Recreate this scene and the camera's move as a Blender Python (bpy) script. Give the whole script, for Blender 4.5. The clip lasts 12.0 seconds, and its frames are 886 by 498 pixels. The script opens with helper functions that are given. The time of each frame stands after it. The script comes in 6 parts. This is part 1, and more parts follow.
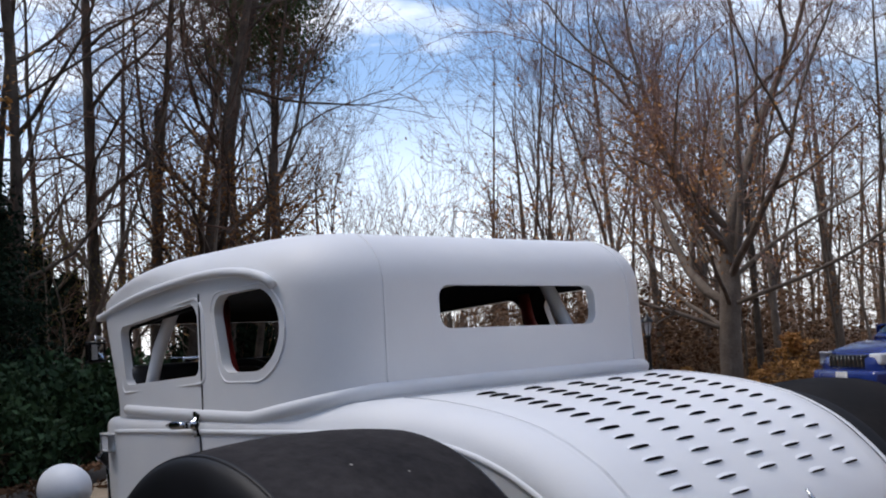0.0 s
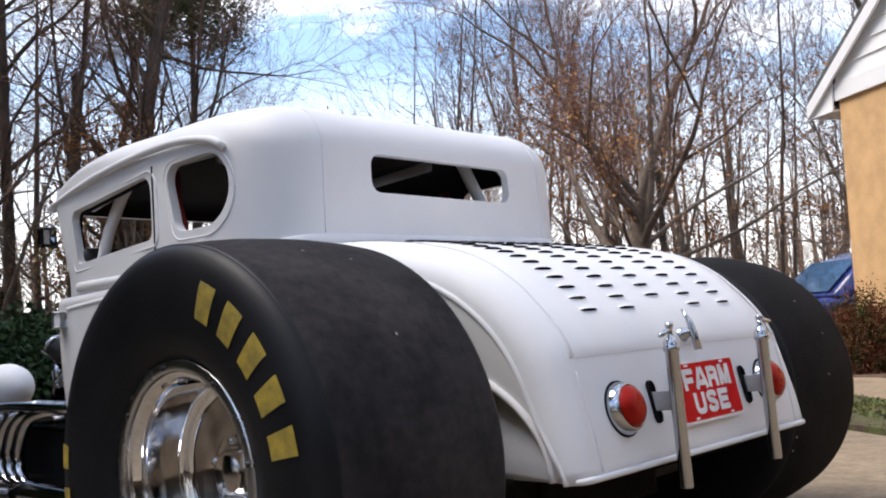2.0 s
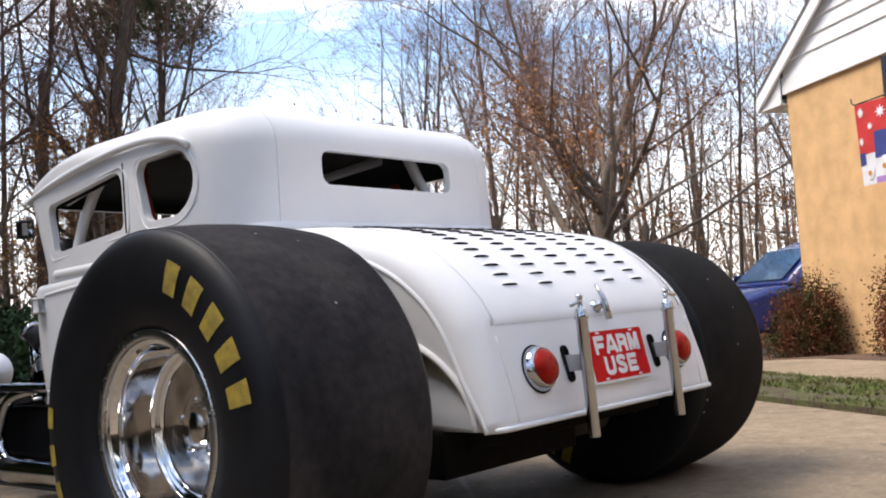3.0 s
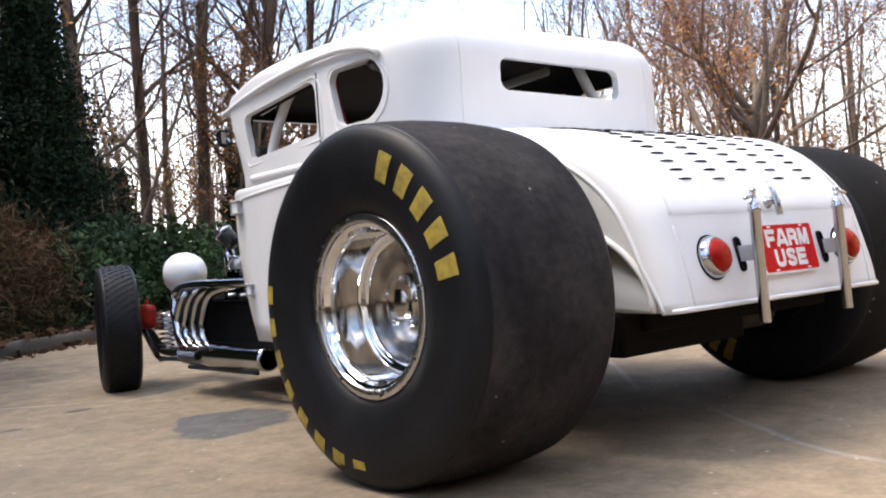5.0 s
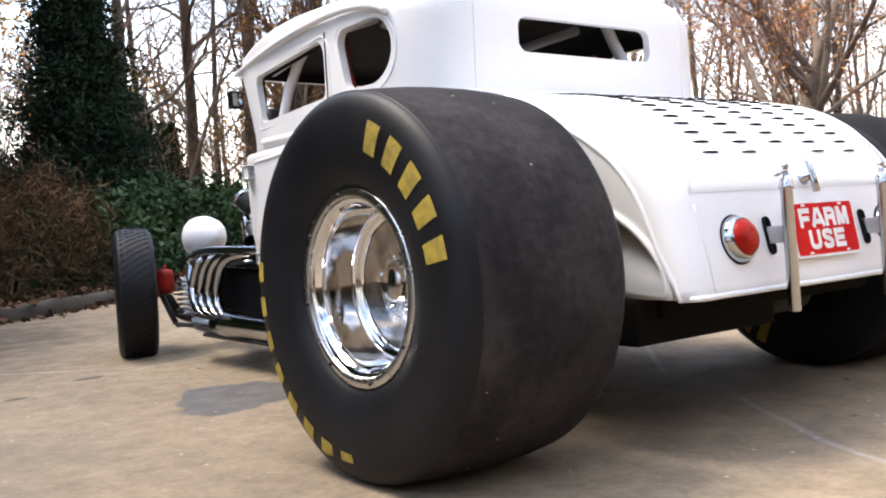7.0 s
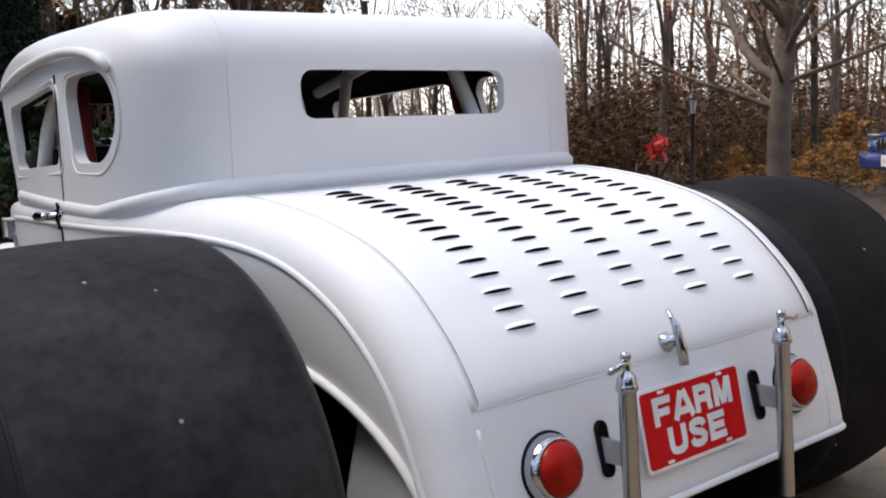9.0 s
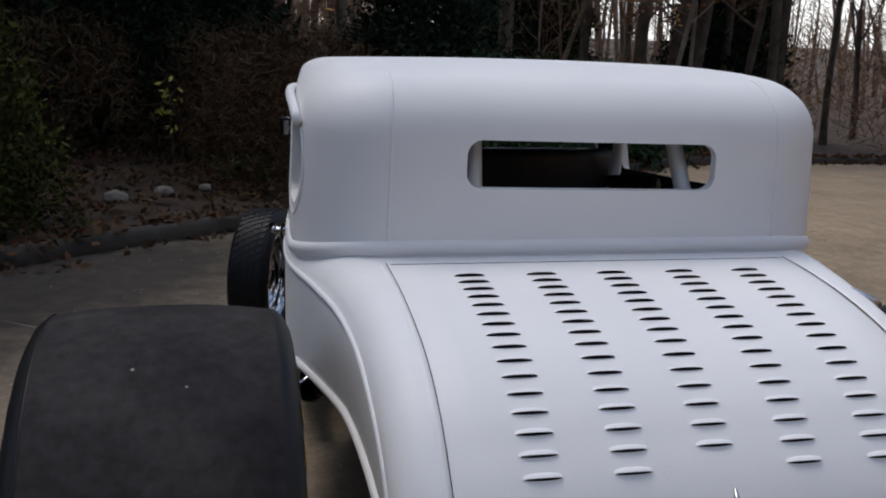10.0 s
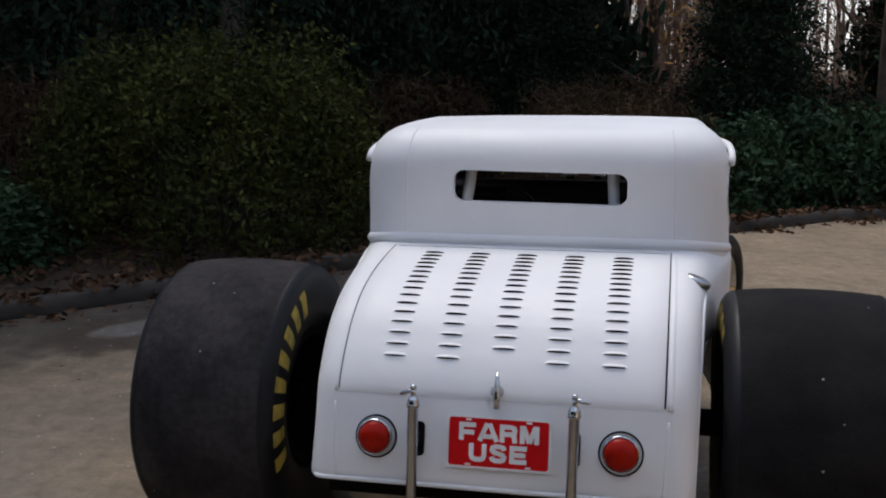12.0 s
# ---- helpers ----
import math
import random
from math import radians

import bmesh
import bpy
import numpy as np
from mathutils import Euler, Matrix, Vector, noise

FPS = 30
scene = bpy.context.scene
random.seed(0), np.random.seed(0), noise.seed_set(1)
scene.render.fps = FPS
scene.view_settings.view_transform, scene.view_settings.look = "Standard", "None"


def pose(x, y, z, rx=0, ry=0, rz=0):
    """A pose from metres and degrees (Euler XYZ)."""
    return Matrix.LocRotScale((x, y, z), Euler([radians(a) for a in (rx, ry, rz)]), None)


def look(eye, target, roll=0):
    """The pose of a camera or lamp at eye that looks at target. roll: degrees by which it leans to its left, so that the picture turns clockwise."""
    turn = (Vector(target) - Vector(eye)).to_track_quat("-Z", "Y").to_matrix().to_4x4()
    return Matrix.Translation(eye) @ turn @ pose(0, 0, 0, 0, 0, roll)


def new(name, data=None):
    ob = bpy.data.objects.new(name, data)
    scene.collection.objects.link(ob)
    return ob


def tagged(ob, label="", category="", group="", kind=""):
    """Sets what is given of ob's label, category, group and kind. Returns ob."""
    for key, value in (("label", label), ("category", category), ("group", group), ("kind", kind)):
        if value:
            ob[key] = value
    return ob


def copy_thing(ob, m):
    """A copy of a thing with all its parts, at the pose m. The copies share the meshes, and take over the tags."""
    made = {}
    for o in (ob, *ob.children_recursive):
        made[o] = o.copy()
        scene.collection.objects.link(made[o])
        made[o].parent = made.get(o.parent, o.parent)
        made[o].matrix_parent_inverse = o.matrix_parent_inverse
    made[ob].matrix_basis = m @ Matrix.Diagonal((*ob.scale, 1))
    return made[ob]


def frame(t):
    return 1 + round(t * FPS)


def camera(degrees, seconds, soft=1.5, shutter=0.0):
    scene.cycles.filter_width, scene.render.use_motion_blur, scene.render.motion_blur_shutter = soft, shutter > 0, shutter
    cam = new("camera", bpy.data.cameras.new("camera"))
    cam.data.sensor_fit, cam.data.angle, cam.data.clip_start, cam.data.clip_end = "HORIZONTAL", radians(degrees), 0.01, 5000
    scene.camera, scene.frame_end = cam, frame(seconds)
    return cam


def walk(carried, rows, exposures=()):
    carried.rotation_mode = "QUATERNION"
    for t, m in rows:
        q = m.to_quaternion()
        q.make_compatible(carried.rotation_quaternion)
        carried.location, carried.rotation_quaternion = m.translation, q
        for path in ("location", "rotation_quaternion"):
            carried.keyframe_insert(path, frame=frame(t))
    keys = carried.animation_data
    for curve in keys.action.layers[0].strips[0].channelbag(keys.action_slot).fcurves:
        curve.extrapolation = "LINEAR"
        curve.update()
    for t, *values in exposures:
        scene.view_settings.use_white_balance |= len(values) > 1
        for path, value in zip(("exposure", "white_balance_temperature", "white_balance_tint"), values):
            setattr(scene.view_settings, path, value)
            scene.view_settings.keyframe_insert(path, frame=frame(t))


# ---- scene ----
cam = camera(47.7, 12.0, soft=2.0)
PATH = [
    (0, (-2.066, -1.071, 1.132), (-0.715, 0.391, 1.322), -2.8),
    (0.5, (-2.178, -1.268, 1.0), (-0.76, 0.127, 1.208), -2.7),
    (1, (-2.269, -1.359, 0.938), (-0.814, 0.008, 1.052), -1.9),
    (1.5, (-2.29, -1.252, 0.836), (-0.803, 0.084, 0.784), -1.9),
    (2, (-2.322, -1.273, 0.772), (-0.856, 0.079, 0.924), -2.9),
    (2.5, (-2.359, -1.459, 0.717), (-0.843, -0.158, 0.798), -5.6),
    (2.7, (-2.419, -1.512, 0.712), (-0.888, -0.232, 0.848), -4.5),
    (4.3, (-2.708, -1.625, 0.662), (-1.323, -0.182, 0.674), -3.8),
    (4.5, (-2.715, -1.622, 0.622), (-1.343, -0.166, 0.63), -4.0),
    (5, (-2.758, -1.623, 0.61), (-1.45, -0.11, 0.622), -3.1),
    (5.5, (-2.753, -1.622, 0.62), (-1.45, -0.105, 0.653), -2.8),
    (6, (-2.721, -1.617, 0.607), (-1.412, -0.105, 0.589), -2.9),
    (6.5, (-2.65, -1.61, 0.628), (-1.373, -0.071, 0.593), -2.9),
    (6.7, (-2.599, -1.602, 0.64), (-1.371, -0.024, 0.594), -3.2),
    (8.3, (-1.989, -1.248, 0.887), (-0.706, 0.276, 0.711), 2.0),
    (8.5, (-1.866, -1.241, 0.962), (-0.644, 0.336, 0.825), 0.8),
    (9, (-1.531, -1.182, 1.162), (-0.292, 0.366, 0.906), -1.9),
    (9.5, (-1.246, -1.286, 1.378), (-0.269, 0.396, 0.915), -2.3),
    (10, (-0.878, -1.421, 1.548), (-0.441, 0.482, 1.113), 2.7),
    (10.5, (-0.493, -1.628, 1.587), (-0.268, 0.331, 1.256), 1.7),
    (11, (-0.057, -1.988, 1.631), (-0.13, -0.025, 1.259), 3.4),
    (11.5, (0.284, -2.385, 1.671), (0.088, -0.435, 1.274), 2.1),
    (12, (0.446, -2.786, 1.685), (0.029, -0.864, 1.317), 0.3),
]
EXPOSURES = [(0.0, 0.30, 6180, 12), (1.0, 0.26, 6230, 12), (1.5, 0.43, 6400, 12), (2.0, 0.97, 6570, 12), (2.7, 1.13, 6720, 12), (4.3, 1.50, 6900, 12), (5.0, 1.74, 6900, 12), (6.0, 1.95, 6910, 12), (6.7, 2.03, 6950, 12), (8.3, 2.09, 6870, 11), (8.5, 1.98, 6820, 11), (9.0, 0.93, 6620, 11), (9.5, 0.22, 6480, 11), (10.0, 0.06, 6420, 11), (12.0, 0.30, 6500, 11)]
walk(cam, [(t, look(eye, target, roll)) for t, eye, target, roll in PATH], EXPOSURES)

# ---- world, sun and exposure ----
SUN_ELEV, SUN_TURN = 58.0, 320.0
world = bpy.data.worlds.new("sky")
scene.world = world
world.use_nodes = True
wn, wl = world.node_tree.nodes, world.node_tree.links
wn.clear()
w_out = wn.new("ShaderNodeOutputWorld")
w_bg = wn.new("ShaderNodeBackground")
w_sky = wn.new("ShaderNodeTexSky")
w_sky.sky_type = "NISHITA"
w_sky.sun_disc = False
w_sky.sun_elevation = radians(SUN_ELEV)
w_sky.sun_rotation = radians(SUN_TURN)
w_sky.air_density, w_sky.dust_density, w_sky.ozone_density = 1.0, 0.6, 1.6
w_co = wn.new("ShaderNodeTexCoord")
w_map = wn.new("ShaderNodeMapping")
w_map.inputs["Scale"].default_value = (1.3, 1.3, 4.2)
w_noise = wn.new("ShaderNodeTexNoise")
w_noise.inputs["Scale"].default_value = 2.1
w_noise.inputs["Detail"].default_value = 7.0
w_noise.inputs["Roughness"].default_value = 0.58
w_ramp = wn.new("ShaderNodeValToRGB")
w_ramp.color_ramp.elements[0].position, w_ramp.color_ramp.elements[1].position = 0.48, 0.70
w_sep = wn.new("ShaderNodeSeparateXYZ")
w_low = wn.new("ShaderNodeMapRange")          # more cloud towards the horizon
w_low.inputs["From Min"].default_value, w_low.inputs["From Max"].default_value = 0.26, 0.06
w_low.inputs["To Min"].default_value, w_low.inputs["To Max"].default_value = 0.0, 0.75
w_max = wn.new("ShaderNodeMath")
w_max.operation = "MAXIMUM"
w_mix = wn.new("ShaderNodeMix")
w_mix.data_type = "RGBA"
w_mix.inputs["B"].default_value = (9.3, 9.3, 9.3, 1)
wl.new(w_co.outputs["Generated"], w_map.inputs["Vector"])
wl.new(w_map.outputs["Vector"], w_noise.inputs["Vector"])
wl.new(w_noise.outputs["Fac"], w_ramp.inputs["Fac"])
wl.new(w_co.outputs["Generated"], w_sep.inputs["Vector"])
wl.new(w_sep.outputs["Z"], w_low.inputs["Value"])
wl.new(w_ramp.outputs["Color"], w_max.inputs[0])
wl.new(w_low.outputs["Result"], w_max.inputs[1])
wl.new(w_max.outputs["Value"], w_mix.inputs["Factor"])
wl.new(w_sky.outputs["Color"], w_mix.inputs["A"])
wl.new(w_mix.outputs["Result"], w_bg.inputs["Color"])
w_bg.inputs["Strength"].default_value = 0.15
wl.new(w_bg.outputs["Background"], w_out.inputs["Surface"])

sun = new("sun", bpy.data.lights.new("sun", "SUN"))
sun.data.energy, sun.data.angle, sun.data.color = 2.3, radians(32), (1.0, 0.93, 0.84)
_a, _e = radians(SUN_TURN), radians(SUN_ELEV)
sun_from = Vector((math.sin(_a) * math.cos(_e), math.cos(_a) * math.cos(_e), math.sin(_e)))
sun.matrix_world = look(tuple(sun_from * 40), (0, 0, 0))

# ---- materials ----


def material(name, colour, rough=0.5, metal=0.0, second=None, scale=6.0, spread=(0.35, 0.65), fine=60.0, fine_amount=0.12, bump=0.0,
             bump_scale=80.0, coat=0.0, island=0.0, rough_vary=0.1, spec=0.5):
    """A principled surface whose colour wanders between two tints, with fine grain, uneven gloss and relief."""
    m = bpy.data.materials.new(name)
    m.use_nodes = True
    n, l = m.node_tree.nodes, m.node_tree.links
    b = n["Principled BSDF"]
    co = n.new("ShaderNodeTexCoord")
    big = n.new("ShaderNodeTexNoise")
    big.inputs["Scale"].default_value, big.inputs["Detail"].default_value = scale, 5.0
    small = n.new("ShaderNodeTexNoise")
    small.inputs["Scale"].default_value, small.inputs["Detail"].default_value = fine, 3.0
    ramp = n.new("ShaderNodeMapRange")
    ramp.inputs["From Min"].default_value, ramp.inputs["From Max"].default_value = spread
    mix = n.new("ShaderNodeMix")
    mix.data_type = "RGBA"
    mix.inputs["A"].default_value = (*colour, 1)
    mix.inputs["B"].default_value = (*(second or [c * 0.8 for c in colour]), 1)
    val = n.new("ShaderNodeMapRange")
    val.inputs["To Min"].default_value, val.inputs["To Max"].default_value = 1 - fine_amount, 1 + fine_amount
    grain = n.new("ShaderNodeVectorMath")
    grain.operation = "SCALE"
    l.new(co.outputs["Object"], big.inputs["Vector"])
    l.new(co.outputs["Object"], small.inputs["Vector"])
    l.new(big.outputs["Fac"], ramp.inputs["Value"])
    l.new(ramp.outputs["Result"], mix.inputs["Factor"])
    l.new(small.outputs["Fac"], val.inputs["Value"])
    l.new(mix.outputs["Result"], grain.inputs[0])
    l.new(val.outputs["Result"], grain.inputs["Scale"])
    out = grain.outputs["Vector"]
    if island:
        geo = n.new("ShaderNodeNewGeometry")
        var = n.new("ShaderNodeMapRange")
        var.inputs["To Min"].default_value, var.inputs["To Max"].default_value = 1 - island, 1 + island
        mul = n.new("ShaderNodeVectorMath")
        mul.operation = "SCALE"
        l.new(geo.outputs["Random Per Island"], var.inputs["Value"])
        l.new(out, mul.inputs[0])
        l.new(var.outputs["Result"], mul.inputs["Scale"])
        out = mul.outputs["Vector"]
    l.new(out, b.inputs["Base Color"])
    rv = n.new("ShaderNodeMapRange")
    rv.inputs["To Min"].default_value = max(0.02, rough - rough_vary)
    rv.inputs["To Max"].default_value = min(1.0, rough + rough_vary)
    l.new(big.outputs["Fac"], rv.inputs["Value"])
    l.new(rv.outputs["Result"], b.inputs["Roughness"])
    b.inputs["Metallic"].default_value = metal
    b.inputs["Specular IOR Level"].default_value = spec
    b.inputs["Coat Weight"].default_value = coat
    if bump:
        bn = n.new("ShaderNodeTexNoise")
        bn.inputs["Scale"].default_value, bn.inputs["Detail"].default_value = bump_scale, 4.0
        bp = n.new("ShaderNodeBump")
        bp.inputs["Strength"].default_value, bp.inputs["Distance"].default_value = 1.0, bump
        l.new(co.outputs["Object"], bn.inputs["Vector"])
        l.new(bn.outputs["Fac"], bp.inputs["Height"])
        l.new(bp.outputs["Normal"], b.inputs["Normal"])
    return m


WHITE = material("white_primer", (0.80, 0.80, 0.80), 0.5, second=(0.75, 0.755, 0.77), scale=3.0, fine=220, fine_amount=0.015, bump=0.0004, bump_scale=260, rough_vary=0.08, spec=0.3)
GREYED = material("grey_inner_panel", (0.60, 0.61, 0.63), 0.6, second=(0.52, 0.53, 0.55), scale=5.0, fine=200, fine_amount=0.03)
# black for rubber, and for gaps and mouths where only shade lies
SEAM = material("black_rubber_and_gap_shade", (0.010, 0.010, 0.011), 0.8, spec=0.08)
CHROME = material("chrome", (0.50, 0.51, 0.525), 0.07, 1.0, scale=9, fine_amount=0.02, rough_vary=0.04)
POLISHED = material("polished_aluminium", (0.84, 0.84, 0.84), 0.055, 1.0, second=(0.76, 0.76, 0.77), scale=7, fine=120, fine_amount=0.04, rough_vary=0.03)
BRUSHED = material("dull_aluminium", (0.66, 0.655, 0.65), 0.27, 1.0, second=(0.52, 0.51, 0.50), scale=12, fine=140, fine_amount=0.08)
# some grime; the brown also stands in for trees mirrored in the disc
TREE_TONED = material("grimy_tree_toned_aluminium", (0.50, 0.47, 0.44), 0.16, 1.0, second=(0.22, 0.19, 0.165), scale=14, spread=(0.35, 0.62), fine=90, fine_amount=0.3, rough_vary=0.2)
STEEL = material("brushed_steel", (0.55, 0.55, 0.56), 0.3, 1.0, scale=12, fine_amount=0.06)
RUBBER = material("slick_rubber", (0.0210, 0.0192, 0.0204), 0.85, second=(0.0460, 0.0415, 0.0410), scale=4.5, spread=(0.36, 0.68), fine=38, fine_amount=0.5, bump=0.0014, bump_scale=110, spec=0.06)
# darker tone of the slick rubber, for the right rear tyre only
RUBBER_DARK = material("slick_rubber_right_darker", (0.0105, 0.0100, 0.0106), 0.8, second=(0.0185, 0.0170, 0.0168), scale=6.0, spread=(0.40, 0.66), fine=55, fine_amount=0.25, bump=0.0012, bump_scale=110, spec=0.07)
SIDEWALL = material("sidewall_rubber", (0.0055, 0.0058, 0.0074), 0.48, second=(0.0095, 0.0098, 0.0120), scale=6, fine=60, fine_amount=0.12, spec=0.22)
YELLOW = material("yellow_tyre_paint", (0.42, 0.30, 0.035), 0.7, second=(0.24, 0.18, 0.035), scale=30, fine=160, fine_amount=0.25)
BLACK = material("black_paint", (0.015, 0.015, 0.016), 0.35, scale=9)
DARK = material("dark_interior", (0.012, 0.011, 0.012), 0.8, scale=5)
LEATHER = material("black_seat", (0.02, 0.019, 0.02), 0.45, scale=8, bump=0.001, bump_scale=90)
RED = material("red_upholstery", (0.30, 0.025, 0.02), 0.5, second=(0.22, 0.018, 0.016), scale=7, bump=0.001, bump_scale=120)
RED_PAINT = material("red_enamel", (0.40, 0.022, 0.012), 0.45, second=(0.22, 0.014, 0.010), scale=20, spec=0.2)
LENS = material("red_lamp_lens", (0.36, 0.010, 0.003), 0.3, second=(0.23, 0.005, 0.003), scale=30, spec=0.15)
PLATE_RED = material("plate_red", (0.62, 0.008, 0.010), 0.55, second=(0.55, 0.006, 0.008), scale=15, fine_amount=0.04, spec=0.12)
PLATE_WHITE = material("plate_white", (0.88, 0.88, 0.87), 0.55, scale=15, fine_amount=0.03, spec=0.2)
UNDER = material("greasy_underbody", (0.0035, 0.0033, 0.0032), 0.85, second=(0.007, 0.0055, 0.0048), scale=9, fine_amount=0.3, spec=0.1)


def speckle(m, scale, size, colour, share):
    """Scattered small flecks of another colour over a surface."""
    n, l = m.node_tree.nodes, m.node_tree.links
    b = n["Principled BSDF"]
    base = b.inputs["Base Color"].links[0].from_socket
    co = n.new("ShaderNodeTexCoord")
    vo = n.new("ShaderNodeTexVoronoi")
    vo.inputs["Scale"].default_value = scale
    near = n.new("ShaderNodeMapRange")
    near.inputs["From Min"].default_value, near.inputs["From Max"].default_value = size, size * 0.6
    sep = n.new("ShaderNodeSeparateColor")
    pick = n.new("ShaderNodeMath")
    pick.operation = "LESS_THAN"
    pick.inputs[1].default_value = share
    mul = n.new("ShaderNodeMath")
    mul.operation = "MULTIPLY"
    mx = n.new("ShaderNodeMix")
    mx.data_type = "RGBA"
    mx.inputs["B"].default_value = (*colour, 1)
    l.new(co.outputs["Object"], vo.inputs["Vector"])
    l.new(vo.outputs["Distance"], near.inputs["Value"])
    l.new(vo.outputs["Color"], sep.inputs["Color"])
    l.new(sep.outputs["Red"], pick.inputs[0])
    l.new(near.outputs["Result"], mul.inputs[0])
    l.new(pick.outputs["Value"], mul.inputs[1])
    l.new(mul.outputs["Value"], mx.inputs["Factor"])
    l.new(base, mx.inputs["A"])
    l.new(mx.outputs["Result"], b.inputs["Base Color"])


speckle(RUBBER_DARK, 20.0, 0.10, (0.30, 0.29, 0.27), 0.06)
speckle(RUBBER, 22.0, 0.10, (0.30, 0.28, 0.25), 0.15)
speckle(SIDEWALL, 22.0, 0.08, (0.20, 0.19, 0.17), 0.02)
speckle(WHITE, 24.0, 0.055, (0.45, 0.42, 0.39), 0.018)

# ---- mesh tools ----


def part(name, geo, mat, parent=None, label="", smooth=True, at=None):
    """One mesh object from (verts, faces[, material indices]) or a bmesh, under a thing or a part."""
    me = bpy.data.meshes.new(name)
    if isinstance(geo, tuple):
        me.from_pydata([tuple(v) for v in geo[0]], [], [tuple(int(i) for i in fc) for fc in geo[1]])
        marks = geo[2] if len(geo) > 2 else None
    else:
        geo.to_mesh(me)
        geo.free()
        marks = None
    for m in mat if isinstance(mat, (list, tuple)) else [mat]:
        me.materials.append(m)
    if marks is not None:
        me.polygons.foreach_set("material_index", np.array(marks, dtype=np.int32))
    if smooth:
        me.polygons.foreach_set("use_smooth", np.ones(len(me.polygons), dtype=bool))
    me.update()
    ob = new(name, me)
    if parent:
        ob.parent = parent
    if at:
        ob.matrix_basis = at
    if label:
        tagged(ob, label)
    return ob


def thing(name, label, category, at=None, group="", kind=""):
    ob = new(name)
    ob.empty_display_size = 0.1
    if at:
        ob.matrix_basis = at
    return tagged(ob, label, category, group, kind)


def sharpen(ob, degrees=35):
    """Flat-shade across edges sharper than the angle."""
    bm = bmesh.new()
    bm.from_mesh(ob.data)
    lim = radians(degrees)
    for e in bm.edges:
        if len(e.link_faces) == 2 and e.calc_face_angle(0) > lim:
            e.smooth = False
    bm.to_mesh(ob.data)
    bm.free()
    return ob


def join(*geos):
    """Several (verts, faces) as one."""
    v, fc, mk = [], [], []
    for g in geos:
        o = len(v)
        v += [tuple(p) for p in g[0]]
        fc += [tuple(i + o for i in q) for q in g[1]]
        mk += list(g[2]) if len(g) > 2 else [0] * len(g[1])
    return v, fc, mk


def loft(rings, closed=True, cap=(False, False)):
    """Quads between rings of equally many points."""
    n = len(rings[0])
    v = [tuple(p) for r in rings for p in r]
    fc = []
    for a in range(len(rings) - 1):
        for b in range(n if closed else n - 1):
            c = (b + 1) % n
            fc.append((a * n + b, a * n + c, (a + 1) * n + c, (a + 1) * n + b))
    if cap[0]:
        fc.append(tuple(range(n))[::-1])
    if cap[1]:
        fc.append(tuple(range((len(rings) - 1) * n, len(rings) * n)))
    return v, fc


def tube(path, radius, sides=10, cap=True, flat=1.0, up=(0, 0, 1)):
    """A tube along a path; radius may be a list. flat squeezes it along its side direction."""
    pts = [Vector(p) for p in path]
    rad = radius if isinstance(radius, (list, tuple, np.ndarray)) else [radius] * len(pts)
    rings = []
    ref = Vector(up)
    for i, p in enumerate(pts):
        d = (pts[min(i + 1, len(pts) - 1)] - pts[max(i - 1, 0)]).normalized()
        s = d.cross(ref)
        if s.length < 1e-3:
            s = d.cross(Vector((1, 0.1, 0)))
        s.normalize()
        u = s.cross(d)
        rings.append([p + rad[i] * (math.cos(a) * s * flat + math.sin(a) * u) for a in (2 * math.pi * k / sides for k in range(sides))])
    return loft(rings, True, (cap, cap))


def lathe(profile, sides=48, axis="x", cap=(False, False)):
    """Turn a profile of (along, radius) about an axis."""
    rings = []
    for a, r in profile:
        ring = []
        for k in range(sides):
            t = 2 * math.pi * k / sides
            c, s = r * math.cos(t), r * math.sin(t)
            ring.append({"x": (a, c, s), "y": (s, a, c), "z": (c, s, a)}[axis])
        rings.append(ring)
    return loft(rings, True, cap)


def box(x0, x1, y0, y1, z0, z1, bevel=0.0):
    bm = bmesh.new()
    bmesh.ops.create_cube(bm, size=1)
    for v in bm.verts:
        v.co = Vector(((x0 + x1) / 2 + v.co.x * (x1 - x0), (y0 + y1) / 2 + v.co.y * (y1 - y0), (z0 + z1) / 2 + v.co.z * (z1 - z0)))
    if bevel:
        bmesh.ops.bevel(bm, geom=bm.edges[:], offset=bevel, segments=2, affect="EDGES", profile=0.6)
    v = [tuple(p.co) for p in bm.verts]
    bm.verts.index_update()
    fc = [tuple(p.index for p in q.verts) for q in bm.faces]
    bm.free()
    return v, fc


def rounded(points, radius, steps=6):
    """A closed 2D outline with its corners rounded; radius may be a list."""
    out = []
    n = len(points)
    for i in range(n):
        r = radius[i] if isinstance(radius, (list, tuple)) else radius
        p, a, b = Vector(points[i]), Vector(points[i - 1]), Vector(points[(i + 1) % n])
        u, v = (a - p).normalized(), (b - p).normalized()
        half = math.acos(max(-1, min(1, u.dot(v)))) / 2
        d = min(r / math.tan(half), 0.49 * (a - p).length, 0.49 * (b - p).length)
        rr = d * math.tan(half)
        c = p + (u + v).normalized() * (rr / math.sin(half))
        s, e = p + u * d - c, p + v * d - c
        a0 = math.atan2(s.y, s.x)
        da = (math.atan2(e.y, e.x) - a0 + math.pi) % (2 * math.pi) - math.pi
        out += [(c.x + rr * math.cos(a0 + da * k / steps), c.y + rr * math.sin(a0 + da * k / steps)) for k in range(steps + 1)]
    return out


def prism(outline, lo, hi, axis="x"):
    """Extrude a 2D outline along an axis, closed at both ends."""
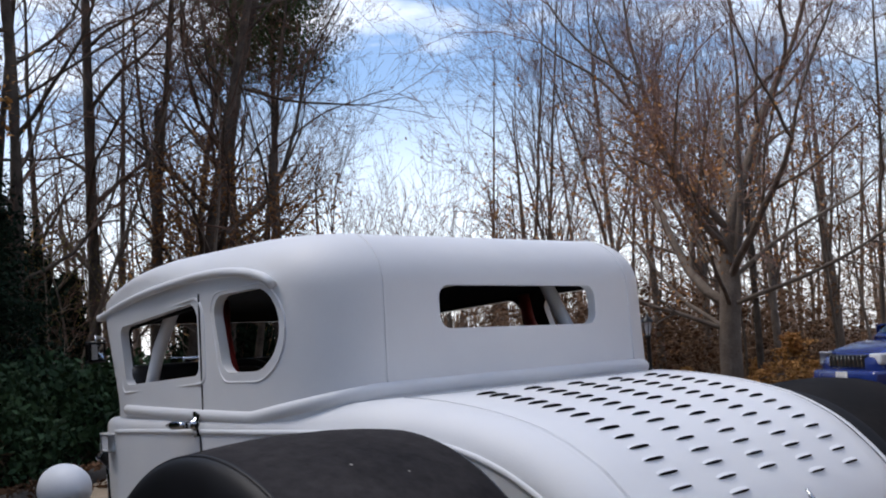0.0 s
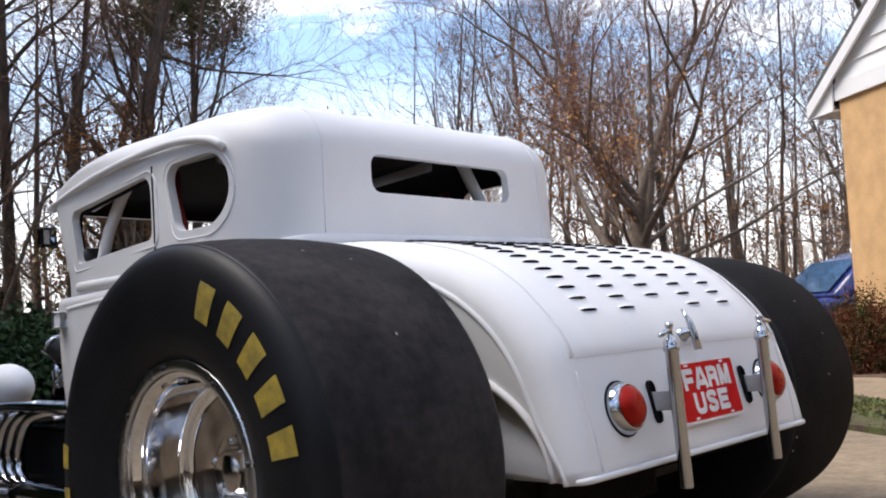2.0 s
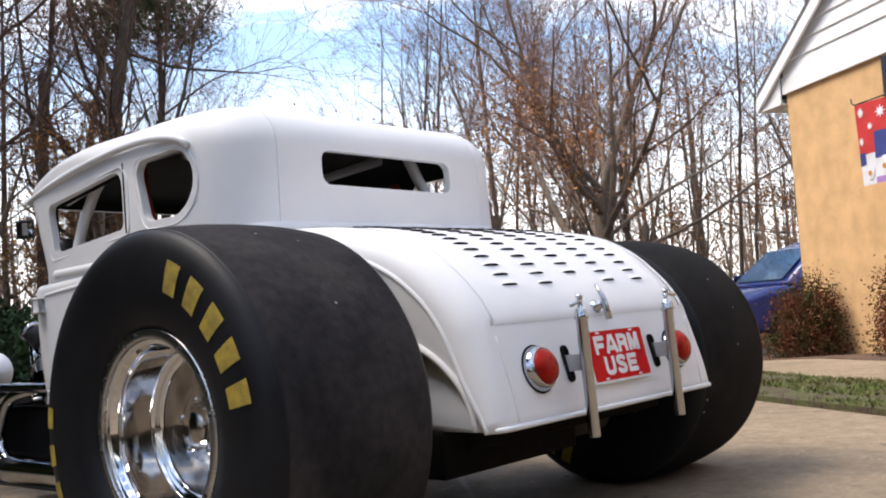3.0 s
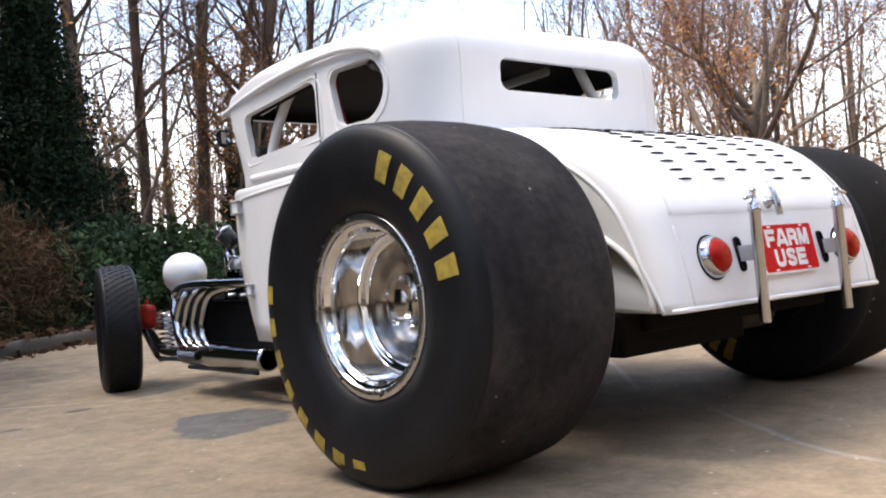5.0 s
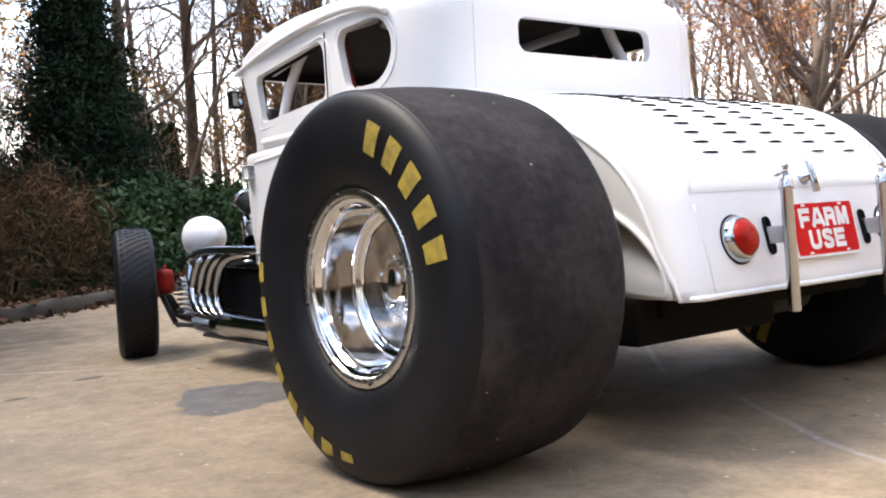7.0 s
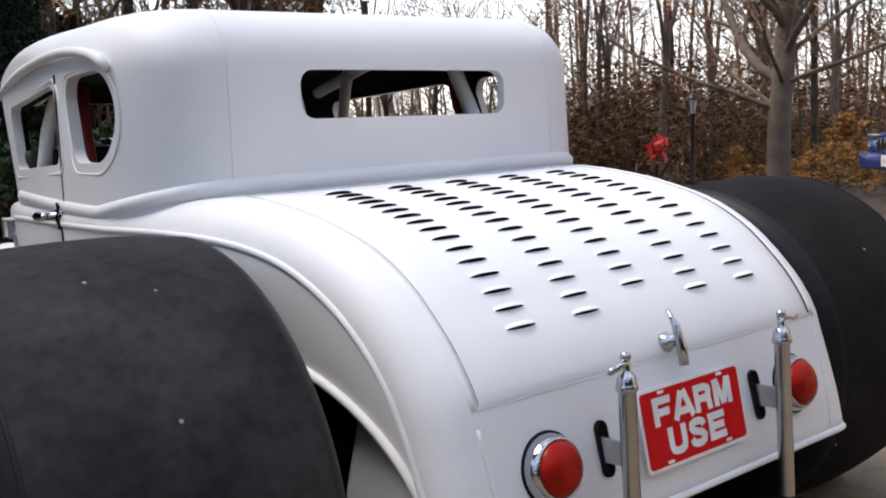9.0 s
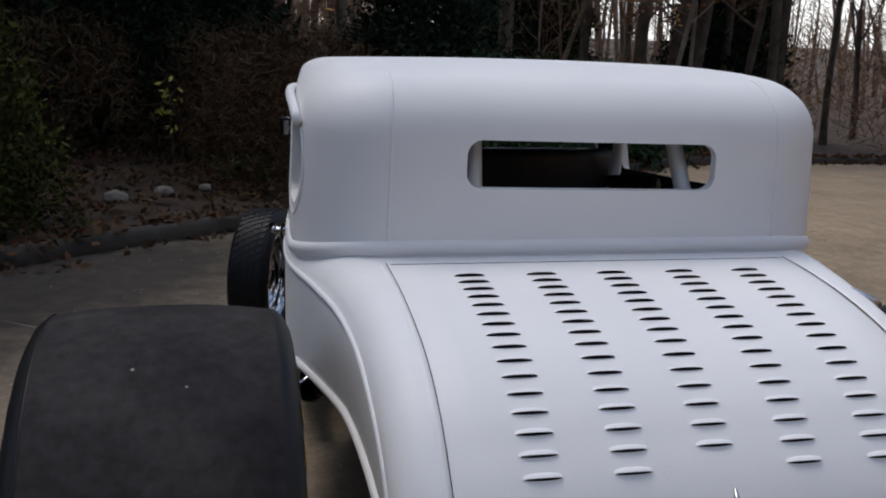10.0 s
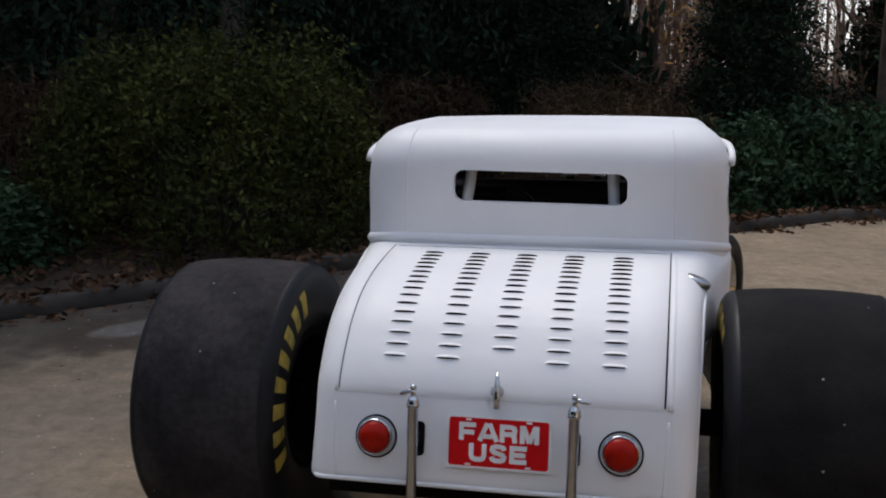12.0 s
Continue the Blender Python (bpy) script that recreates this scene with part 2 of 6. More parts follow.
    put = {"x": lambda p, a: (a, p[0], p[1]), "y": lambda p, a: (p[0], a, p[1]), "z": lambda p, a: (p[0], p[1], a)}[axis]
    return loft([[put(p, lo) for p in outline], [put(p, hi) for p in outline]], True, (True, True))


def smooth_line(points, n=40):
    """A smooth run through points, at n even steps."""
    p = np.array(points, float)
    t = np.r_[0, np.cumsum(np.linalg.norm(np.diff(p, axis=0), axis=1))]
    out = []
    for s in np.linspace(0, t[-1], n):
        i = min(max(int(np.searchsorted(t, s)) - 1, 0), len(p) - 2)
        u = (s - t[i]) / (t[i + 1] - t[i])
        m0 = (p[i + 1] - p[max(i - 1, 0)]) / (t[i + 1] - t[max(i - 1, 0)]) * (t[i + 1] - t[i])
        j = min(i + 2, len(p) - 1)
        m1 = (p[j] - p[i]) / (t[j] - t[i]) * (t[i + 1] - t[i])
        out.append((2 * u**3 - 3 * u**2 + 1) * p[i] + (u**3 - 2 * u**2 + u) * m0 + (3 * u**2 - 2 * u**3) * p[i + 1] + (u**3 - u**2) * m1)
    return [tuple(q) for q in out]


def ease(x, xs, ys):
    """Smooth interpolation through a table."""
    i = int(np.clip(np.searchsorted(xs, x) - 1, 0, len(xs) - 2))
    u = min(max((x - xs[i]) / (xs[i + 1] - xs[i]), 0), 1)
    m = [(ys[min(k + 1, len(ys) - 1)] - ys[max(k - 1, 0)]) / (xs[min(k + 1, len(xs) - 1)] - xs[max(k - 1, 0)]) for k in (i, i + 1)]
    h = xs[i + 1] - xs[i]
    return (2 * u**3 - 3 * u**2 + 1) * ys[i] + (u**3 - 2 * u**2 + u) * m[0] * h + (3 * u**2 - 2 * u**3) * ys[i + 1] + (u**3 - u**2) * m[1] * h


def carve(ob, cutters):
    """Cut closed shapes out of a mesh, for good."""
    obs = []
    for g in cutters:
        c = part("cutter", g, list(ob.data.materials), smooth=False)
        bm = bmesh.new()
        bm.from_mesh(c.data)
        bmesh.ops.recalc_face_normals(bm, faces=bm.faces[:])
        bm.to_mesh(c.data)
        bm.free()
        obs.append(c)
        md = ob.modifiers.new("cut", "BOOLEAN")
        md.object, md.operation, md.solver = c, "DIFFERENCE", "EXACT"
    bpy.context.view_layer.update()
    me = bpy.data.meshes.new_from_object(ob.evaluated_get(bpy.context.evaluated_depsgraph_get()))
    ob.modifiers.clear()
    ob.data = me
    for c in obs:
        bpy.data.objects.remove(c)
    return ob

# ---- the car: tail at y = 0, nose towards +y ----
car = thing("hot_rod_car", "white chopped hot rod coupe on huge slicks parked on concrete", "car")
car.rotation_euler.y = radians(-0.7)
car.location.x = 0.0085

HW_Y = [-0.06, 0.1, 0.4, 0.65, 0.85, 1.1, 1.4, 1.8, 2.2, 2.35]
HW_X = [0.573, 0.585, 0.605, 0.627, 0.658, 0.698, 0.690, 0.648, 0.592, 0.570]


def half_width(y):
    return ease(y, HW_Y, HW_X)


# deck curve seen from the side, from the foot of the lid up to the cab
DECK = np.array(smooth_line([(0.028, 0.660), (0.036, 0.690), (0.052, 0.725), (0.075, 0.760), (0.103, 0.794), (0.132, 0.823), (0.194, 0.877), (0.266, 0.920), (0.340, 0.951),
                             (0.420, 0.972), (0.500, 0.988), (0.590, 1.001), (0.680, 1.010), (0.790, 1.016)], 241))


def deck(theta):
    """Deck point for 180 (foot) to 90 degrees (top)."""
    u = (180 - theta) / 90 * 240
    i = int(min(max(u, 0), 239))
    p = DECK[i] + (DECK[i + 1] - DECK[i]) * (u - i)
    return float(p[0]), float(p[1])


def panel_y(z):
    return ease(z, [0.430, 0.51, 0.60, 0.66], [-0.022, -0.010, 0.012, 0.028])


def lip(theta):
    """Wheel opening lip for 180 to 90 degrees."""
    return 0.60 + 0.545 * math.cos(radians(theta)), 0.43 + 0.303 * math.sin(radians(theta))


def tub():
    top, low, rnd = [], [], []
    for k in range(8):                                   # rear panel
        z = 0.430 + (0.66 - 0.430) * k / 8
        top.append((panel_y(z), z)), low.append((0.012 + 0.03 * k / 8, 0.428)), rnd.append(0.045 + 0.032 * k / 8)
    for k in range(25):                                  # deck
        u = k / 24
        top.append(deck(180 - 90 * u)), low.append(lip(180 - 90 * u)), rnd.append(0.077 + 0.028 * u)
    for k in range(1, 9):                                # shoulder beside the cab corner
        u = k / 8
        s = u * u * (3 - 2 * u)
        top.append((0.79 + 0.36 * u, 1.016 - 0.038 * s))
        low.append((0.60 + 0.44 * u, 0.733 - 0.03 * u)), rnd.append(0.105 - 0.075 * s)
    for k in range(1, 5):                                # front of the wheel opening
        u = k / 4
        top.append((1.15 + 0.06 * u, 0.978)), low.append((1.04 + 0.10 * u, 0.702 - 0.392 * u)), rnd.append(0.03)
    for k in range(1, 11):                               # door
        u = k / 10
        top.append((1.21 + 1.04 * u, 0.978 - 0.03 * u)), low.append((1.14 + 0.97 * u, 0.31 - 0.013 * u)), rnd.append(0.03)
    rows = []
    n = len(top)
    for i in range(n):
        a, b = top[max(i - 1, 0)], top[min(i + 1, n - 1)]
        d = Vector((b[0] - a[0], b[1] - a[1])).normalized()
        inn = Vector((d.y, -d.x))
        p, r = Vector(top[i]), rnd[i]
        w = half_width(p.x)
        row = [(x, p.x, p.y) for x in np.linspace(0, w - r, 9)]
        for k in range(1, 9):
            t = radians(90 * k / 8)
            q = p + inn * r * (1 - math.cos(t))
            row.append((half_width(q.x) - r + r * math.sin(t), q.x, q.y))
        q, e = p + inn * r, Vector(low[i])
        for k in range(1, 9):
            s = q.lerp(e, k / 8)
            s.x += 0.045 * max(0.0, (i - n + 11) / 10) * math.sin(math.pi * k / 8)
            row.append((half_width(s.x) - 0.012 * (k / 8) ** 2, s.x, s.y))
        out = [(x + 0.030 * (x / 0.7) * max(0.0, min(1.0, (y - 0.45) / 0.6)), y, z) for x, y, z in row]
        rows.append([(-x, y, z) for x, y, z in row[:0:-1]] + out)
    return loft(rows, closed=False)


body = part("body", tub(), WHITE, car, "matt white primer rear body and deck")
md = body.modifiers.new("thick", "SOLIDIFY")
md.thickness, md.offset = 0.006, -1

# ---- cab ----
ROOF_Y = [0.80, 1.05, 1.30, 1.60, 1.85, 2.05, 2.22]
ROOF_Z = [1.424, 1.442, 1.451, 1.450, 1.433, 1.392, 1.330]


def roof(y):
    return ease(y, ROOF_Y, ROOF_Z)


def cab_plan():
    """Half plan of the cab, from the middle of the back to the middle of the front, with outward normals."""
    pts = [(x, 0.852 + 0.004 * (x / 0.45) ** 2) for x in np.linspace(0, 0.45, 10)]
    w = half_width(1.14) - 0.014
    for k in range(1, 15):
        t = radians(90 * k / 14)
        pts.append((0.45 + (w - 0.45) * math.sin(t) ** 0.82, 0.856 + 0.284 * (1 - math.cos(t) ** 0.82)))
    pts += [(half_width(y) - 0.014, y) for y in np.linspace(1.17, 2.12, 22)]
    w = half_width(2.15) - 0.014
    for k in range(1, 6):
        t = radians(90 * k / 5)
        pts.append((w - 0.05 * (1 - math.cos(t)), 2.14 + 0.05 * math.sin(t)))
    pts += [(x, 2.19 + 0.02 * (1 - (x / w) ** 2)) for x in np.linspace(w - 0.08, 0, 8)]
    out = []
    for i, p in enumerate(pts):
        a, b = pts[max(i - 1, 0)], pts[min(i + 1, len(pts) - 1)]
        d = Vector((b[0] - a[0], b[1] - a[1])).normalized()
        n = Vector((d.y, -d.x))
        if i == 0:
            n = Vector((0, -1))
        if i == len(pts) - 1:
            n = Vector((0, 1))
        out.append((Vector(p), n))
    return out


PLAN = cab_plan()
SPINE = 1.50


def cab_ring(inset, up, drop, spread=1.0, thin=0.0):
    """One ring of the cab shell. up: 0 foot to 1 eaves; drop: height below the roof's crown line."""
    half = []
    for p, n in PLAN:
        u = max(0.0, min(1.0, (p.y - 1.45) / 0.6))
        k = 1 - 0.80 * u * u * (3 - 2 * u)
        q = p - n * (inset * k + thin)
        q = Vector((q.x * spread, SPINE + (q.y - SPINE) * spread))
        zt = roof(q.y) - thin
        z = zt + 0.008 * (1 - spread**2) if drop is None else (0.95 + (zt - drop * k - 0.95) * up)
        lean = 0.02 * (z - 1.0) * max(0.0, min(1.0, (1.35 - q.y) / 0.45))
        lean += 0.12 * max(0.0, min(1.0, (z - 1.0) / 0.28)) * max(0.0, min(1.0, (q.y - 1.85) / 0.35))
        tuck = 1 - 0.05 * max(0.0, z - 1.0)
        half.append((q.x * tuck, q.y + lean, z))
    return half + [(-x, y, z) for x, y, z in half[-2:0:-1]]


def cab():
    rings = []
    for shell in (0.0, 0.028):
        run = [cab_ring(0, u, 0.135, thin=shell) for u in np.linspace(0, 1, 12)]
        for k in range(1, 11):
            t = radians(90 * k / 10)
            run.append(cab_ring(0.152 * (1 - math.cos(t)), 1, 0.135 * (1 - math.sin(t)), thin=shell))
        run += [cab_ring(0.152, 1, None, s, shell) for s in (0.85, 0.68, 0.5, 0.34, 0.18, 0.05)]
        rings.append(run)
    n = len(rings[0][0])
    ov, of = loft(rings[0], True, (False, True))
    iv, nf = loft(rings[1], True, (False, True))
    o = len(ov)
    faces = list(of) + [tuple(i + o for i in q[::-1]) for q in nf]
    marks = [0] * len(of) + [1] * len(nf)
    for b in range(n):
        c = (b + 1) % n
        faces.append((c, b, o + b, o + c)), marks.append(0)
    return ov + iv, faces, marks


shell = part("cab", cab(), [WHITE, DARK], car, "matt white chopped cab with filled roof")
REAR_WINDOW = rounded([(-0.312, 1.174), (0.312, 1.174), (0.312, 1.289), (-0.312, 1.289)], 0.036)
QUARTER_WINDOW = rounded([(1.045, 1.088), (1.305, 1.086), (1.377, 1.292), (1.042, 1.304)], [0.115, 0.055, 0.045, 0.10], 10)
DOOR_WINDOW = rounded([(1.455, 1.080), (2.062, 1.050), (2.122, 1.240), (1.470, 1.286)], [0.03, 0.03, 0.03, 0.06], 8)
WIND_SCREEN = rounded([(-0.53, 1.015), (0.53, 1.015), (0.51, 1.255), (-0.51, 1.255)], 0.03)
carve(shell, [prism(REAR_WINDOW, 0.7, 1.02, "y"), prism(WIND_SCREEN, 2.05, 2.45, "y"),
              prism(QUARTER_WINDOW, -0.9, 0.9, "x"), prism(DOOR_WINDOW, -0.9, 0.9, "x")])
sharpen(shell, 40)


def cab_x(y, z):
    """Outer half width of the cab wall."""
    w = min(half_width(y) - 0.014, 9)
    if y < 1.14:
        t = max(0.0, min(1.0, (1.14 - y) / 0.294))
        wm = half_width(1.14) - 0.014
        w = 0.45 + (wm - 0.45) * (1 - t ** 2.44) ** 0.41
    return w * (1 - 0.05 * max(0.0, z - 1.0))


# raised frames round the windows
for side in (-1, 1):
    for name, outline in (("quarter_window_frame", QUARTER_WINDOW), ("door_window_frame", DOOR_WINDOW)):
        cy, cz = np.mean(outline, axis=0)
        grown = [(cy + (y - cy) * 1.13, cz + (z - cz) * 1.17) for y, z in outline]
        part(name, tube([(side * (cab_x(y, z) - 0.001), y, z) for y, z in grown + grown[:2]], 0.0055 if name[0] == "d" else 0.0035, 8, False), WHITE, car)
        inner = [(cy + (y - cy) * 1.02, cz + (z - cz) * 1.02) for y, z in outline]
        if name[0] == "d":
            part("weather_strip", tube([(side * (cab_x(y, z) - 0.026), y, z) for y, z in inner + inner[:2]], 0.006, 6, False), SEAM, car)

# seams, mouldings and drip rails
for side in (-1, 1):
    k = min(range(len(PLAN)), key=lambda q: abs(PLAN[q][0].x - 0.495) + 9 * (PLAN[q][0].y > 1.2))
    run = []
    for u in np.linspace(0.28, 1, 14):
        run.append(cab_ring(0, u, 0.135)[k])
    for q in range(1, 11):
        t = radians(90 * q / 10)
        run.append(cab_ring(0.152 * (1 - math.cos(t)), 1, 0.135 * (1 - math.sin(t)))[k])
    part("roof_seam", tube([(side * x, y - 0.0005, z) for x, y, z in run], 0.0026, 6), WHITE, car, "faint welded seam")
    rail = smooth_line([(2.325, 1.292), (2.10, 1.320), (1.85, 1.343), (1.5, 1.360), (1.30, 1.361), (1.17, 1.350), (1.09, 1.333), (1.052, 1.310)], 34)
    part("drip_rail", tube([(side * (cab_x(y, z) + 0.010), y, z) for y, z in rail], 0.0125, 8), WHITE, car, "white curved drip rail")
    line = [(side * (half_width(1.415) + 0.0005), 1.425 + 0.07 * (z - 0.9), z) for z in np.linspace(0.33, 0.935, 12)]
    part("door_seam", tube(line, 0.0032, 6), SEAM, car, "dark door shut line")
    part("door_seam", tube([(side * (half_width(1.415) + 0.011 - 0.25 * abs(z - 0.955)), 1.428, z) for z in np.linspace(0.925, 0.985, 7)], 0.0042, 6), SEAM, car)
    line = [(side * (cab_x(1.42, z) + 0.0005), 1.425 + 0.07 * (z - 0.9), z) for z in np.linspace(0.975, 1.315, 10)]
    part("door_seam", tube(line, 0.0032, 6), SEAM, car)
    bead = smooth_line([(2.16, 0.905), (1.8, 0.922), (1.41, 0.936), (1.06, 0.945), (0.80, 0.945), (0.60, 0.933), (0.45, 0.907), (0.32, 0.857), (0.225, 0.792), (0.160, 0.722), (0.115, 0.640), (0.080, 0.555), (0.048, 0.495), (0.028, 0.445)], 60)
    run = []
    for y, z in bead:
        fall = (float(np.interp(y, DECK[:, 0], DECK[:, 1])) - z) / 0.092 if y < 0.79 else 1.0
        run.append((side * (half_width(y) - 0.001 - 0.092 * (1 - math.sqrt(max(0.0, 1 - (1 - min(1.0, max(0.0, fall))) ** 2)))), y, z))
    part("belt_moulding", tube(run, 0.0078, 8, flat=0.8), WHITE, car, "raised white bead curving round the wheel opening")
    arch = [lip(t) for t in np.linspace(180, 90, 24)] + [(0.60 + 0.44 * u, 0.733 - 0.03 * u) for u in np.linspace(0.1, 1, 8)]
    part("wheel_opening_lip", tube([(side * (half_width(y) - 0.008), y, z) for y, z in arch], 0.010, 8), WHITE, car, "rolled white wheel opening edge")
    v, fc = [], []
    rows = [lip(t) for t in np.linspace(178, 90, 22)] + [(0.60 + 0.05 * u, 0.733 - 0.004 * u) for u in range(1, 11)]
    for k, (y, top) in enumerate(rows):
        for q in range(13):
            z = 0.428 + (top - 0.428) * q / 12
            v.append((side * (0.568 - 0.36 * max(0.0, z - 0.47) ** 1.15 - 0.75 * max(0.0, y - 0.34) * min(1.0, (top - z) / 0.05)), y, z))
        if k:
            fc += [((k - 1) * 13 + q, (k - 1) * 13 + q + 1, k * 13 + q + 1, k * 13 + q) for q in range(12)]
    n = len(v)
    edge = [i for i in range(0, n, 13)] + list(range(n - 12, n)) + list(range(n - 14, 11, -13)) + list(range(11, 0, -1))
    fc += [tuple(i + n for i in face[::-1]) for face in fc] + [(a, b, b + n, a + n) for a, b in zip(edge, edge[1:] + edge[:1])]
    v += [(x - side * 0.012, y, z) for x, y, z in v]
    part("wheel_house", (v, fc), GREYED, car, "grey inner wheel house panel")
run = []
for p, n in PLAN:
    if p.y > 2.08:
        break
    rise = 1.036 - 0.058 * max(0.0, min(1.0, (p.y - 0.86) / 0.30)) ** 0.8
    run.append((p.x - n.x * 0.009, p.y - n.y * 0.009, rise))
run = [(-x, y, z) for x, y, z in run[:0:-1]] + run
part("belt_swell", tube(run, 0.0195, 12), WHITE, car, "rounded white belt moulding at the cab foot")
edge = [(x, panel_y(0.434) - 0.001, 0.434) for x in np.linspace(-0.525, 0.525, 20)]
turn = [(0.548, panel_y(0.434) + 0.004, 0.4335), (0.561, panel_y(0.434) + 0.016, 0.433), (0.567, 0.016, 0.432)]
edge = [(-x, y, z) for x, y, z in turn[::-1]] + edge + turn
part("tail_edge", tube(edge, 0.0075, 8), WHITE, car, "rolled white lower edge")
for side in (-1, 1):
    part("panel_ridge", tube([(side * (0.502 - 0.05 * (0.66 - z)), panel_y(z) + 0.0008, z) for z in np.linspace(0.445, 0.662, 12)], 0.0042, 8), WHITE, car, "faint upright ridge below the lid")
part("firewall", box(-0.575, 0.575, 2.10, 2.13, 0.31, 0.96, 0.01), BLACK, car, smooth=False)
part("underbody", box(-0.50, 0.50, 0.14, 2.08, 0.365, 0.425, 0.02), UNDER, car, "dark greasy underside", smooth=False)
for side in (-1, 1):
    part("cowl_hinge", box(side * 0.580, side * 0.615, 2.170, 2.230, 0.842, 0.895, 0.006), WHITE, car, "white hinge block at the cowl")
    part("cowl_hinge", box(side * 0.588, side * 0.612, 2.105, 2.150, 0.492, 0.536, 0.006), WHITE, car, "white hinge block low on the door")

SET_OVER = ("cab", "quarter_window_frame", "door_window_frame", "weather_strip", "roof_seam", "drip_rail", "belt_swell")
for ob in car.children:
    if ob.name.split(".")[0] in SET_OVER:
        ob.data.transform(Matrix.Translation((0.014, 0, 0)) @ Matrix.Diagonal((1.024, 1, 1, 1)))

# ---- boot lid with louvres ----


def lid_point(x, theta, off):
    a, b = Vector(deck(theta + 0.6)), Vector(deck(theta - 0.6))
    d = (b - a).normalized()
    y, z = deck(theta)
    return x, y - d.y * off, z + d.x * off


def lid():
    thetas = np.linspace(176.0, 92.5, 48)
    rows = []
    for t in thetas:
        e = 0.488 + 0.009 * (176.0 - t) / 81
        rows.append([lid_point(-e, t, -0.001)] + [lid_point(x, t, 0.0020) for x in np.linspace(-e + 0.003, e - 0.003, 16)] + [lid_point(e, t, -0.001)])
    first = [lid_point(x, 176.4, 0.0005) for x, *_ in rows[0]]
    last = [lid_point(x, 92.0, 0.0005) for x, *_ in rows[-1]]
    return loft([first] + rows + [last], closed=False)


trunk_lid = part("trunk_lid", lid(), WHITE, car, "white trunk lid punched with five rows of louvres")
for side in (-1, 1):
    # black strip on the lid edge, put in place of the gap's shade
    gap = []
    for t in np.linspace(176.0, 91, 40):
        x = 0.4930 + 0.009 * (176.0 - t) / 82
        wide = 0.0022 if side < 0 else 0.0032 + 0.0022 * (t - 91) / 85
        gap.append([lid_point(side * (x - wide), t, 0.0022), lid_point(side * x, t, 0.0034 if side < 0 else 0.0024)])
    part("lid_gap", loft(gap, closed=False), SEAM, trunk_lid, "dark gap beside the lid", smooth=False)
    ridge = [lid_point(side * ((0.5002 if side < 0 else 0.5045) + 0.009 * (176.8 - t) / 82), t, -0.0122 if side < 0 else -0.0108) for t in np.linspace(176.8, 90, 40)]
    part("deck_ridge", tube(ridge, 0.0140, 14), WHITE, car, "low ridge along the lid")
for t, r in ((176.8, 0.0007), (91.6, 0.0007)):
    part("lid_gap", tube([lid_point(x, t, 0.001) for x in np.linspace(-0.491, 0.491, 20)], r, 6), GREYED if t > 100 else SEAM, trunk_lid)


def louvre_mesh():
    """A pressed half-dome, its rear mouth closed with black in place of inner shade."""
    v, fc, mk = [], [], []
    nu, nv, w, d, h = 18, 6, 0.0365, 0.0115, 0.0066
    for j in range(nv + 1):
        for i in range(nu + 1):
            u = -1 + 2 * i / nu
            s = max(0.0, 1 - abs(u) ** 2.4) ** 0.55
            k = j / nv
            v.append((u * w, d * k * (0.4 + 0.6 * s), h * s * (1 - k * k) ** 0.9 + 0.0002))
    for j in range(nv):
        for i in range(nu):
            a = j * (nu + 1) + i
            fc.append((a, a + 1, a + nu + 2, a + nu + 1)), mk.append(0)
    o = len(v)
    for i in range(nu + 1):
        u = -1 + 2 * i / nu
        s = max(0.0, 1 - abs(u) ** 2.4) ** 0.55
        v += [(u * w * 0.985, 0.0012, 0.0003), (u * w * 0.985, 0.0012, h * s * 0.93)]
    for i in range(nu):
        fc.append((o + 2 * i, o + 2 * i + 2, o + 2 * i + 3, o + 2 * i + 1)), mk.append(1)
    # black strip on the lid behind the mouth, standing in for shade
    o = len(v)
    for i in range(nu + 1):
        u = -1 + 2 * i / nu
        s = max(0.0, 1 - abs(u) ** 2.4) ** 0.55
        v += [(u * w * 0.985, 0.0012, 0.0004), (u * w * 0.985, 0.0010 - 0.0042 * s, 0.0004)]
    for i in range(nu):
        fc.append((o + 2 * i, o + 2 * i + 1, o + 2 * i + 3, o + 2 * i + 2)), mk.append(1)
    return v, fc, mk


# rows at even steps along the curve of the lid
arc = np.linspace(178, 90.5, 400)
pts = np.array([deck(t) for t in arc])
length = np.r_[0, np.cumsum(np.linalg.norm(np.diff(pts, axis=0), axis=1))]
first_louvre = None
s_low, s_high = np.interp(0.103, pts[:, 0], length), np.interp(0.672, pts[:, 0], length)
for col in range(5):
    for row in range(16):
        if col == 2 and row == 0:
            continue
        t = float(np.interp(s_low + (s_high - s_low) * row / 15, length, arc))
        o, a, b = Vector(lid_point(0.005 + 0.1676 * (col - 2), t, 0.0021)), Vector(lid_point(0, t + 0.5, 0)), Vector(lid_point(0, t - 0.5, 0))
        fwd = (b - a).normalized()
        m = Matrix((Vector((1, 0, 0)), fwd, Vector((1, 0, 0)).cross(fwd))).transposed().to_4x4()
        m.translation = o
        if first_louvre is None:
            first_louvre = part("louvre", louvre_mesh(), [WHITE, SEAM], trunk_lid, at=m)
        else:
            o = new("louvre", first_louvre.data)
            o.parent, o.matrix_basis = trunk_lid, m

# T handle
grip = part("trunk_handle", lathe([(-0.002, 0.020), (0.006, 0.020), (0.012, 0.016), (0.022, 0.012), (0.028, 0.006), (0.03, 0.0005)], 20, "z"), CHROME, car,
            "chrome trunk handle", at=Matrix.Translation((0, 0.047, 0.716)) @ pose(0, 0, 0, 72, 0, 0))
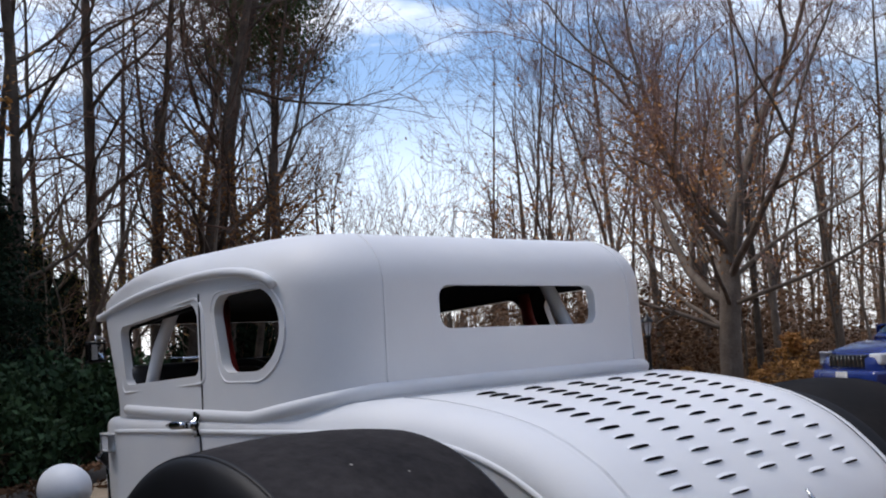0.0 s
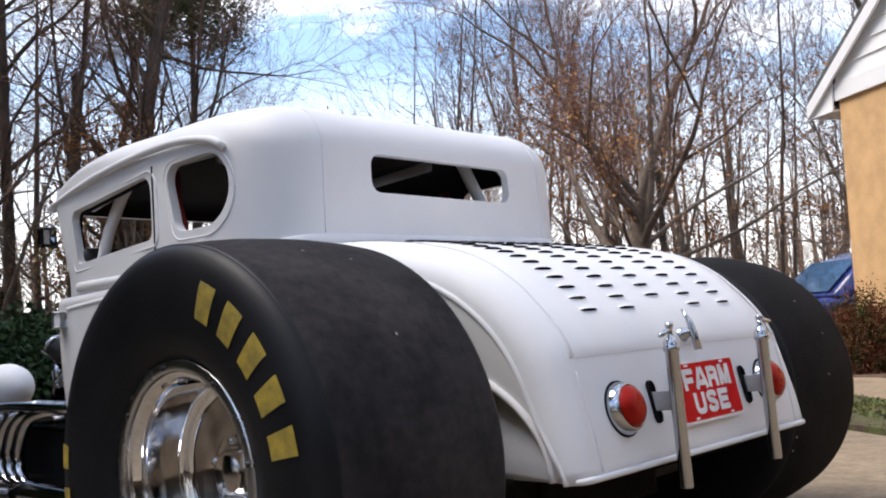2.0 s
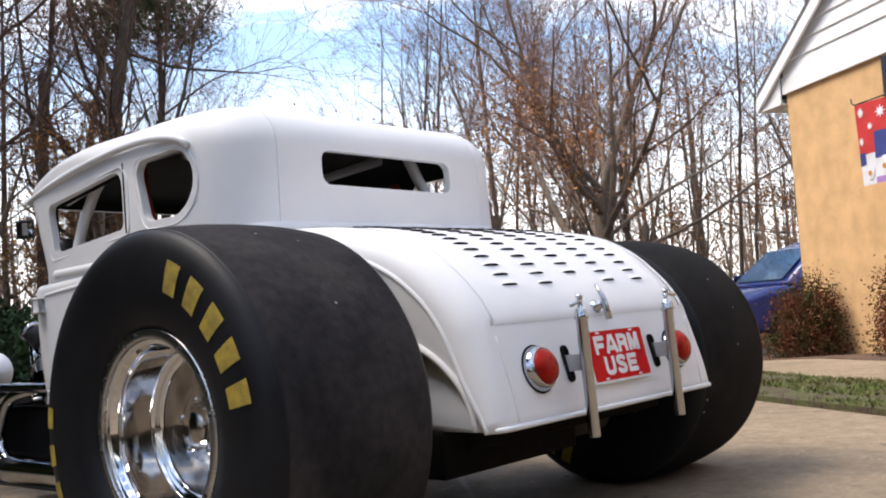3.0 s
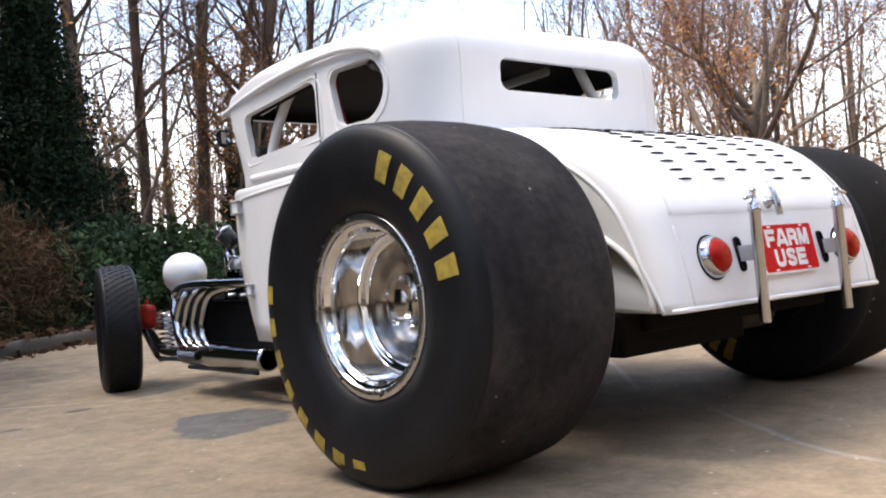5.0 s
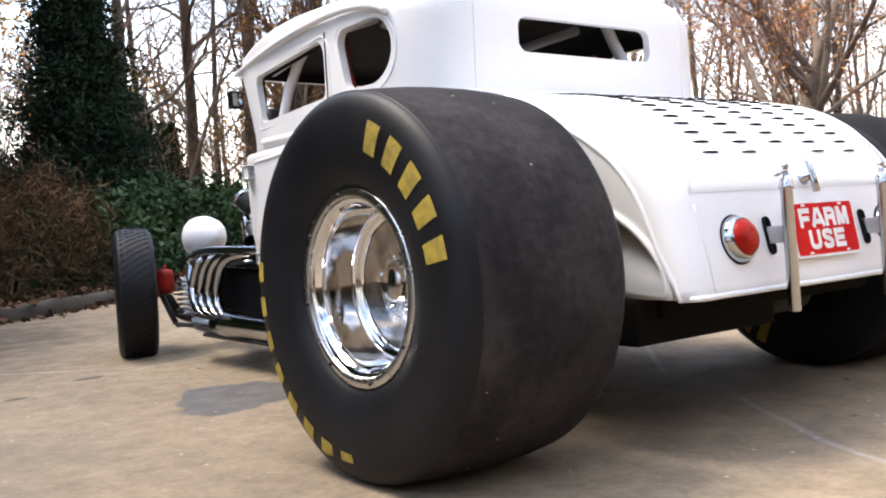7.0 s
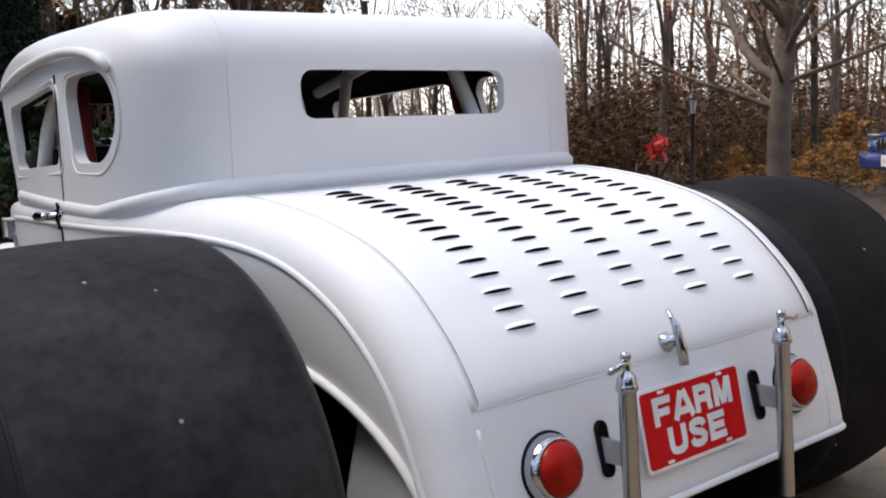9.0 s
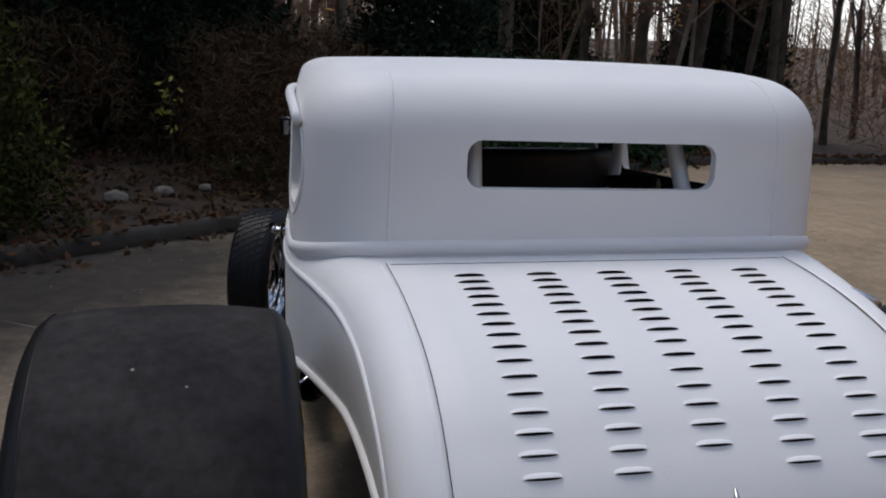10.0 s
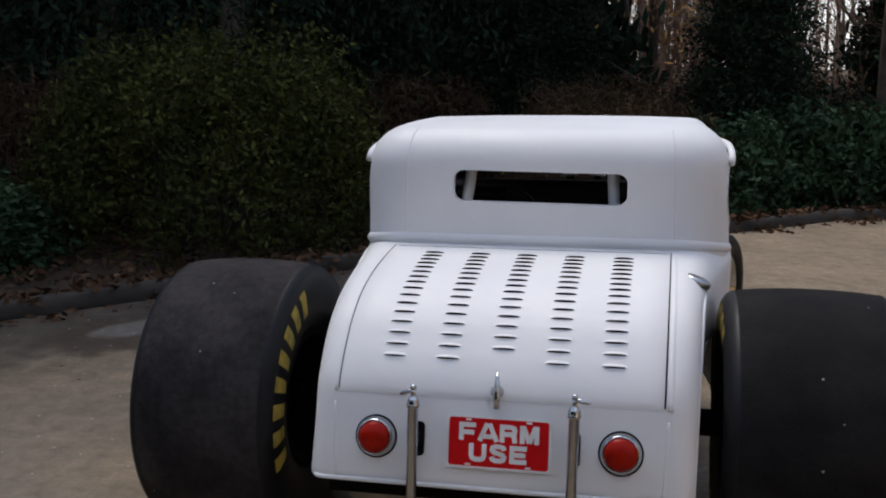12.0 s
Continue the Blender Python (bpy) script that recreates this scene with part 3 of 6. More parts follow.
part("lever", tube([(0.004, 0.004, 0.678), (0.004, 0.010, 0.71), (0.003, 0.022, 0.750), (0.002, 0.042, 0.783)], [0.010, 0.0105, 0.008, 0.003], 10), CHROME, grip).matrix_parent_inverse = grip.matrix_basis.inverted()

# ---- tail lamps, plate, push bars ----
LEAN_BACK = math.degrees(math.atan2(0.028, 0.142))


def on_panel(x, z, off=0.0):
    return Matrix.Translation((x, panel_y(z) - off, z)) @ pose(0, 0, 0, 90 - 14.0, 0, 0)


for side in (-1, 1):
    m = on_panel(-0.3655 if side < 0 else 0.3695, 0.567)
    bezel = part("tail_lamp", lathe([(-0.004, 0.062), (0.003, 0.062), (0.009, 0.0605), (0.018, 0.0575), (0.025, 0.0545), (0.029, 0.0515), (0.029, 0.0485), (0.022, 0.048)], 44, "z"), CHROME, car, "round tail lamp in a chrome bezel", at=m)
    part("lens", lathe([(0.022, 0.0483), (0.031, 0.0468), (0.038, 0.042), (0.045, 0.031), (0.0485, 0.016), (0.049, 0.0005)], 36, "z"), LENS, bezel, "domed red glass lens")
    part("gasket", lathe([(-0.001, 0.0655), (0.002, 0.0655), (0.002, 0.057)], 44, "z"), SEAM, bezel)
    slot = rounded([(-0.0150, -0.052), (0.0150, -0.052), (0.0150, 0.052), (-0.0150, 0.052)], 0.0148)
    part("bar_slot", loft([[(x * k, y * (1 - (1 - k) * 0.3), z) for x, y in slot] for k, z in ((1.0, 0.0), (0.96, 0.0060), (0.80, 0.0080), (0.66, 0.0060), (0.62, 0.0012))], True, (False, True)), SEAM, car, "black rubber-edged slot", at=on_panel(-0.2295 if side < 0 else 0.2375, 0.5690, 0.001))
    bar = part("push_bar", lathe([(0.366, 0.0005), (0.366, 0.0145), (0.370, 0.0160), (0.680, 0.0160), (0.682, 0.0185), (0.684, 0.0198), (0.690, 0.0200), (0.693, 0.0185), (0.695, 0.0178), (0.704, 0.0172), (0.711, 0.0130), (0.715, 0.0088), (0.722, 0.0076), (0.735, 0.0080), (0.7365, 0.0005)], 28, "z"),
               CHROME, car, "chrome upright push bar with a tap-like top", at=Matrix.Translation((-0.2480 if side < 0 else 0.2240, -0.096, 0.008)) @ pose(0, 0, 0, -3.2, 1.2, 0))
    part("cross_handle", tube([(0.0, 0, 0.731), (0.012, -0.004, 0.734), (0.03, -0.006, 0.731), (0.045, -0.008, 0.730)] if side > 0 else [(0.0, 0, 0.731), (-0.012, 0.0, 0.729), (-0.03, 0.004, 0.722), (-0.04, 0.004, 0.718)], [0.0085, 0.006, 0.0068, 0.004], 10), CHROME, bar)
    part("finial", lathe([(0.734, 0.0005), (0.736, 0.009), (0.742, 0.0105), (0.748, 0.008), (0.751, 0.0005)], 16, "z"), CHROME, bar)
    part("bracket", box(-0.004, 0.004, 0.005, 0.095, 0.545, 0.590, 0.002), STEEL, bar, smooth=False)

plate = part("rear_plate", prism(rounded([(-0.1555, -0.0775), (0.1555, -0.0775), (0.1555, 0.0775), (-0.1555, 0.0775)], 0.012), 0.0, 0.0015, "z"), PLATE_WHITE, car,
             "red and white painted metal plate reading farm use", at=Matrix.Translation((0.013, -0.0125, 0.577)) @ pose(0, 0, 0, 90 - LEAN_BACK, 0, 0), smooth=False)
part("red_field", prism(rounded([(-0.1492, -0.0712), (0.1492, -0.0712), (0.1492, 0.0712), (-0.1492, 0.0712)], 0.009), 0.0016, 0.0022, "z"), PLATE_RED, plate, smooth=False)
# block capitals as strokes in a unit square
CAPITALS = {"F": [[(0.14, 0), (0.14, 1)], [(0.14, 0.87), (0.95, 0.87)], [(0.14, 0.46), (0.85, 0.46)]],
            "A": [[(0.02, 0), (0.44, 1)], [(0.98, 0), (0.56, 1)], [(0.25, 0.28), (0.75, 0.28)]],
            "R": [[(0.14, 0), (0.14, 1)], [(0.14, 0.87), (0.60, 0.87), (0.80, 0.80), (0.84, 0.68), (0.80, 0.55), (0.60, 0.47), (0.14, 0.47)], [(0.62, 0.47), (0.80, 0.36), (0.84, 0.0)]],
            "M": [[(0.11, 0), (0.11, 1)], [(0.89, 0), (0.89, 1)], [(0.16, 0.98), (0.50, 0.06)], [(0.84, 0.98), (0.50, 0.06)]],
            "U": [[(0.14, 1), (0.14, 0.34), (0.20, 0.19), (0.36, 0.12), (0.64, 0.12), (0.80, 0.19), (0.86, 0.34), (0.86, 1)]],
            "S": [[(0.86, 0.70), (0.80, 0.83), (0.64, 0.89), (0.36, 0.89), (0.20, 0.82), (0.17, 0.70), (0.26, 0.59), (0.50, 0.52), (0.74, 0.44), (0.84, 0.33), (0.80, 0.18), (0.64, 0.11), (0.36, 0.11), (0.20, 0.18), (0.13, 0.31)]],
            "E": [[(0.14, 0), (0.14, 1)], [(0.14, 0.87), (0.95, 0.87)], [(0.14, 0.50), (0.88, 0.50)], [(0.14, 0.13), (0.95, 0.13)]]}


def capital(letter, x, y, w, h, thick):
    """Bold capital: each stroke a slab of even width."""
    geos = []
    for k, stroke in enumerate(CAPITALS[letter]):
        p = [Vector((x + u * w, y + v * h)) for u, v in stroke]
        left, right = [], []
        for i, q in enumerate(p):
            d0 = (q - p[i - 1]).normalized() if i else (p[1] - q).normalized()
            d1 = (p[i + 1] - q).normalized() if i < len(p) - 1 else d0
            d = (d0 + d1).normalized()
            n = Vector((-d.y, d.x)) * (thick / 2 / max(0.5, d.dot(d1)))
            left.append(q + n), right.append(q - n)
        low, top = 0.0023, 0.0034 + 0.00008 * k
        v = [(q.x, q.y, z) for z in (low, top) for q in left + right]
        m, c = len(p), 2 * len(p)
        f = []
        for i in range(m - 1):
            f += [(c + i, c + m + i, c + m + i + 1, c + i + 1), (i, i + 1, c + i + 1, c + i), (m + i + 1, m + i, c + m + i, c + m + i + 1)]
        f += [(0, c, c + m, m), (m - 1, 2 * m - 1, c + 2 * m - 1, c + m - 1)]
        geos.append((v, f))
    return join(*geos)


for word, y, width in (("FARM", 0.0045, 0.238), ("USE", -0.0565, 0.176)):
    step = (width + 0.007) / len(word)
    for k, letter in enumerate(word):
        part("letter", capital(letter, -width / 2 + step * k, y, step - 0.007, 0.053, 0.0142), PLATE_WHITE, plate, "white block capital " + letter, smooth=False)
for x, y in ((-0.09, 0.066), (0.09, 0.066), (-0.09, -0.066), (0.09, -0.066)):
    part("mounting_slot", prism(rounded([(x - 0.009, y - 0.003), (x + 0.009, y - 0.003), (x + 0.009, y + 0.003), (x - 0.009, y + 0.003)], 0.0029), 0.0022, 0.0032, "z"), PLATE_WHITE, plate, smooth=False)

# fuel cap on the right shoulder
cap = part("fuel_cap", lathe([(-0.01, 0.038), (0.008, 0.038), (0.014, 0.035), (0.018, 0.025), (0.019, 0.0005)], 28, "z"), STEEL, car, "small chrome fuel filler cap",
           at=Matrix.Translation((0.588, 0.565, 0.966)) @ pose(0, 0, 0, 0, 24, 0) @ Matrix.Diagonal((1.15, 1.15, 0.8, 1)))

# door handles and mirrors
for side in (-1, 1):
    x = side * (half_width(1.5) + 0.001)
    handle = part("door_handle", lathe([(0, 0.022), (0.006, 0.021), (0.012, 0.012), (0.030, 0.010)], 16, "x"), CHROME, car, "chrome door handle", at=Matrix.Translation((x, 1.46, 0.955)) @ pose(0, 0, 0, 0, 0, 0 if side > 0 else 180))
    part("lever", tube([(0.030, 0, 0), (0.036, 0.02 * side, 0.0), (0.036, 0.06 * side, -0.001), (0.034, 0.10 * side, -0.003)], [0.010, 0.011, 0.013, 0.006], 10), CHROME, handle)
    part("escutcheon", box(0.0, 0.004, -0.012, 0.012, -0.035, 0.035, 0.003), CHROME, handle)
    mirror = part("door_mirror", box(side * 0.598, side * 0.645, 2.235, 2.258, 1.142, 1.202, 0.007), BLACK, car, "small square black door mirror")
    part("mirror_glass", box(side * 0.602, side * 0.641, 2.230, 2.2345, 1.147, 1.197, 0.001), CHROME, mirror)
    part("mirror_arm", tube([(side * 0.585, 2.26, 1.215), (side * 0.615, 2.255, 1.224), (side * 0.620, 2.247, 1.200)], 0.006, 8), CHROME, mirror)

part("visor", tube([(x, 2.325 + 0.02 * (1 - (x / 0.6) ** 2), 1.288 + 0.012 * (1 - (x / 0.6) ** 2)) for x in np.linspace(-0.575, 0.575, 17)], 0.012, 8), WHITE, car, "white lip over the windscreen")

# ---- rear wheels ----
AXLE_Y, AXLE_Z, TYRE_R = 0.5045, 0.5005, 0.493
TYRE_OUT = [(0.196, 0.238), (0.214, 0.245), (0.232, 0.265), (0.246, 0.310), (0.252, 0.360), (0.253, 0.405), (0.247, 0.440), (0.235, 0.464), (0.222, 0.4750), (0.213, 0.4785)]


DEEP = 0.014                                              # the rim sits back from the sidewall


def tyre_profile():
    tread = [(0.207, 0.4795), (0.150, 0.4865), (0.08, 0.4915), (0.0, TYRE_R), (-0.08, 0.4915), (-0.150, 0.4865), (-0.207, 0.4795)]
    return TYRE_OUT + tread + [(-a, r) for a, r in TYRE_OUT[::-1]]


def sidewall_at(r):
    return float(np.interp(r, [p[1] for p in TYRE_OUT], [p[0] for p in TYRE_OUT]))


def letter_block(t0, t1, r0, r1, face):
    """A plain slab of paint bent to the sidewall."""
    v, fc = [], []
    for j in range(7):
        r = r0 + (r1 - r0) * j / 6
        for i in range(7):
            t = radians(t0 + (t1 - t0) * i / 6)
            v.append((face * (sidewall_at(r) + 0.0022), -r * math.sin(t), r * math.cos(t)))
    for j in range(6):
        for i in range(6):
            a = j * 7 + i
            fc.append((a, a + 1, a + 8, a + 7))
    return v, fc


def rear_wheel(side):
    size = 0.997 if side < 0 else 0.928                   # the right tyre sits on rising ground, on less air
    spin = Matrix.Translation((-0.981 if side < 0 else 0.930, AXLE_Y, AXLE_Z)) @ Matrix.Diagonal((1.0 if side < 0 else 1.06, size, size, 1))
    ring = [(0.214, 0.236), (0.226, 0.250), (0.234, 0.2495), (0.2365, 0.246), (0.2365, 0.2260), (0.2350, 0.2240), (0.2260, 0.2225)]
    prof = [(0.2350, 0.2240), (0.2260, 0.2225), (0.2240, 0.2205), (0.2225, 0.2130), (0.2210, 0.2110), (0.2110, 0.2080), (0.2090, 0.2055), (0.2050, 0.2035),
            (0.185, 0.2020), (0.150, 0.1995), (0.120, 0.1975), (0.112, 0.1950), (0.108, 0.1900), (0.106, 0.1800), (0.104, 0.1720), (0.098, 0.1690)]
    disc = [(0.096, 0.172), (0.0965, 0.160), (0.092, 0.140), (0.088, 0.115), (0.0875, 0.095), (0.094, 0.086), (0.098, 0.076), (0.098, 0.050), (0.122, 0.046), (0.130, 0.038), (0.131, 0.0005)]
    back = [(-0.216, 0.247), (-0.224, 0.244), (-0.224, 0.225), (-0.20, 0.212), (-0.06, 0.20), (-0.055, 0.0005)]
    rim = part("rear_wheel", lathe([(side * (a - DEEP), r * 0.992 if r > 0.1 else r) for a, r in prof], 72, "x"), POLISHED, car, "polished deep-dish aluminium wheel", at=spin)
    part("rim_ring", lathe([(side * (a - DEEP), r * 0.992) for a, r in ring], 72, "x"), BRUSHED, rim, "dull bolted rim ring")
    part("wheel_centre", lathe([(side * (a - DEEP), r) for a, r in disc], 60, "x"), TREE_TONED, rim, "dull grimy wheel centre toned like reflected trees")
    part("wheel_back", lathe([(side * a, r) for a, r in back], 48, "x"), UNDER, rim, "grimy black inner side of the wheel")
    tv, tf = lathe([(side * a, r) for a, r in tyre_profile()], 96, "x")
    tv = [(x * (1 + 0.03 * max(0, (-z - 0.40) / 0.09)), y, max(z, -0.488)) for x, y, z in tv]
    n_out, n_all = len(TYRE_OUT), len(tyre_profile())
    marks = []
    for a in range(n_all - 1):
        marks += [1 if a < n_out - 1 or a >= n_all - n_out else 0] * 96
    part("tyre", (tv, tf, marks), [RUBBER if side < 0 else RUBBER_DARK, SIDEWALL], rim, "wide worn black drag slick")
    part("shoulder_line", lathe([(side * 0.2125, 0.4800), (side * 0.2180, 0.4795), (side * 0.2195, 0.4760)], 96, "x"), SIDEWALL, rim)
    for k in range(8):
        t = radians(45 * k + 12)
        part("rim_bolt", lathe([(side * (0.232 - DEEP), 0.0065), (side * (0.2395 - DEEP), 0.006), (side * (0.240 - DEEP), 0.0005)], 8, "x"), BLACK, rim, at=Matrix.Translation((0, 0.2335 * math.sin(t), 0.2335 * math.cos(t))))
    for k in range(5):
        t = radians(72 * k)
        part("wheel_nut", lathe([(side * (0.096 - DEEP), 0.012), (side * (0.116 - DEEP), 0.011), (side * (0.118 - DEEP), 0.0005)], 8, "x"), CHROME, rim, at=Matrix.Translation((0, 0.066 * math.sin(t), 0.066 * math.cos(t))))
    for face, t0, t1, count in ((side, 20, 85, 5), (side, 180, 284, 8), (-side, 14 if side < 0 else -66, 112 if side < 0 else 32, 8), (-side, 200, 254, 5)):
        step = (t1 - t0) / count
        for k in range(count):
            part("paint_block", letter_block(t0 + step * k, t0 + step * (k + 0.56), *((0.404, 0.450) if face == side and t0 > 90 else (0.346, 0.422) if face == side else (0.336, 0.432)), face), YELLOW, rim, "faded yellow painted block")
    return rim


for side in (-1, 1):
    rear_wheel(side)
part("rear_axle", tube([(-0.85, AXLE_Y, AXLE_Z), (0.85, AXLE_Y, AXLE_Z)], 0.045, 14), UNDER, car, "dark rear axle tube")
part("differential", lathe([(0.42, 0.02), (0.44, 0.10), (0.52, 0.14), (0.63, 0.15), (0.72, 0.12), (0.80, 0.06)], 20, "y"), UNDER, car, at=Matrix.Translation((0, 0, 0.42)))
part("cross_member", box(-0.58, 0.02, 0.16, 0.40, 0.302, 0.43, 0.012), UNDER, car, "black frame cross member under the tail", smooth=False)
RUSTY = material("rusty_tank", (0.016, 0.011, 0.008), 0.85, second=(0.007, 0.006, 0.0055), scale=12, fine_amount=0.3)
part("fuel_tank", lathe([(-0.22, 0.001), (-0.22, 0.055), (-0.20, 0.076), (0.20, 0.076), (0.22, 0.055), (0.22, 0.001)], 24, "x"), RUSTY, car, "rusty brown round tank under the tail", at=Matrix.Translation((0.12, 0.30, 0.378)))

# ---- front axle and wheels ----
FRONT_Y, FRONT_R = 3.40, 0.326


def front_wheel(side):
    spin = Matrix.Translation((-0.664 if side < 0 else 0.800, FRONT_Y, FRONT_R)) @ Matrix.Rotation(radians(-19), 4, "Z") @ Matrix.Scale(1.01, 4)
    prof = [(0.055, 0.205), (0.075, 0.215), (0.090, 0.245), (0.094, 0.275), (0.088, 0.300), (0.078, 0.314), (0.070, 0.3195)]
    ring = [(side * a, r) for a, r in prof] + [(side * a, r) for a, r in ((0.04, 0.324), (0, 0.325), (-0.04, 0.324))] + [(side * -a, r) for a, r in prof[::-1]]
    rim = part("front_wheel", lathe([(side * a, r) for a, r in ((0.055, 0.205), (0.072, 0.204), (0.070, 0.196), (0.03, 0.188), (0.02, 0.15), (0.045, 0.10), (0.05, 0.05), (0.05, 0.0005))], 40, "x"), CHROME, car, "bright chrome front wheel", at=spin)
    part("wheel_barrel", lathe([(side * a, r) for a, r in ((-0.056, 0.207), (-0.072, 0.205), (-0.070, 0.197), (-0.03, 0.189), (0.012, 0.186), (0.014, 0.10), (0.014, 0.0005))], 40, "x"), CHROME, rim, "chrome inner side of the wheel")
    tv, tf = lathe(ring, 72, "x")
    part("tyre", (tv, tf), SIDEWALL, rim, "black treaded front tyre")
    # tread blocks in five staggered bands
    v, fc = [], []
    for band in range(5):
        x = (-0.056 + 0.028 * band)
        for k in range(56):
            t0 = 2 * math.pi * (k + 0.5 * (band % 2)) / 56
            pts = []
            for dx, dt in ((-0.0105, 0.0), (0.0105, 0.35), (0.0105, 0.95), (-0.0105, 0.60)):
                t = t0 + dt * 2 * math.pi / 56
                r0 = 0.3215 if abs(x) < 0.05 else 0.3190
                pts.append(((x + dx), t, r0))
            o = len(v)
            v += [(a, r * math.sin(t), r * math.cos(t)) for a, t, r in pts] + [(a, (r + 0.0065) * math.sin(t), (r + 0.0065) * math.cos(t)) for a, t, r in pts]
            fc += [(o + 4, o + 5, o + 6, o + 7)] + [(o + i, o + (i + 1) % 4, o + 4 + (i + 1) % 4, o + 4 + i) for i in range(4)]
    part("tread", (v, fc), SIDEWALL, rim, smooth=False)
    drum = part("brake_caliper", box(side * 0.575, side * 0.500, FRONT_Y - 0.135, FRONT_Y - 0.015, 0.315, 0.445, 0.035), RED_PAINT, car, "red painted brake caliper")
    part("bleeder", tube([(side * 0.540, FRONT_Y - 0.09, 0.43), (side * 0.540, FRONT_Y - 0.095, 0.465)], 0.008, 8), RED_PAINT, drum)
    part("spindle_arm", tube([(side * 0.56, FRONT_Y - 0.02, 0.36), (side * 0.52, FRONT_Y - 0.06, 0.24), (side * 0.51, FRONT_Y - 0.12, 0.17)], 0.014, 8), BLACK, car)


for side in (-1, 1):
    front_wheel(side)
beam = smooth_line([(-0.58, FRONT_Y, 0.34), (-0.51, FRONT_Y, 0.31), (-0.43, FRONT_Y, 0.20), (-0.3, FRONT_Y, 0.17), (0.3, FRONT_Y, 0.17), (0.43, FRONT_Y, 0.20), (0.51, FRONT_Y, 0.31), (0.58, FRONT_Y, 0.34)], 40)
part("front_axle", tube(beam, 0.028, 10), BLACK, car, "black dropped front axle")
part("tie_rod", tube([(-0.51, FRONT_Y - 0.13, 0.155), (0.51, FRONT_Y - 0.13, 0.155)], 0.010, 8), STEEL, car)
for side in (-1, 1):
    part("drag_link", tube([(side * 0.51, FRONT_Y - 0.13, 0.165), (side * 0.47, 2.45, 0.17)], 0.011, 8), BLACK, car)
    part("frame_rail", box(side * 0.36, side * 0.29, 2.0, 3.45, 0.27, 0.37, 0.01), BLACK, car, smooth=False)
    coil = [(side * 0.455 + 0.035 * math.cos(a), FRONT_Y - 0.12 + 0.035 * math.sin(a), 0.20 + 0.20 * a / (2 * math.pi * 8)) for a in np.linspace(0, 2 * math.pi * 8, 120)]
    part("coil_spring", tube(coil, 0.006, 6), CHROME, car, "chrome coil spring")
    lamp = part("headlamp", lathe([(-0.155, 0.0005), (-0.150, 0.022), (-0.135, 0.052), (-0.105, 0.083), (-0.06, 0.107), (-0.01, 0.117), (0.03, 0.116), (0.05, 0.113)], 36, "y"), WHITE, car, "white round headlamp bucket", at=Matrix.Translation((side * 0.310, 3.32, 0.594)) @ Matrix.Diagonal((0.92, 0.97, 0.92, 1)))
    part("bezel", lathe([(0.05, 0.114), (0.065, 0.114), (0.07, 0.105)], 36, "y"), CHROME, lamp)
    part("lens", lathe([(0.066, 0.105), (0.08, 0.06), (0.084, 0.0005)], 30, "y"), CHROME, lamp)
    part("lamp_stand", tube([(0, 0.0, -0.10), (-0.05 * side, 0.02, -0.24)], 0.014, 8), CHROME, lamp)

# ---- engine, headers, intake ----
engine = part("engine", box(-0.20, 0.20, 2.22, 2.95, 0.20, 0.56, 0.03), BLACK, car, "black engine block with chrome dress-up")
for side in (-1, 1):
    part("cylinder_head", box(side * 0.16, side * 0.30, 2.33, 2.88, 0.44, 0.56, 0.02), BLACK, engine)
    part("sump_side", box(side * 0.18, side * 0.44, 2.12, 2.92, 0.235, 0.455, 0.03), SEAM, engine, "dark lower engine and frame")
    part("valve_cover", box(side * 0.12, side * 0.27, 2.33, 2.88, 0.56, 0.64, 0.025), CHROME, engine)
    for k in range(4):
        y0 = 2.40 + 0.125 * k
        yf = 2.66 + 0.085 * k
        run = smooth_line([(side * 0.28, y0, 0.50), (side * 0.40, y0 + 0.03, 0.53), (side * 0.49, y0 + 0.12, 0.525 - 0.004 * k), (side * 0.53, yf - 0.02, 0.49), (side * 0.545, yf + 0.03, 0.40), (side * 0.55, yf + 0.035, 0.31), (side * 0.552, yf - 0.02, 0.245), (side * 0.553, yf - 0.14, 0.222), (side * 0.555, 2.44, 0.215)], 44)
        part("header_pipe", tube(run, 0.0235, 12), CHROME, engine, "polished chrome header pipe")
    top = smooth_line([(side * 0.30, 2.20, 0.545), (side * 0.50, 2.25, 0.54), (side * 0.525, 2.55, 0.54), (side * 0.53, 2.90, 0.53), (side * 0.54, 2.985, 0.49), (side * 0.55, 2.97, 0.40), (side * 0.555, 2.91, 0.27), (side * 0.555, 2.82, 0.225)], 40)
    part("header_pipe", tube(top, 0.021, 12), CHROME, engine, "polished chrome outer header pipe")
    coll = lathe([(2.10, 0.044), (2.10, 0.050), (2.13, 0.051), (2.30, 0.050), (2.55, 0.058), (2.86, 0.052), (2.88, 0.02)], 24, "y")
    part("collector", coll, CHROME, engine, "chrome open collector pipe", at=Matrix.Translation((side * 0.555, 0, 0.212)))
    part("collector_mouth", lathe([(2.101, 0.0445), (2.25, 0.043), (2.251, 0.0005)], 24, "y"), SEAM, engine, at=Matrix.Translation((side * 0.555, 0, 0.212)))
    part("collector_strut", tube([(side * 0.555, 2.20, 0.150), (side * 0.555, 2.84, 0.146)], 0.010, 8), BLACK, engine)
    for k in range(3):
        part("carburettor", lathe([(0.60, 0.04), (0.66, 0.045), (0.70, 0.035), (0.74, 0.05), (0.745, 0.02)], 14, "z"), CHROME, engine, at=Matrix.Translation((side * 0.09, 2.42 + 0.17 * k, 0)))
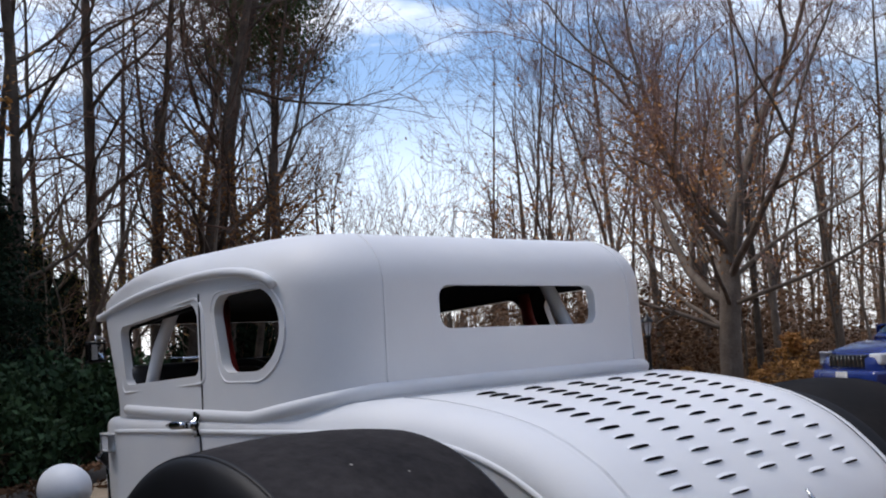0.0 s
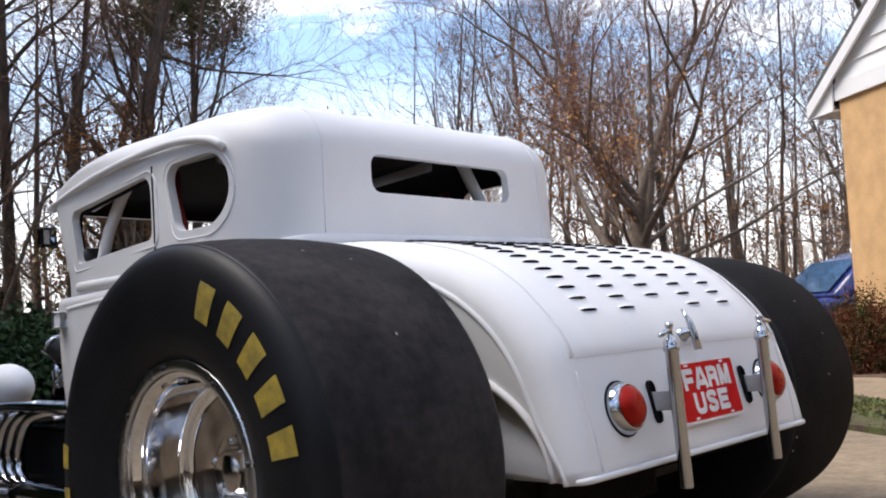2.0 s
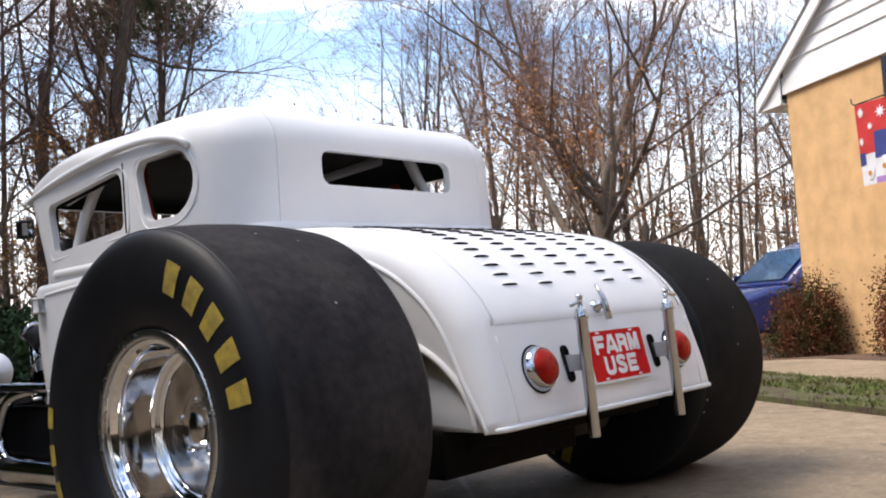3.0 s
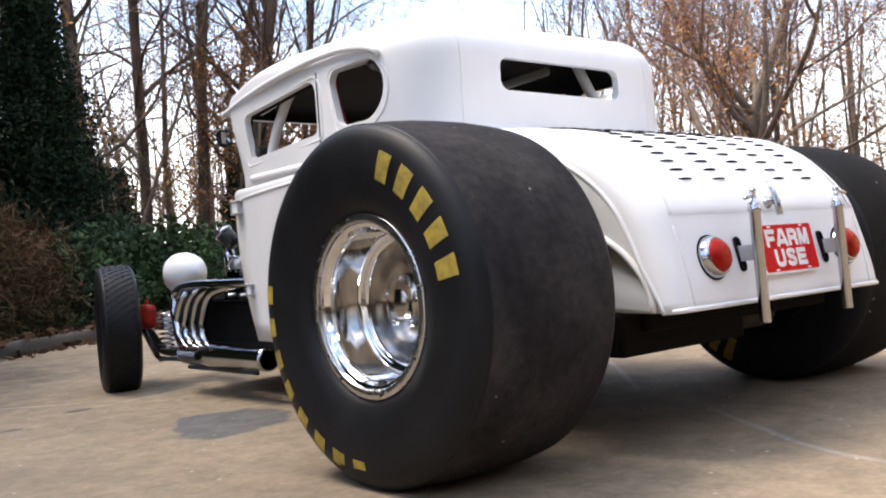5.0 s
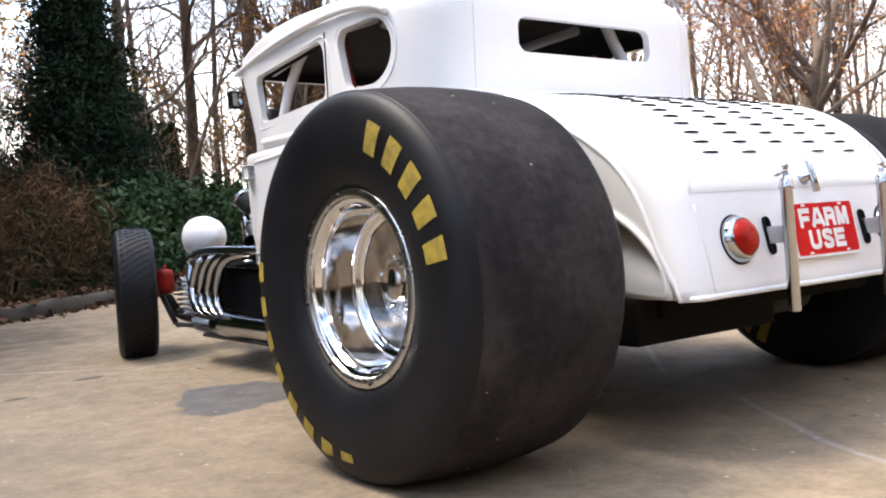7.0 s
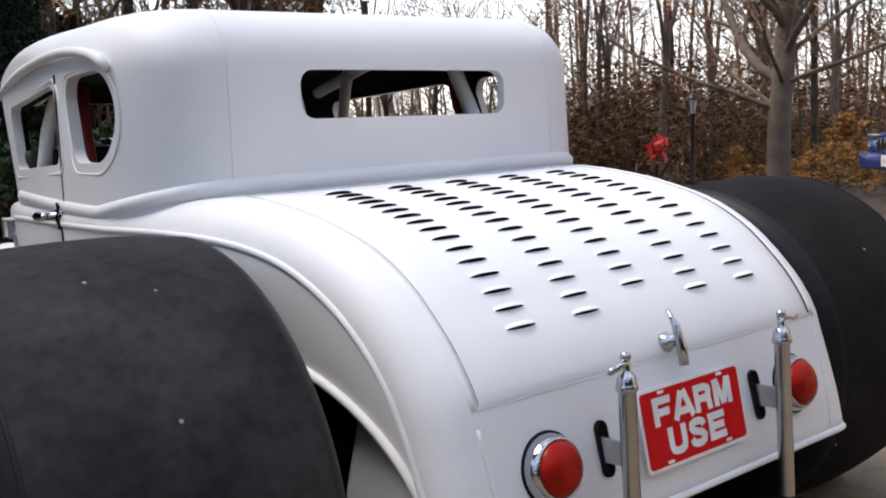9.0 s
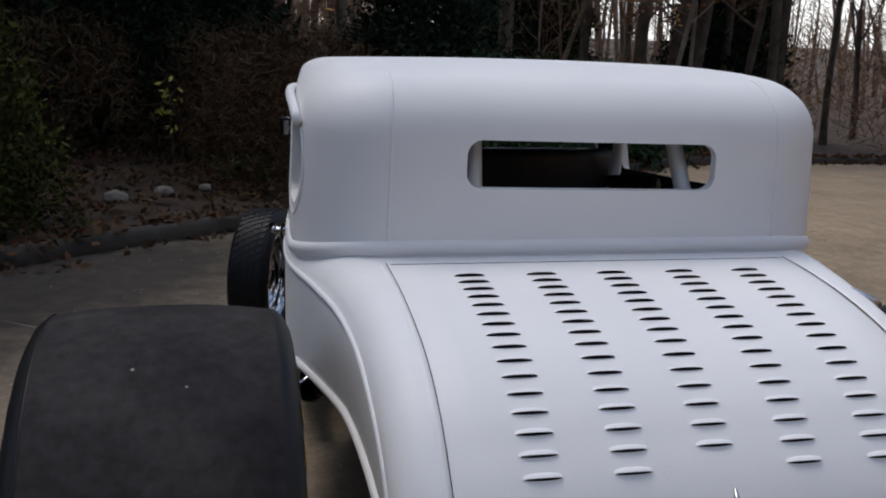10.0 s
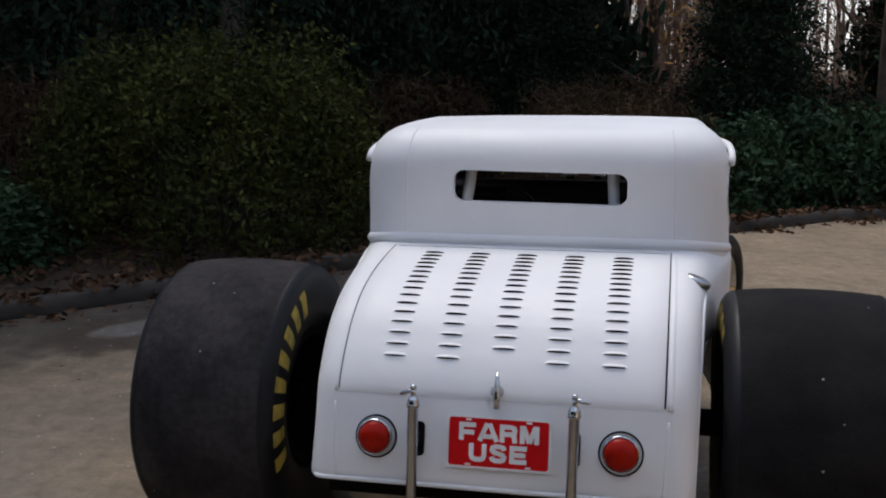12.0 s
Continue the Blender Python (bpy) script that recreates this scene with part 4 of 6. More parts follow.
scoop = part("air_cleaner", lathe([(0.0, 0.044), (0.004, 0.049), (0.016, 0.050), (0.022, 0.046), (0.020, 0.040), (0.010, 0.038)], 28, "y"), CHROME, car, "chrome ringed black air cleaner with a red face", at=Matrix.Translation((-0.325, 2.83, 0.772)) @ pose(0, 0, 0, 46, 0, 32))
part("filter", lathe([(-0.075, 0.0005), (-0.074, 0.034), (-0.06, 0.041), (0.001, 0.0435)], 24, "y"), BLACK, scoop, "black filter body")
part("filter_face", lathe([(0.004, 0.039), (0.002, 0.0005)], 24, "y"), RED, scoop, "dark red filter face")
part("intake_pipe", tube([(-0.285, 2.86, 0.56), (-0.29, 2.86, 0.64), (-0.30, 2.855, 0.715)], [0.034, 0.028, 0.026], 14), CHROME, car, "chrome intake pipe")
part("carburettor_top", lathe([(0.60, 0.05), (0.63, 0.055), (0.645, 0.045), (0.66, 0.03)], 16, "z"), STEEL, car, at=Matrix.Translation((-0.27, 2.80, 0)))
for k in range(4):
    part("spark_cap", lathe([(-0.01, 0.016), (0.03, 0.014), (0.032, 0.0005)], 10, "x"), STEEL, engine, at=Matrix.Translation((-0.34, 2.40 + 0.12 * k, 0.47)) @ pose(0, 0, 0, 0, 0, 180))

# ---- inside the cab ----
for side in (-1, 1):
    part("cage_post", tube([(side * 0.284 + 0.014, 0.905, 1.00), (side * 0.277 + 0.014, 0.93, 1.16), (side * 0.270 + 0.014, 0.975, 1.25), (side * 0.262 + 0.014, 1.06, 1.425)], 0.0215, 14), WHITE, car, "white roll cage post")
    part("cage_rail", tube([(side * 0.46, 1.34, 1.375), (side * 0.50, 1.7, 1.36), (side * 0.52, 2.10, 1.27)], 0.02, 12), WHITE, car)
    part("cage_hoop_post", tube([(side * 0.55, 2.06, 0.60), (side * 0.545, 2.01, 1.03), (side * 0.535, 1.955, 1.17), (side * 0.515, 1.90, 1.28), (side * 0.495, 1.83, 1.37)], 0.021, 12), WHITE, car, "white roll cage side bar")
    part("door_card", box(side * 0.570, side * 0.588, 1.45, 2.00, 0.45, 1.005, 0.008), RED, car, "red door trim panel", smooth=False)
    part("pillar_trim", tube([(side * 0.635, 1.315, 1.05), (side * 0.635, 1.345, 1.10), (side * 0.625, 1.395, 1.20), (side * 0.618, 1.41, 1.29)], 0.022, 8), RED, car, "red pillar trim")
    seat = part("seat", box(side * 0.08, side * 0.50, 1.30, 1.72, 0.50, 0.62, 0.04), LEATHER, car, "black bucket seat")
    part("backrest", box(side * 0.10, side * 0.48, 1.22, 1.32, 0.58, 1.02, 0.04), LEATHER, seat)
    part("headrest", box(side * 0.20, side * 0.38, 1.23, 1.29, 1.04, 1.15, 0.03), LEATHER, seat)
part("parcel_shelf", box(-0.58, 0.58, 0.93, 1.20, 0.98, 1.005, 0.006), LEATHER, car, smooth=False)
part("cage_cross_bar", tube([(-0.28, 1.06, 1.41), (0.28, 1.06, 1.41)], 0.02, 12), WHITE, car)
part("cage_diagonal", tube([(-0.52, 1.30, 1.33), (0.10, 1.75, 1.36)], 0.018, 12), STEEL, car)
part("dashboard", box(-0.58, 0.58, 2.06, 2.15, 0.84, 1.12, 0.03), LEATHER, car, "black dashboard")
wheel_rim = [(-0.28 + 0.17 * math.cos(a), 1.90 - 0.05 * math.sin(a), 0.97 + 0.14 * math.sin(a)) for a in np.linspace(0, 2 * math.pi, 33)]
part("steering_wheel", tube(wheel_rim, 0.013, 8, False), BLACK, car, "black steering wheel")
# twin intake boxes standing above the engine, seen through the windscreen
for side in (-1, 1):
    column = part("intake_column", tube([(0.045 + side * 0.075, 2.72, 0.60), (0.045 + side * 0.075, 2.72, 1.09)], 0.022, 12), SEAM, engine, "black intake column")
    part("intake_box", box(0.045 + side * 0.075 - 0.045, 0.045 + side * 0.075 + 0.045, 2.66, 2.78, 1.078, 1.135, 0.008), CHROME, column, "bright intake box")

# ---- ground ----


def land(x, y):
    """Height of the ground: level round the car, falling gently away ahead and to the right."""
    s = 0.8 * x + 0.6 * y
    cross = 0.037 * min(max(x + 0.95, 0.0), 2.2) * max(0.0, min(1.0, (9.0 - abs(y - 1.0)) / 5.0))
    bank = 0.17 * max(0.0, 1.0 - ((x - 14.2) ** 2 + (y - 4.55) ** 2) / 30.0)
    return cross + bank - 0.050 * max(0.0, min(s, 26.0) - 7.0)


def litter_material():
    m = material("leaf_litter", (0.040, 0.025, 0.016), 0.95, second=(0.075, 0.047, 0.027), scale=1.2, fine=38, fine_amount=0.55, bump=0.03, bump_scale=26)
    return m


def concrete_material():
    m = material("weathered_concrete", (0.305, 0.234, 0.158), 0.9, second=(0.215, 0.167, 0.116), scale=1.1, spread=(0.3, 0.7), fine=45, fine_amount=0.30, bump=0.003, bump_scale=90, spec=0.2)
    n, l = m.node_tree.nodes, m.node_tree.links
    b = n["Principled BSDF"]
    base = b.inputs["Base Color"].links[0].from_socket
    co = n.new("ShaderNodeTexCoord")
    warp = n.new("ShaderNodeTexNoise")
    warp.inputs["Scale"].default_value, warp.inputs["Detail"].default_value = 5.0, 4.0
    l.new(co.outputs["Object"], warp.inputs["Vector"])

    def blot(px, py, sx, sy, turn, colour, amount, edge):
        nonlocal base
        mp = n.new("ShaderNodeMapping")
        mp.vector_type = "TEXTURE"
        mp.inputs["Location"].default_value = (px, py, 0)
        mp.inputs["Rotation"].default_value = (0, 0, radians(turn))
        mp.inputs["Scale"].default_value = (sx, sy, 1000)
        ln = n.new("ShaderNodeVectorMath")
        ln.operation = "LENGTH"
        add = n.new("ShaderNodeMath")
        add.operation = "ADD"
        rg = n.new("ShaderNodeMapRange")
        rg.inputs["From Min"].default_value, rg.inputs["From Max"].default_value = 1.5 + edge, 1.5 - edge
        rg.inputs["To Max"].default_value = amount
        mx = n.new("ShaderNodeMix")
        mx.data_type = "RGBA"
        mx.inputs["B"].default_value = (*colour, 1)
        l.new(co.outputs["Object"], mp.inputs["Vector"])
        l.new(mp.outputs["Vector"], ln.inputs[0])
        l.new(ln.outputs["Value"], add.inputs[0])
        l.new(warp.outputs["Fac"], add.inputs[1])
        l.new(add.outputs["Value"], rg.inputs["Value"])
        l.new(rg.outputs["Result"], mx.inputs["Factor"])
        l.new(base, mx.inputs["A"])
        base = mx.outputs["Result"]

    blot(-0.86, 1.89, 0.30, 0.23, 58, (0.100, 0.100, 0.102), 0.9, 0.05)      # round grey stain
    blot(-1.09, 2.86, 0.07, 0.035, 10, (0.06, 0.055, 0.05), 0.9, 0.08)       # dark spot
    blot(-1.467, 2.576, 0.05, 0.03, 10, (0.08, 0.07, 0.06), 0.8, 0.08)
    blot(-3.85, 2.25, 2.4, 0.95, 49, (0.050, 0.042, 0.035), 0.85, 0.5)         # damp edge along the kerb, with tree shade painted into the colour
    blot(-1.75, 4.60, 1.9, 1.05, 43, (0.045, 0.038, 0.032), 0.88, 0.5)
    # milder patch, more of the left side's shade and damp in the colour
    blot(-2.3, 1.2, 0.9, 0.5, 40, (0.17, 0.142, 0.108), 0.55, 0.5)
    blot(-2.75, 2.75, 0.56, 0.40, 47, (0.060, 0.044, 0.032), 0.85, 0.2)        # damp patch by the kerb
    blot(-2.72, 2.90, 0.34, 0.20, 47, (0.17, 0.155, 0.14), 0.7, 0.15)
    blot(0.15, 0.9, 1.2, 1.0, 0, (0.14, 0.12, 0.10), 0.5, 0.6)              # broad darker patch below the car
    blot(3.2, 6.3, 0.9, 0.5, 20, (0.18, 0.15, 0.115), 0.5, 0.4)
    blot(-2.1, 0.4, 0.7, 0.4, -30, (0.19, 0.165, 0.13), 0.5, 0.4)
    blot(-1.35, 3.35, 0.55, 0.010, -35, (0.42, 0.38, 0.33), 0.6, 0.4)
    blot(-0.75, 2.95, 0.40, 0.008, 12, (0.42, 0.38, 0.33), 0.5, 0.4)
    for px, py, run, turn in ((0.06, 0.26, 0.13, 55), (-0.08, 0.03, 0.15, 57), (-0.20, -0.18, 0.11, 66), (-0.25, -0.34, 0.09, 77), (0.85, 1.40, 0.22, 49), (0.52, 1.04, 0.20, 47)):
        blot(px, py, run, 0.011, turn, (0.36, 0.345, 0.32), 0.5, 0.8)         # scuffed chalky line
    mid = n.new("ShaderNodeTexNoise")                                        # blotchy aggregate and grime
    mid.inputs["Scale"].default_value, mid.inputs["Detail"].default_value, mid.inputs["Roughness"].default_value = 9.0, 8.0, 0.7
    lev = n.new("ShaderNodeMapRange")
    lev.inputs["From Min"].default_value, lev.inputs["From Max"].default_value = 0.3, 0.7
    lev.inputs["To Min"].default_value, lev.inputs["To Max"].default_value = 0.72, 1.22
    sc = n.new("ShaderNodeVectorMath")
    sc.operation = "SCALE"
    l.new(co.outputs["Object"], mid.inputs["Vector"])
    l.new(mid.outputs["Fac"], lev.inputs["Value"])
    l.new(base, sc.inputs[0])
    l.new(lev.outputs["Result"], sc.inputs["Scale"])
    l.new(sc.outputs["Vector"], b.inputs["Base Color"])
    return m


LITTER = litter_material()
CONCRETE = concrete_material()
speckle(CONCRETE, 9.0, 0.16, (0.07, 0.055, 0.042), 0.10)
speckle(CONCRETE, 26.0, 0.20, (0.40, 0.36, 0.31), 0.06)
GRASS = material("winter_lawn", (0.080, 0.092, 0.024), 0.95, second=(0.070, 0.046, 0.030), scale=9.0, spread=(0.38, 0.60), fine=60, fine_amount=0.5, bump=0.02, bump_scale=60)
MULCH = material("dark_mulch", (0.085, 0.052, 0.034), 0.95, second=(0.14, 0.08, 0.05), scale=3, fine=55, fine_amount=0.5, bump=0.025, bump_scale=40)
KERB = material("kerb_concrete", (0.052, 0.043, 0.035), 0.95, second=(0.026, 0.022, 0.018), scale=3, fine=60, fine_amount=0.2, bump=0.003, bump_scale=60)


def ground_sheet():
    xs = np.r_[-400, -150, -60, np.linspace(-25, 45, 71), 80, 200, 500]
    ys = np.r_[-400, -150, -60, np.linspace(-20, 55, 76), 90, 200, 500]
    v, fc = [], []
    for y in ys:
        for x in xs:
            near = max(0.0, 1 - max(abs(x - 5) / 60, abs(y - 10) / 60))
            bumpy = 0.10 * noise.noise(Vector((x * 0.35, y * 0.35, 0))) * near
            v.append((x, y, land(x, y) - 0.10 + bumpy * 0.5))
    w = len(xs)
    for j in range(len(ys) - 1):
        for i in range(w - 1):
            a = j * w + i
            fc.append((a, a + 1, a + w + 1, a + w))
    return v, fc


tagged(part("ground", ground_sheet(), LITTER), "brown leaf-strewn woodland floor", "ground", kind="structure")


def spread(outline, lift, thick, step=0.8):
    """A slab that follows the land under a 2D outline."""
    bm = bmesh.new()
    vs = [bm.verts.new((x, y, 0)) for x, y in outline]
    bm.faces.new(vs)
    lo = [min(p[k] for p in outline) for k in (0, 1)]
    hi = [max(p[k] for p in outline) for k in (0, 1)]
    for k in (0, 1):
        for c in np.arange(lo[k] + step, hi[k], step):
            no = Vector((1, 0, 0)) if k == 0 else Vector((0, 1, 0))
            bmesh.ops.bisect_plane(bm, geom=bm.verts[:] + bm.edges[:] + bm.faces[:], plane_co=no * float(c), plane_no=no)
    ext = bmesh.ops.extrude_face_region(bm, geom=bm.faces[:])
    for e in ext["geom"]:
        if isinstance(e, bmesh.types.BMVert):
            e.co.z -= thick
    for v in bm.verts:
        v.co.z += land(v.co.x, v.co.y) + lift
    bmesh.ops.recalc_face_normals(bm, faces=bm.faces[:])
    return bm


KERB_LINE = smooth_line([(-9.0, -3.4), (-6.2, -0.1), (-4.4, 2.05), (-3.3, 3.35), (-2.2, 4.75), (-1.56, 5.35), (-0.95, 5.82), (-0.3, 6.2), (0.4, 6.65), (1.5, 7.65), (2.2, 8.4), (2.9, 9.05), (3.8, 9.85), (4.7, 10.75), (5.6, 11.6), (7.8, 12.9), (10.5, 14.2), (13.0, 15.4)], 72)
RIGHT_EDGE = [(11.6, 12.3), (7.2, 6.35), (5.0, 3.32), (3.49, 1.20), (2.69, 0.04), (0.2, -3.5), (-2.3, -7.0)]
drive_outline = [(-12, -9)] + list(KERB_LINE) + RIGHT_EDGE
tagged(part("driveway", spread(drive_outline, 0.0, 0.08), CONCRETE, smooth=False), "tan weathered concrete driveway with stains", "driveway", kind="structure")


def kerb():
    rings = []
    for i, (x, y) in enumerate(KERB_LINE):
        a, b = Vector(KERB_LINE[max(i - 1, 0)]), Vector(KERB_LINE[min(i + 1, len(KERB_LINE) - 1)])
        d = (b - a).normalized()
        n = Vector((-d.y, d.x))
        z = land(x, y)
        wob = 0.016 * noise.noise(Vector((x * 2, y * 2, 3)))
        rings.append([(x + n.x * o, y + n.y * o, z + h + (wob if h > 0.05 else 0)) for o, h in ((-0.03, -0.06), (-0.01, 0.06), (0.004, 0.095), (0.03, 0.11), (0.12, 0.108), (0.15, 0.085), (0.16, -0.06))])
    return loft(rings, closed=True, cap=(True, True))


tagged(part("kerb", kerb(), KERB), "low rounded grey-brown concrete kerb", "kerb", kind="structure")

# strips between the drive and the house, all parallel to the house wall
ALONG, ACROSS = Vector((0.58, 0.8146)), Vector((0.8146, -0.58))
EDGE = Vector((3.49, 1.20))


def strip(d0, d1, a0, a1, lift, thick):
    p = [EDGE + ACROSS * d + ALONG * a for d, a in ((d0, a0), (d1, a0), (d1, a1), (d0, a1))]
    return spread([(q.x, q.y) for q in p], lift, thick)


tagged(part("lawn", strip(0.0, 1.05, -7, 9.5, 0.035, 0.10), GRASS, smooth=False), "patchy green and brown winter grass strip", "lawn", kind="structure")
tagged(part("pavement", strip(1.05, 2.42, -7, 10.5, 0.02, 0.10), CONCRETE, smooth=False), "narrow concrete walk along the house", "path", kind="structure")
tagged(part("flower_bed", strip(2.42, 4.4, -7, 4.6, 0.03, 0.10), MULCH, smooth=False), "mulched bed at the foot of the house", "flower bed", kind="structure")


def grass_tufts():
    v, fc = [], []
    rng = random.Random(4)
    for _ in range(9000):
        d, a = rng.uniform(0.02, 1.03), rng.uniform(-3, 9)
        if noise.noise(Vector((d * 2.6, a * 1.6, 7))) < rng.uniform(-0.35, 0.15):
            continue
        p = EDGE + ACROSS * d + ALONG * a
        z = land(p.x, p.y) + 0.035
        for _ in range(4):
            x, y = p.x + rng.uniform(-0.03, 0.03), p.y + rng.uniform(-0.03, 0.03)
            t, h, w = rng.uniform(0, 6.3), rng.uniform(0.010, 0.034), rng.uniform(0.003, 0.007)
            o = len(v)
            v += [(x - w * math.cos(t), y - w * math.sin(t), z), (x + w * math.cos(t), y + w * math.sin(t), z), (x + rng.uniform(-0.03, 0.03), y + rng.uniform(-0.03, 0.03), z + h)]
            fc.append((o, o + 1, o + 2))
    return v, fc


tagged(part("grass", grass_tufts(), material("grass_blades", (0.095, 0.130, 0.025), 0.9, second=(0.13, 0.105, 0.04), scale=2, island=0.4), smooth=False), "short uneven grass blades on the strip", "grass", kind="stuff")

# ---- trees ----
BARK = material("grey_brown_bark", (0.150, 0.118, 0.094), 0.95, second=(0.215, 0.175, 0.142), scale=3.0, fine=30, fine_amount=0.35, bump=0.02, bump_scale=22, spec=0.08)
BARK_DARK = material("dark_bark", (0.058, 0.046, 0.038), 0.95, second=(0.112, 0.090, 0.073), scale=3.0, fine=30, fine_amount=0.35, bump=0.02, bump_scale=22, spec=0.08)
BARK_PALE = material("pale_bark", (0.15, 0.120, 0.093), 0.95, second=(0.095, 0.074, 0.058), scale=2.0, fine=25, fine_amount=0.3, bump=0.015, bump_scale=22, spec=0.08)
TWIG = material("brown_twigs", (0.165, 0.098, 0.074), 0.95, second=(0.11, 0.068, 0.053), scale=1.0, island=0.25, spec=0.08)
TWIG_RED = material("reddish_twigs", (0.29, 0.175, 0.138), 0.95, second=(0.20, 0.122, 0.098), scale=1.0, island=0.25, spec=0.08)
DRY_LEAF = material("dry_orange_leaves", (0.27, 0.135, 0.052), 0.8, second=(0.18, 0.085, 0.035), scale=2, island=0.4, spec=0.08)
RUSTY_LEAF = material("rusty_leaves", (0.46, 0.235, 0.10), 0.8, second=(0.34, 0.16, 0.065), scale=2, island=0.4, spec=0.08)
GREEN_LEAF = material("yellow_green_leaves", (0.15, 0.145, 0.045), 0.8, second=(0.22, 0.15, 0.055), scale=2, island=0.4, spec=0.08)
TAN_LEAF = material("tan_beech_leaves", (0.52, 0.29, 0.10), 0.8, second=(0.40, 0.20, 0.07), scale=2, island=0.3, spec=0.08)
CEDAR = material("cedar_green", (0.019, 0.033, 0.020), 0.95, second=(0.010, 0.018, 0.011), scale=1.5, island=0.4, spec=0.08)
PINE = material("pine_green", (0.040, 0.070, 0.030), 0.85, second=(0.06, 0.08, 0.03), scale=1.5, island=0.4, spec=0.08)
EVERGREEN = material("shrub_green", (0.062, 0.066, 0.016), 0.8, second=(0.028, 0.034, 0.010), scale=1.6, island=0.45, spec=0.08)
RHODO = material("rhododendron_green", (0.040, 0.074, 0.032), 0.6, second=(0.020, 0.040, 0.020), scale=1.6, island=0.4, spec=0.08)
BROWN_SHRUB = material("brown_shrub", (0.090, 0.052, 0.030), 0.95, second=(0.046, 0.034, 0.019), scale=1.6, island=0.4, spec=0.08)
RUSSET = material("russet_shrub", (0.135, 0.048, 0.026), 0.7, second=(0.055, 0.06, 0.022), scale=4.0, spread=(0.45, 0.6), island=0.45, spec=0.08)


class Wood:
    """Collects tapered branch tubes and leaves."""

    def __init__(self):
        self.v, self.f, self.tips = [], [], []

    def limb(self, p, d, length, r0, r1, steps, sides, wander, rng, lift=0.0):
        pts, rad = [p.copy()], [r0]
        d = d.normalized()
        for k in range(steps):
            d = (d + Vector((rng.gauss(0, wander), rng.gauss(0, wander), rng.gauss(0, wander) + lift))).normalized()
            p = p + d * (length / steps)
            pts.append(p.copy())
            rad.append(r0 + (r1 - r0) * (k + 1) / steps)
        g = tube(pts, rad, sides, False)
        o = len(self.v)
        self.v += g[0]
        self.f += [tuple(i + o for i in q) for q in g[1]]
        return pts, rad, d


def side_way(d, rng, spread_deg):
    s = d.orthogonal().normalized()
    s.rotate(Matrix.Rotation(rng.uniform(0, 2 * math.pi), 3, d))
    a = radians(spread_deg * rng.uniform(0.7, 1.2))
    return (d * math.cos(a) + s * math.sin(a)).normalized()


def leaf_quads(spots, rng, size, count, scatter, flat=0.0, wide=0.45):
    v, fc = [], []
    for p in spots:
        for _ in range(count):
            c = Vector(p) + Vector((rng.gauss(0, scatter), rng.gauss(0, scatter), rng.gauss(0, scatter * (1 - flat))))
            a = Vector((rng.gauss(0, 1), rng.gauss(0, 1), rng.gauss(0, 0.5 if flat else 1))).normalized()
            b = a.orthogonal().normalized()
            b.rotate(Matrix.Rotation(rng.uniform(0, 6.28), 3, a))
            s = size * rng.uniform(0.6, 1.3)
            o = len(v)
            v += [c - a * s, c + b * s * wide, c + a * s, c - b * s * wide]
            fc.append((o, o + 1, o + 2, o + 3))
    return v, fc


def bare_tree(name, label, seed, height, girth, bark, fork_at=0.55, limbs=9, spread_deg=38, twigs=5, leaves=None, leaf_count=0, lean=0.02, leaf_low=False, lift=0.05, leaf_size=0.06, flat=0.0, steps=14, own_limbs=False, wander=0.15):
    rng = random.Random(seed)
    root = thing(name, label, "tree", group="trees of the wood")
    big, small = Wood(), Wood()
    pts, rad, d = big.limb(Vector((0, 0, -0.25)), Vector((rng.gauss(0, lean), rng.gauss(0, lean), 1)), height, girth, girth * 0.18, steps, 10, 0.03 * math.sqrt(14 / steps), rng)
    # root flare
    for i in range(20):
        x, y, z = big.v[i]
        if i < 10:
            big.v[i] = (x * 1.35, y * 1.35, z)
    spots = []
    starts = []
    for k in range(limbs):
        u = fork_at + (0.98 - fork_at) * k / limbs
        i = min(int(u * steps), steps - 1)
        starts.append((pts[i].lerp(pts[i + 1], u * steps - i), rad[i] * rng.uniform(0.3, 0.5), (d * 0.3 + Vector((0, 0, 1))).normalized(), min(4.6, height * (1.05 - u) * rng.uniform(0.35, 0.62))))
    for p, r, way, ln in starts:
        w = side_way(way, rng, spread_deg)
        bough = Wood() if own_limbs else big
        lp, lr, ld = bough.limb(p, w, ln, r, r * 0.2, 8, 6, wander, rng, lift)
        if own_limbs:
            part("limb", (bough.v, bough.f), bark, root)
        for _ in range(twigs):
            i = rng.randint(2, 8)
            w2 = side_way((lp[i] - lp[i - 1]).normalized(), rng, 42)
            sp, sr, sd = small.limb(lp[i], w2, ln * rng.uniform(0.3, 0.55), lr[i] * 0.5 + 0.002, 0.004, 5, 4, 0.12, rng, 0.06)
            for _ in range(5):
                j = rng.randint(1, 5)
                w3 = side_way((sp[j] - sp[j - 1]).normalized(), rng, 40)
                tp, _, _ = small.limb(sp[j], w3, ln * rng.uniform(0.14, 0.3), max(0.004, sr[j] * 0.5), 0.0025, 3, 3, 0.14, rng, 0.05)
                spots.append(tp[-1])
                for _ in range(2):
                    w4 = side_way((tp[2] - tp[1]).normalized(), rng, 38)
                    tq, _, _ = small.limb(tp[rng.randint(1, 2)], w4, ln * rng.uniform(0.08, 0.17), 0.004, 0.002, 2, 3, 0.12, rng, 0.04)
                    spots.append(tq[-1])
    part("trunk", (big.v, big.f), bark, root)
    part("crown", (small.v, small.f), TWIG, root, "fine bare twigs")
